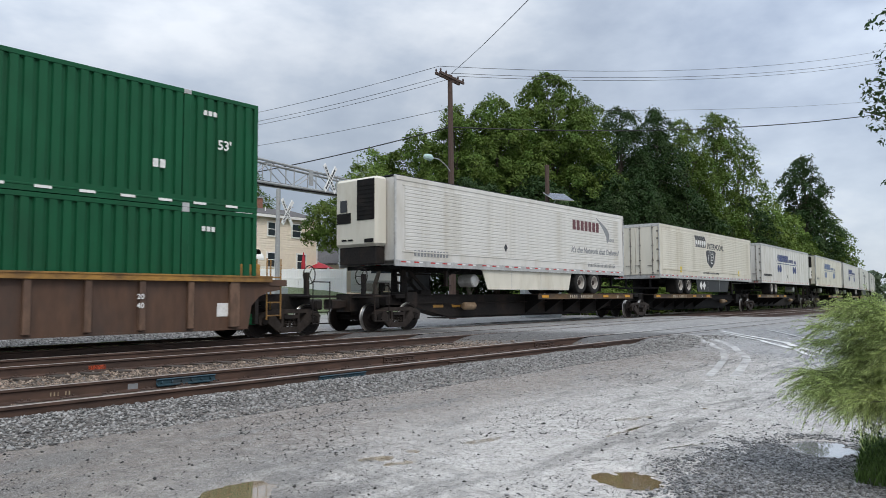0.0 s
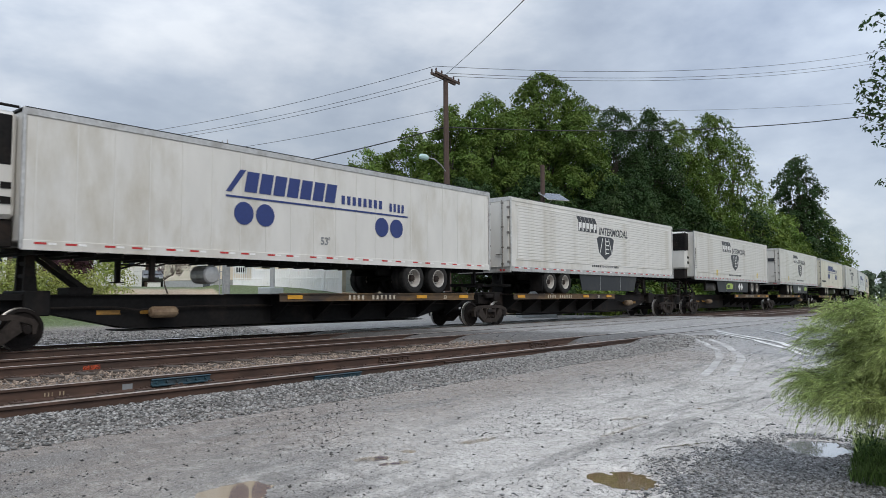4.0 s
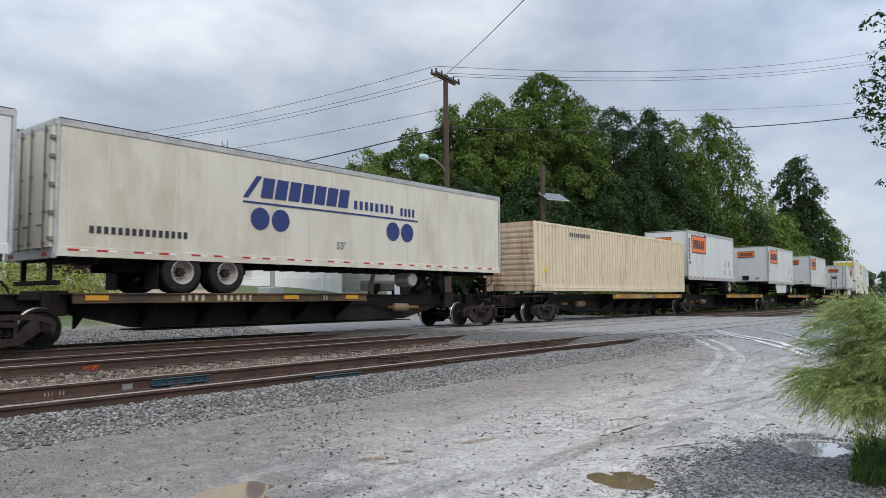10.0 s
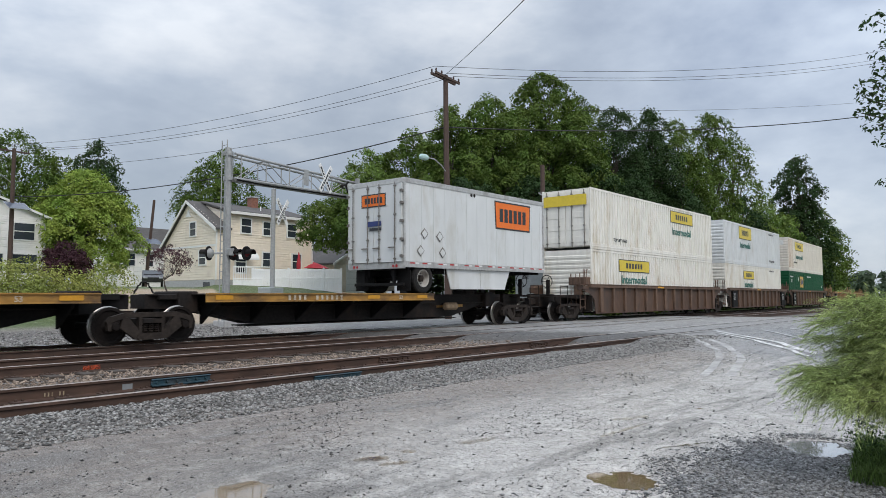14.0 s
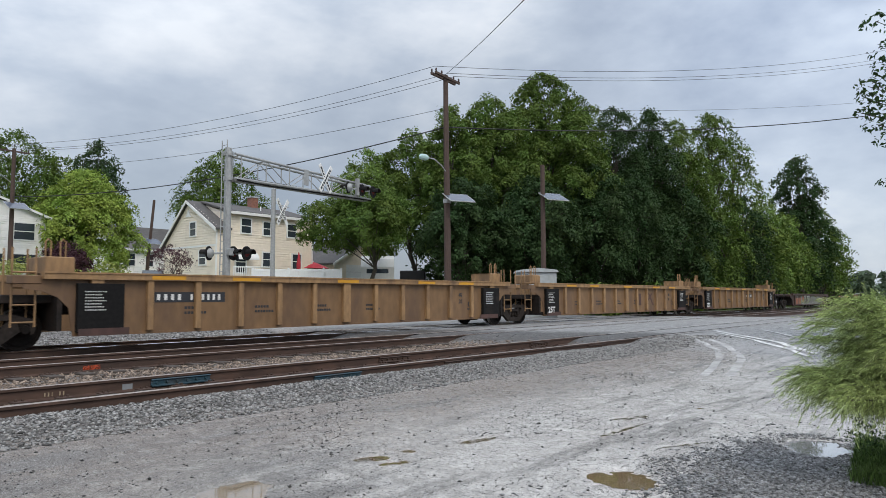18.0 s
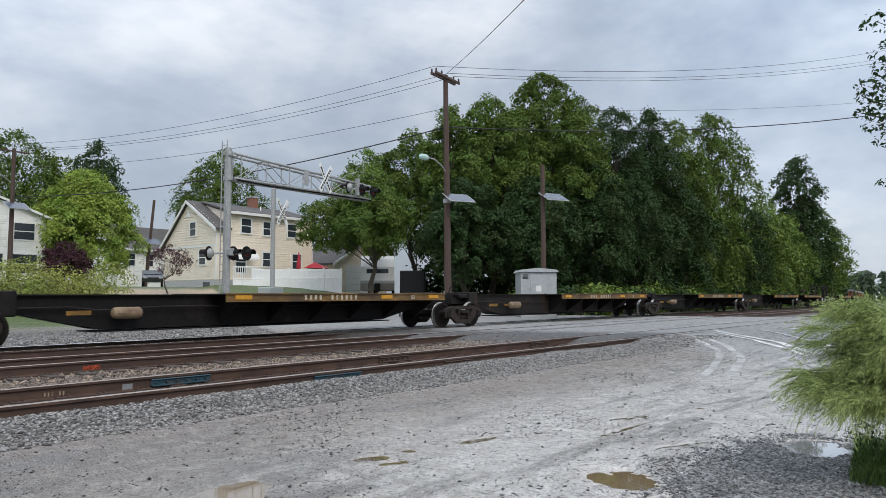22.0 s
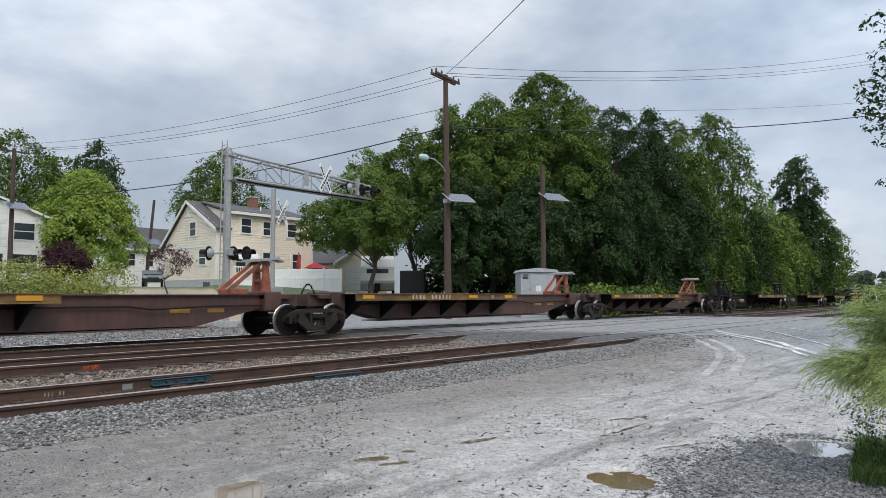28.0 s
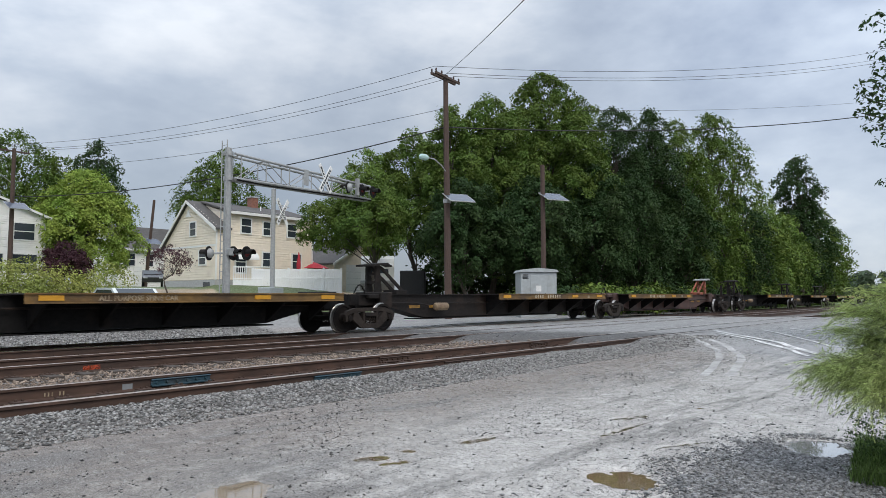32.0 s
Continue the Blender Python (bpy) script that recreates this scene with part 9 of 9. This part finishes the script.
def on_line(s, length):
    x0, y0, z0, _ = on_track(s, Y_C)
    x1, y1, z1, _ = on_track(s + length, Y_C)
    turn = math.atan2(y1 - y0, x1 - x0)
    rise = math.atan2(z1 - z0, math.hypot(x1 - x0, y1 - y0))
    return Matrix.Translation((x0, y0, z0)) @ Matrix.Rotation(turn, 4, "Z") @ Matrix.Rotation(-rise, 4, "Y")


def motions():
    """The train rolls past from the curve to the camera's left."""
    ticks = [float(i) for i in range(33)]
    for car, u, length in CARS:
        walk(car, [(t, on_line(u - run(t), length)) for t in ticks])
    drive = [(0.0, 38.5, 60.0, 60), (28.0, 38.5, 60.0, 60), (28.6, 31.0, 57.5, 30), (28.9, 28.6, 55.8, 25), (29.2, 26.6, 53.5, 40), (29.8, 21.5, 47.0, 60), (30.3, 18.9, 36.5, 75), (30.7, 17.4, 31.5, 70), (31.0, 15.1, 28.9, 75), (31.5, 14.3, 28.3, 85), (32.0, 14.25, 28.2, 86)]
    walk(WAITING, [(t, pose(x, y, ground_z(x, y), 0, 0, turn)) for t, x, y, turn in drive])
    gust = [(0.0, 0.1), (2.0, 0.15), (6.0, 0.25), (9.0, 0.2), (12.2, -0.2), (13.5, 0.2), (14.5, -0.4), (16.5, -0.25), (19.0, 0.0), (23.0, 0.2), (24.5, -0.9), (25.2, -0.3), (27.5, -1.5), (28.3, -1.0), (29.2, -1.3), (30.2, -0.7), (31.0, -1.3), (32.0, -0.8)]
    for i, sp in enumerate(SPRAYS):
        k = 5.0 + 2.5 * math.sin(1.7 * i)
        walk(sp, [(t, Matrix.Translation((0.09 * max(0.0, -g), -0.11 * max(0.0, -g), 0.0)) @ Matrix.Rotation(radians(-k * g * 1.3 + 0.8 * math.sin(3 * t + i)), 4, (math.cos(radians(AZ)), math.sin(radians(AZ)), 0.0))) for t, g in gust])
    for w, u, q in WHEELSETS:                             # wheels turn while they pass near
        rows, turn, last = [(0.0, 0.0)], 0.0, None
        for i in range(1, 961):
            t = i / FPS
            if -9.0 < u - run(t) < 38.0:
                if last is None:
                    rows.append(((i - 1) / FPS, 0.0))
                turn -= min(radians(88), (run(t) - run(t - 1 / FPS)) / WHEEL_R)
                rows.append((t, turn))
                last = i
        rows.append((32.0, turn))
        seen, keep = set(), []
        for t, a in rows:
            if frame(t) not in seen:
                seen.add(frame(t))
                keep.append((t, Matrix.Translation((q, 0, WHEEL_R)) @ Matrix.Rotation(a, 4, "Y")))
        walk(w, keep)


motions()
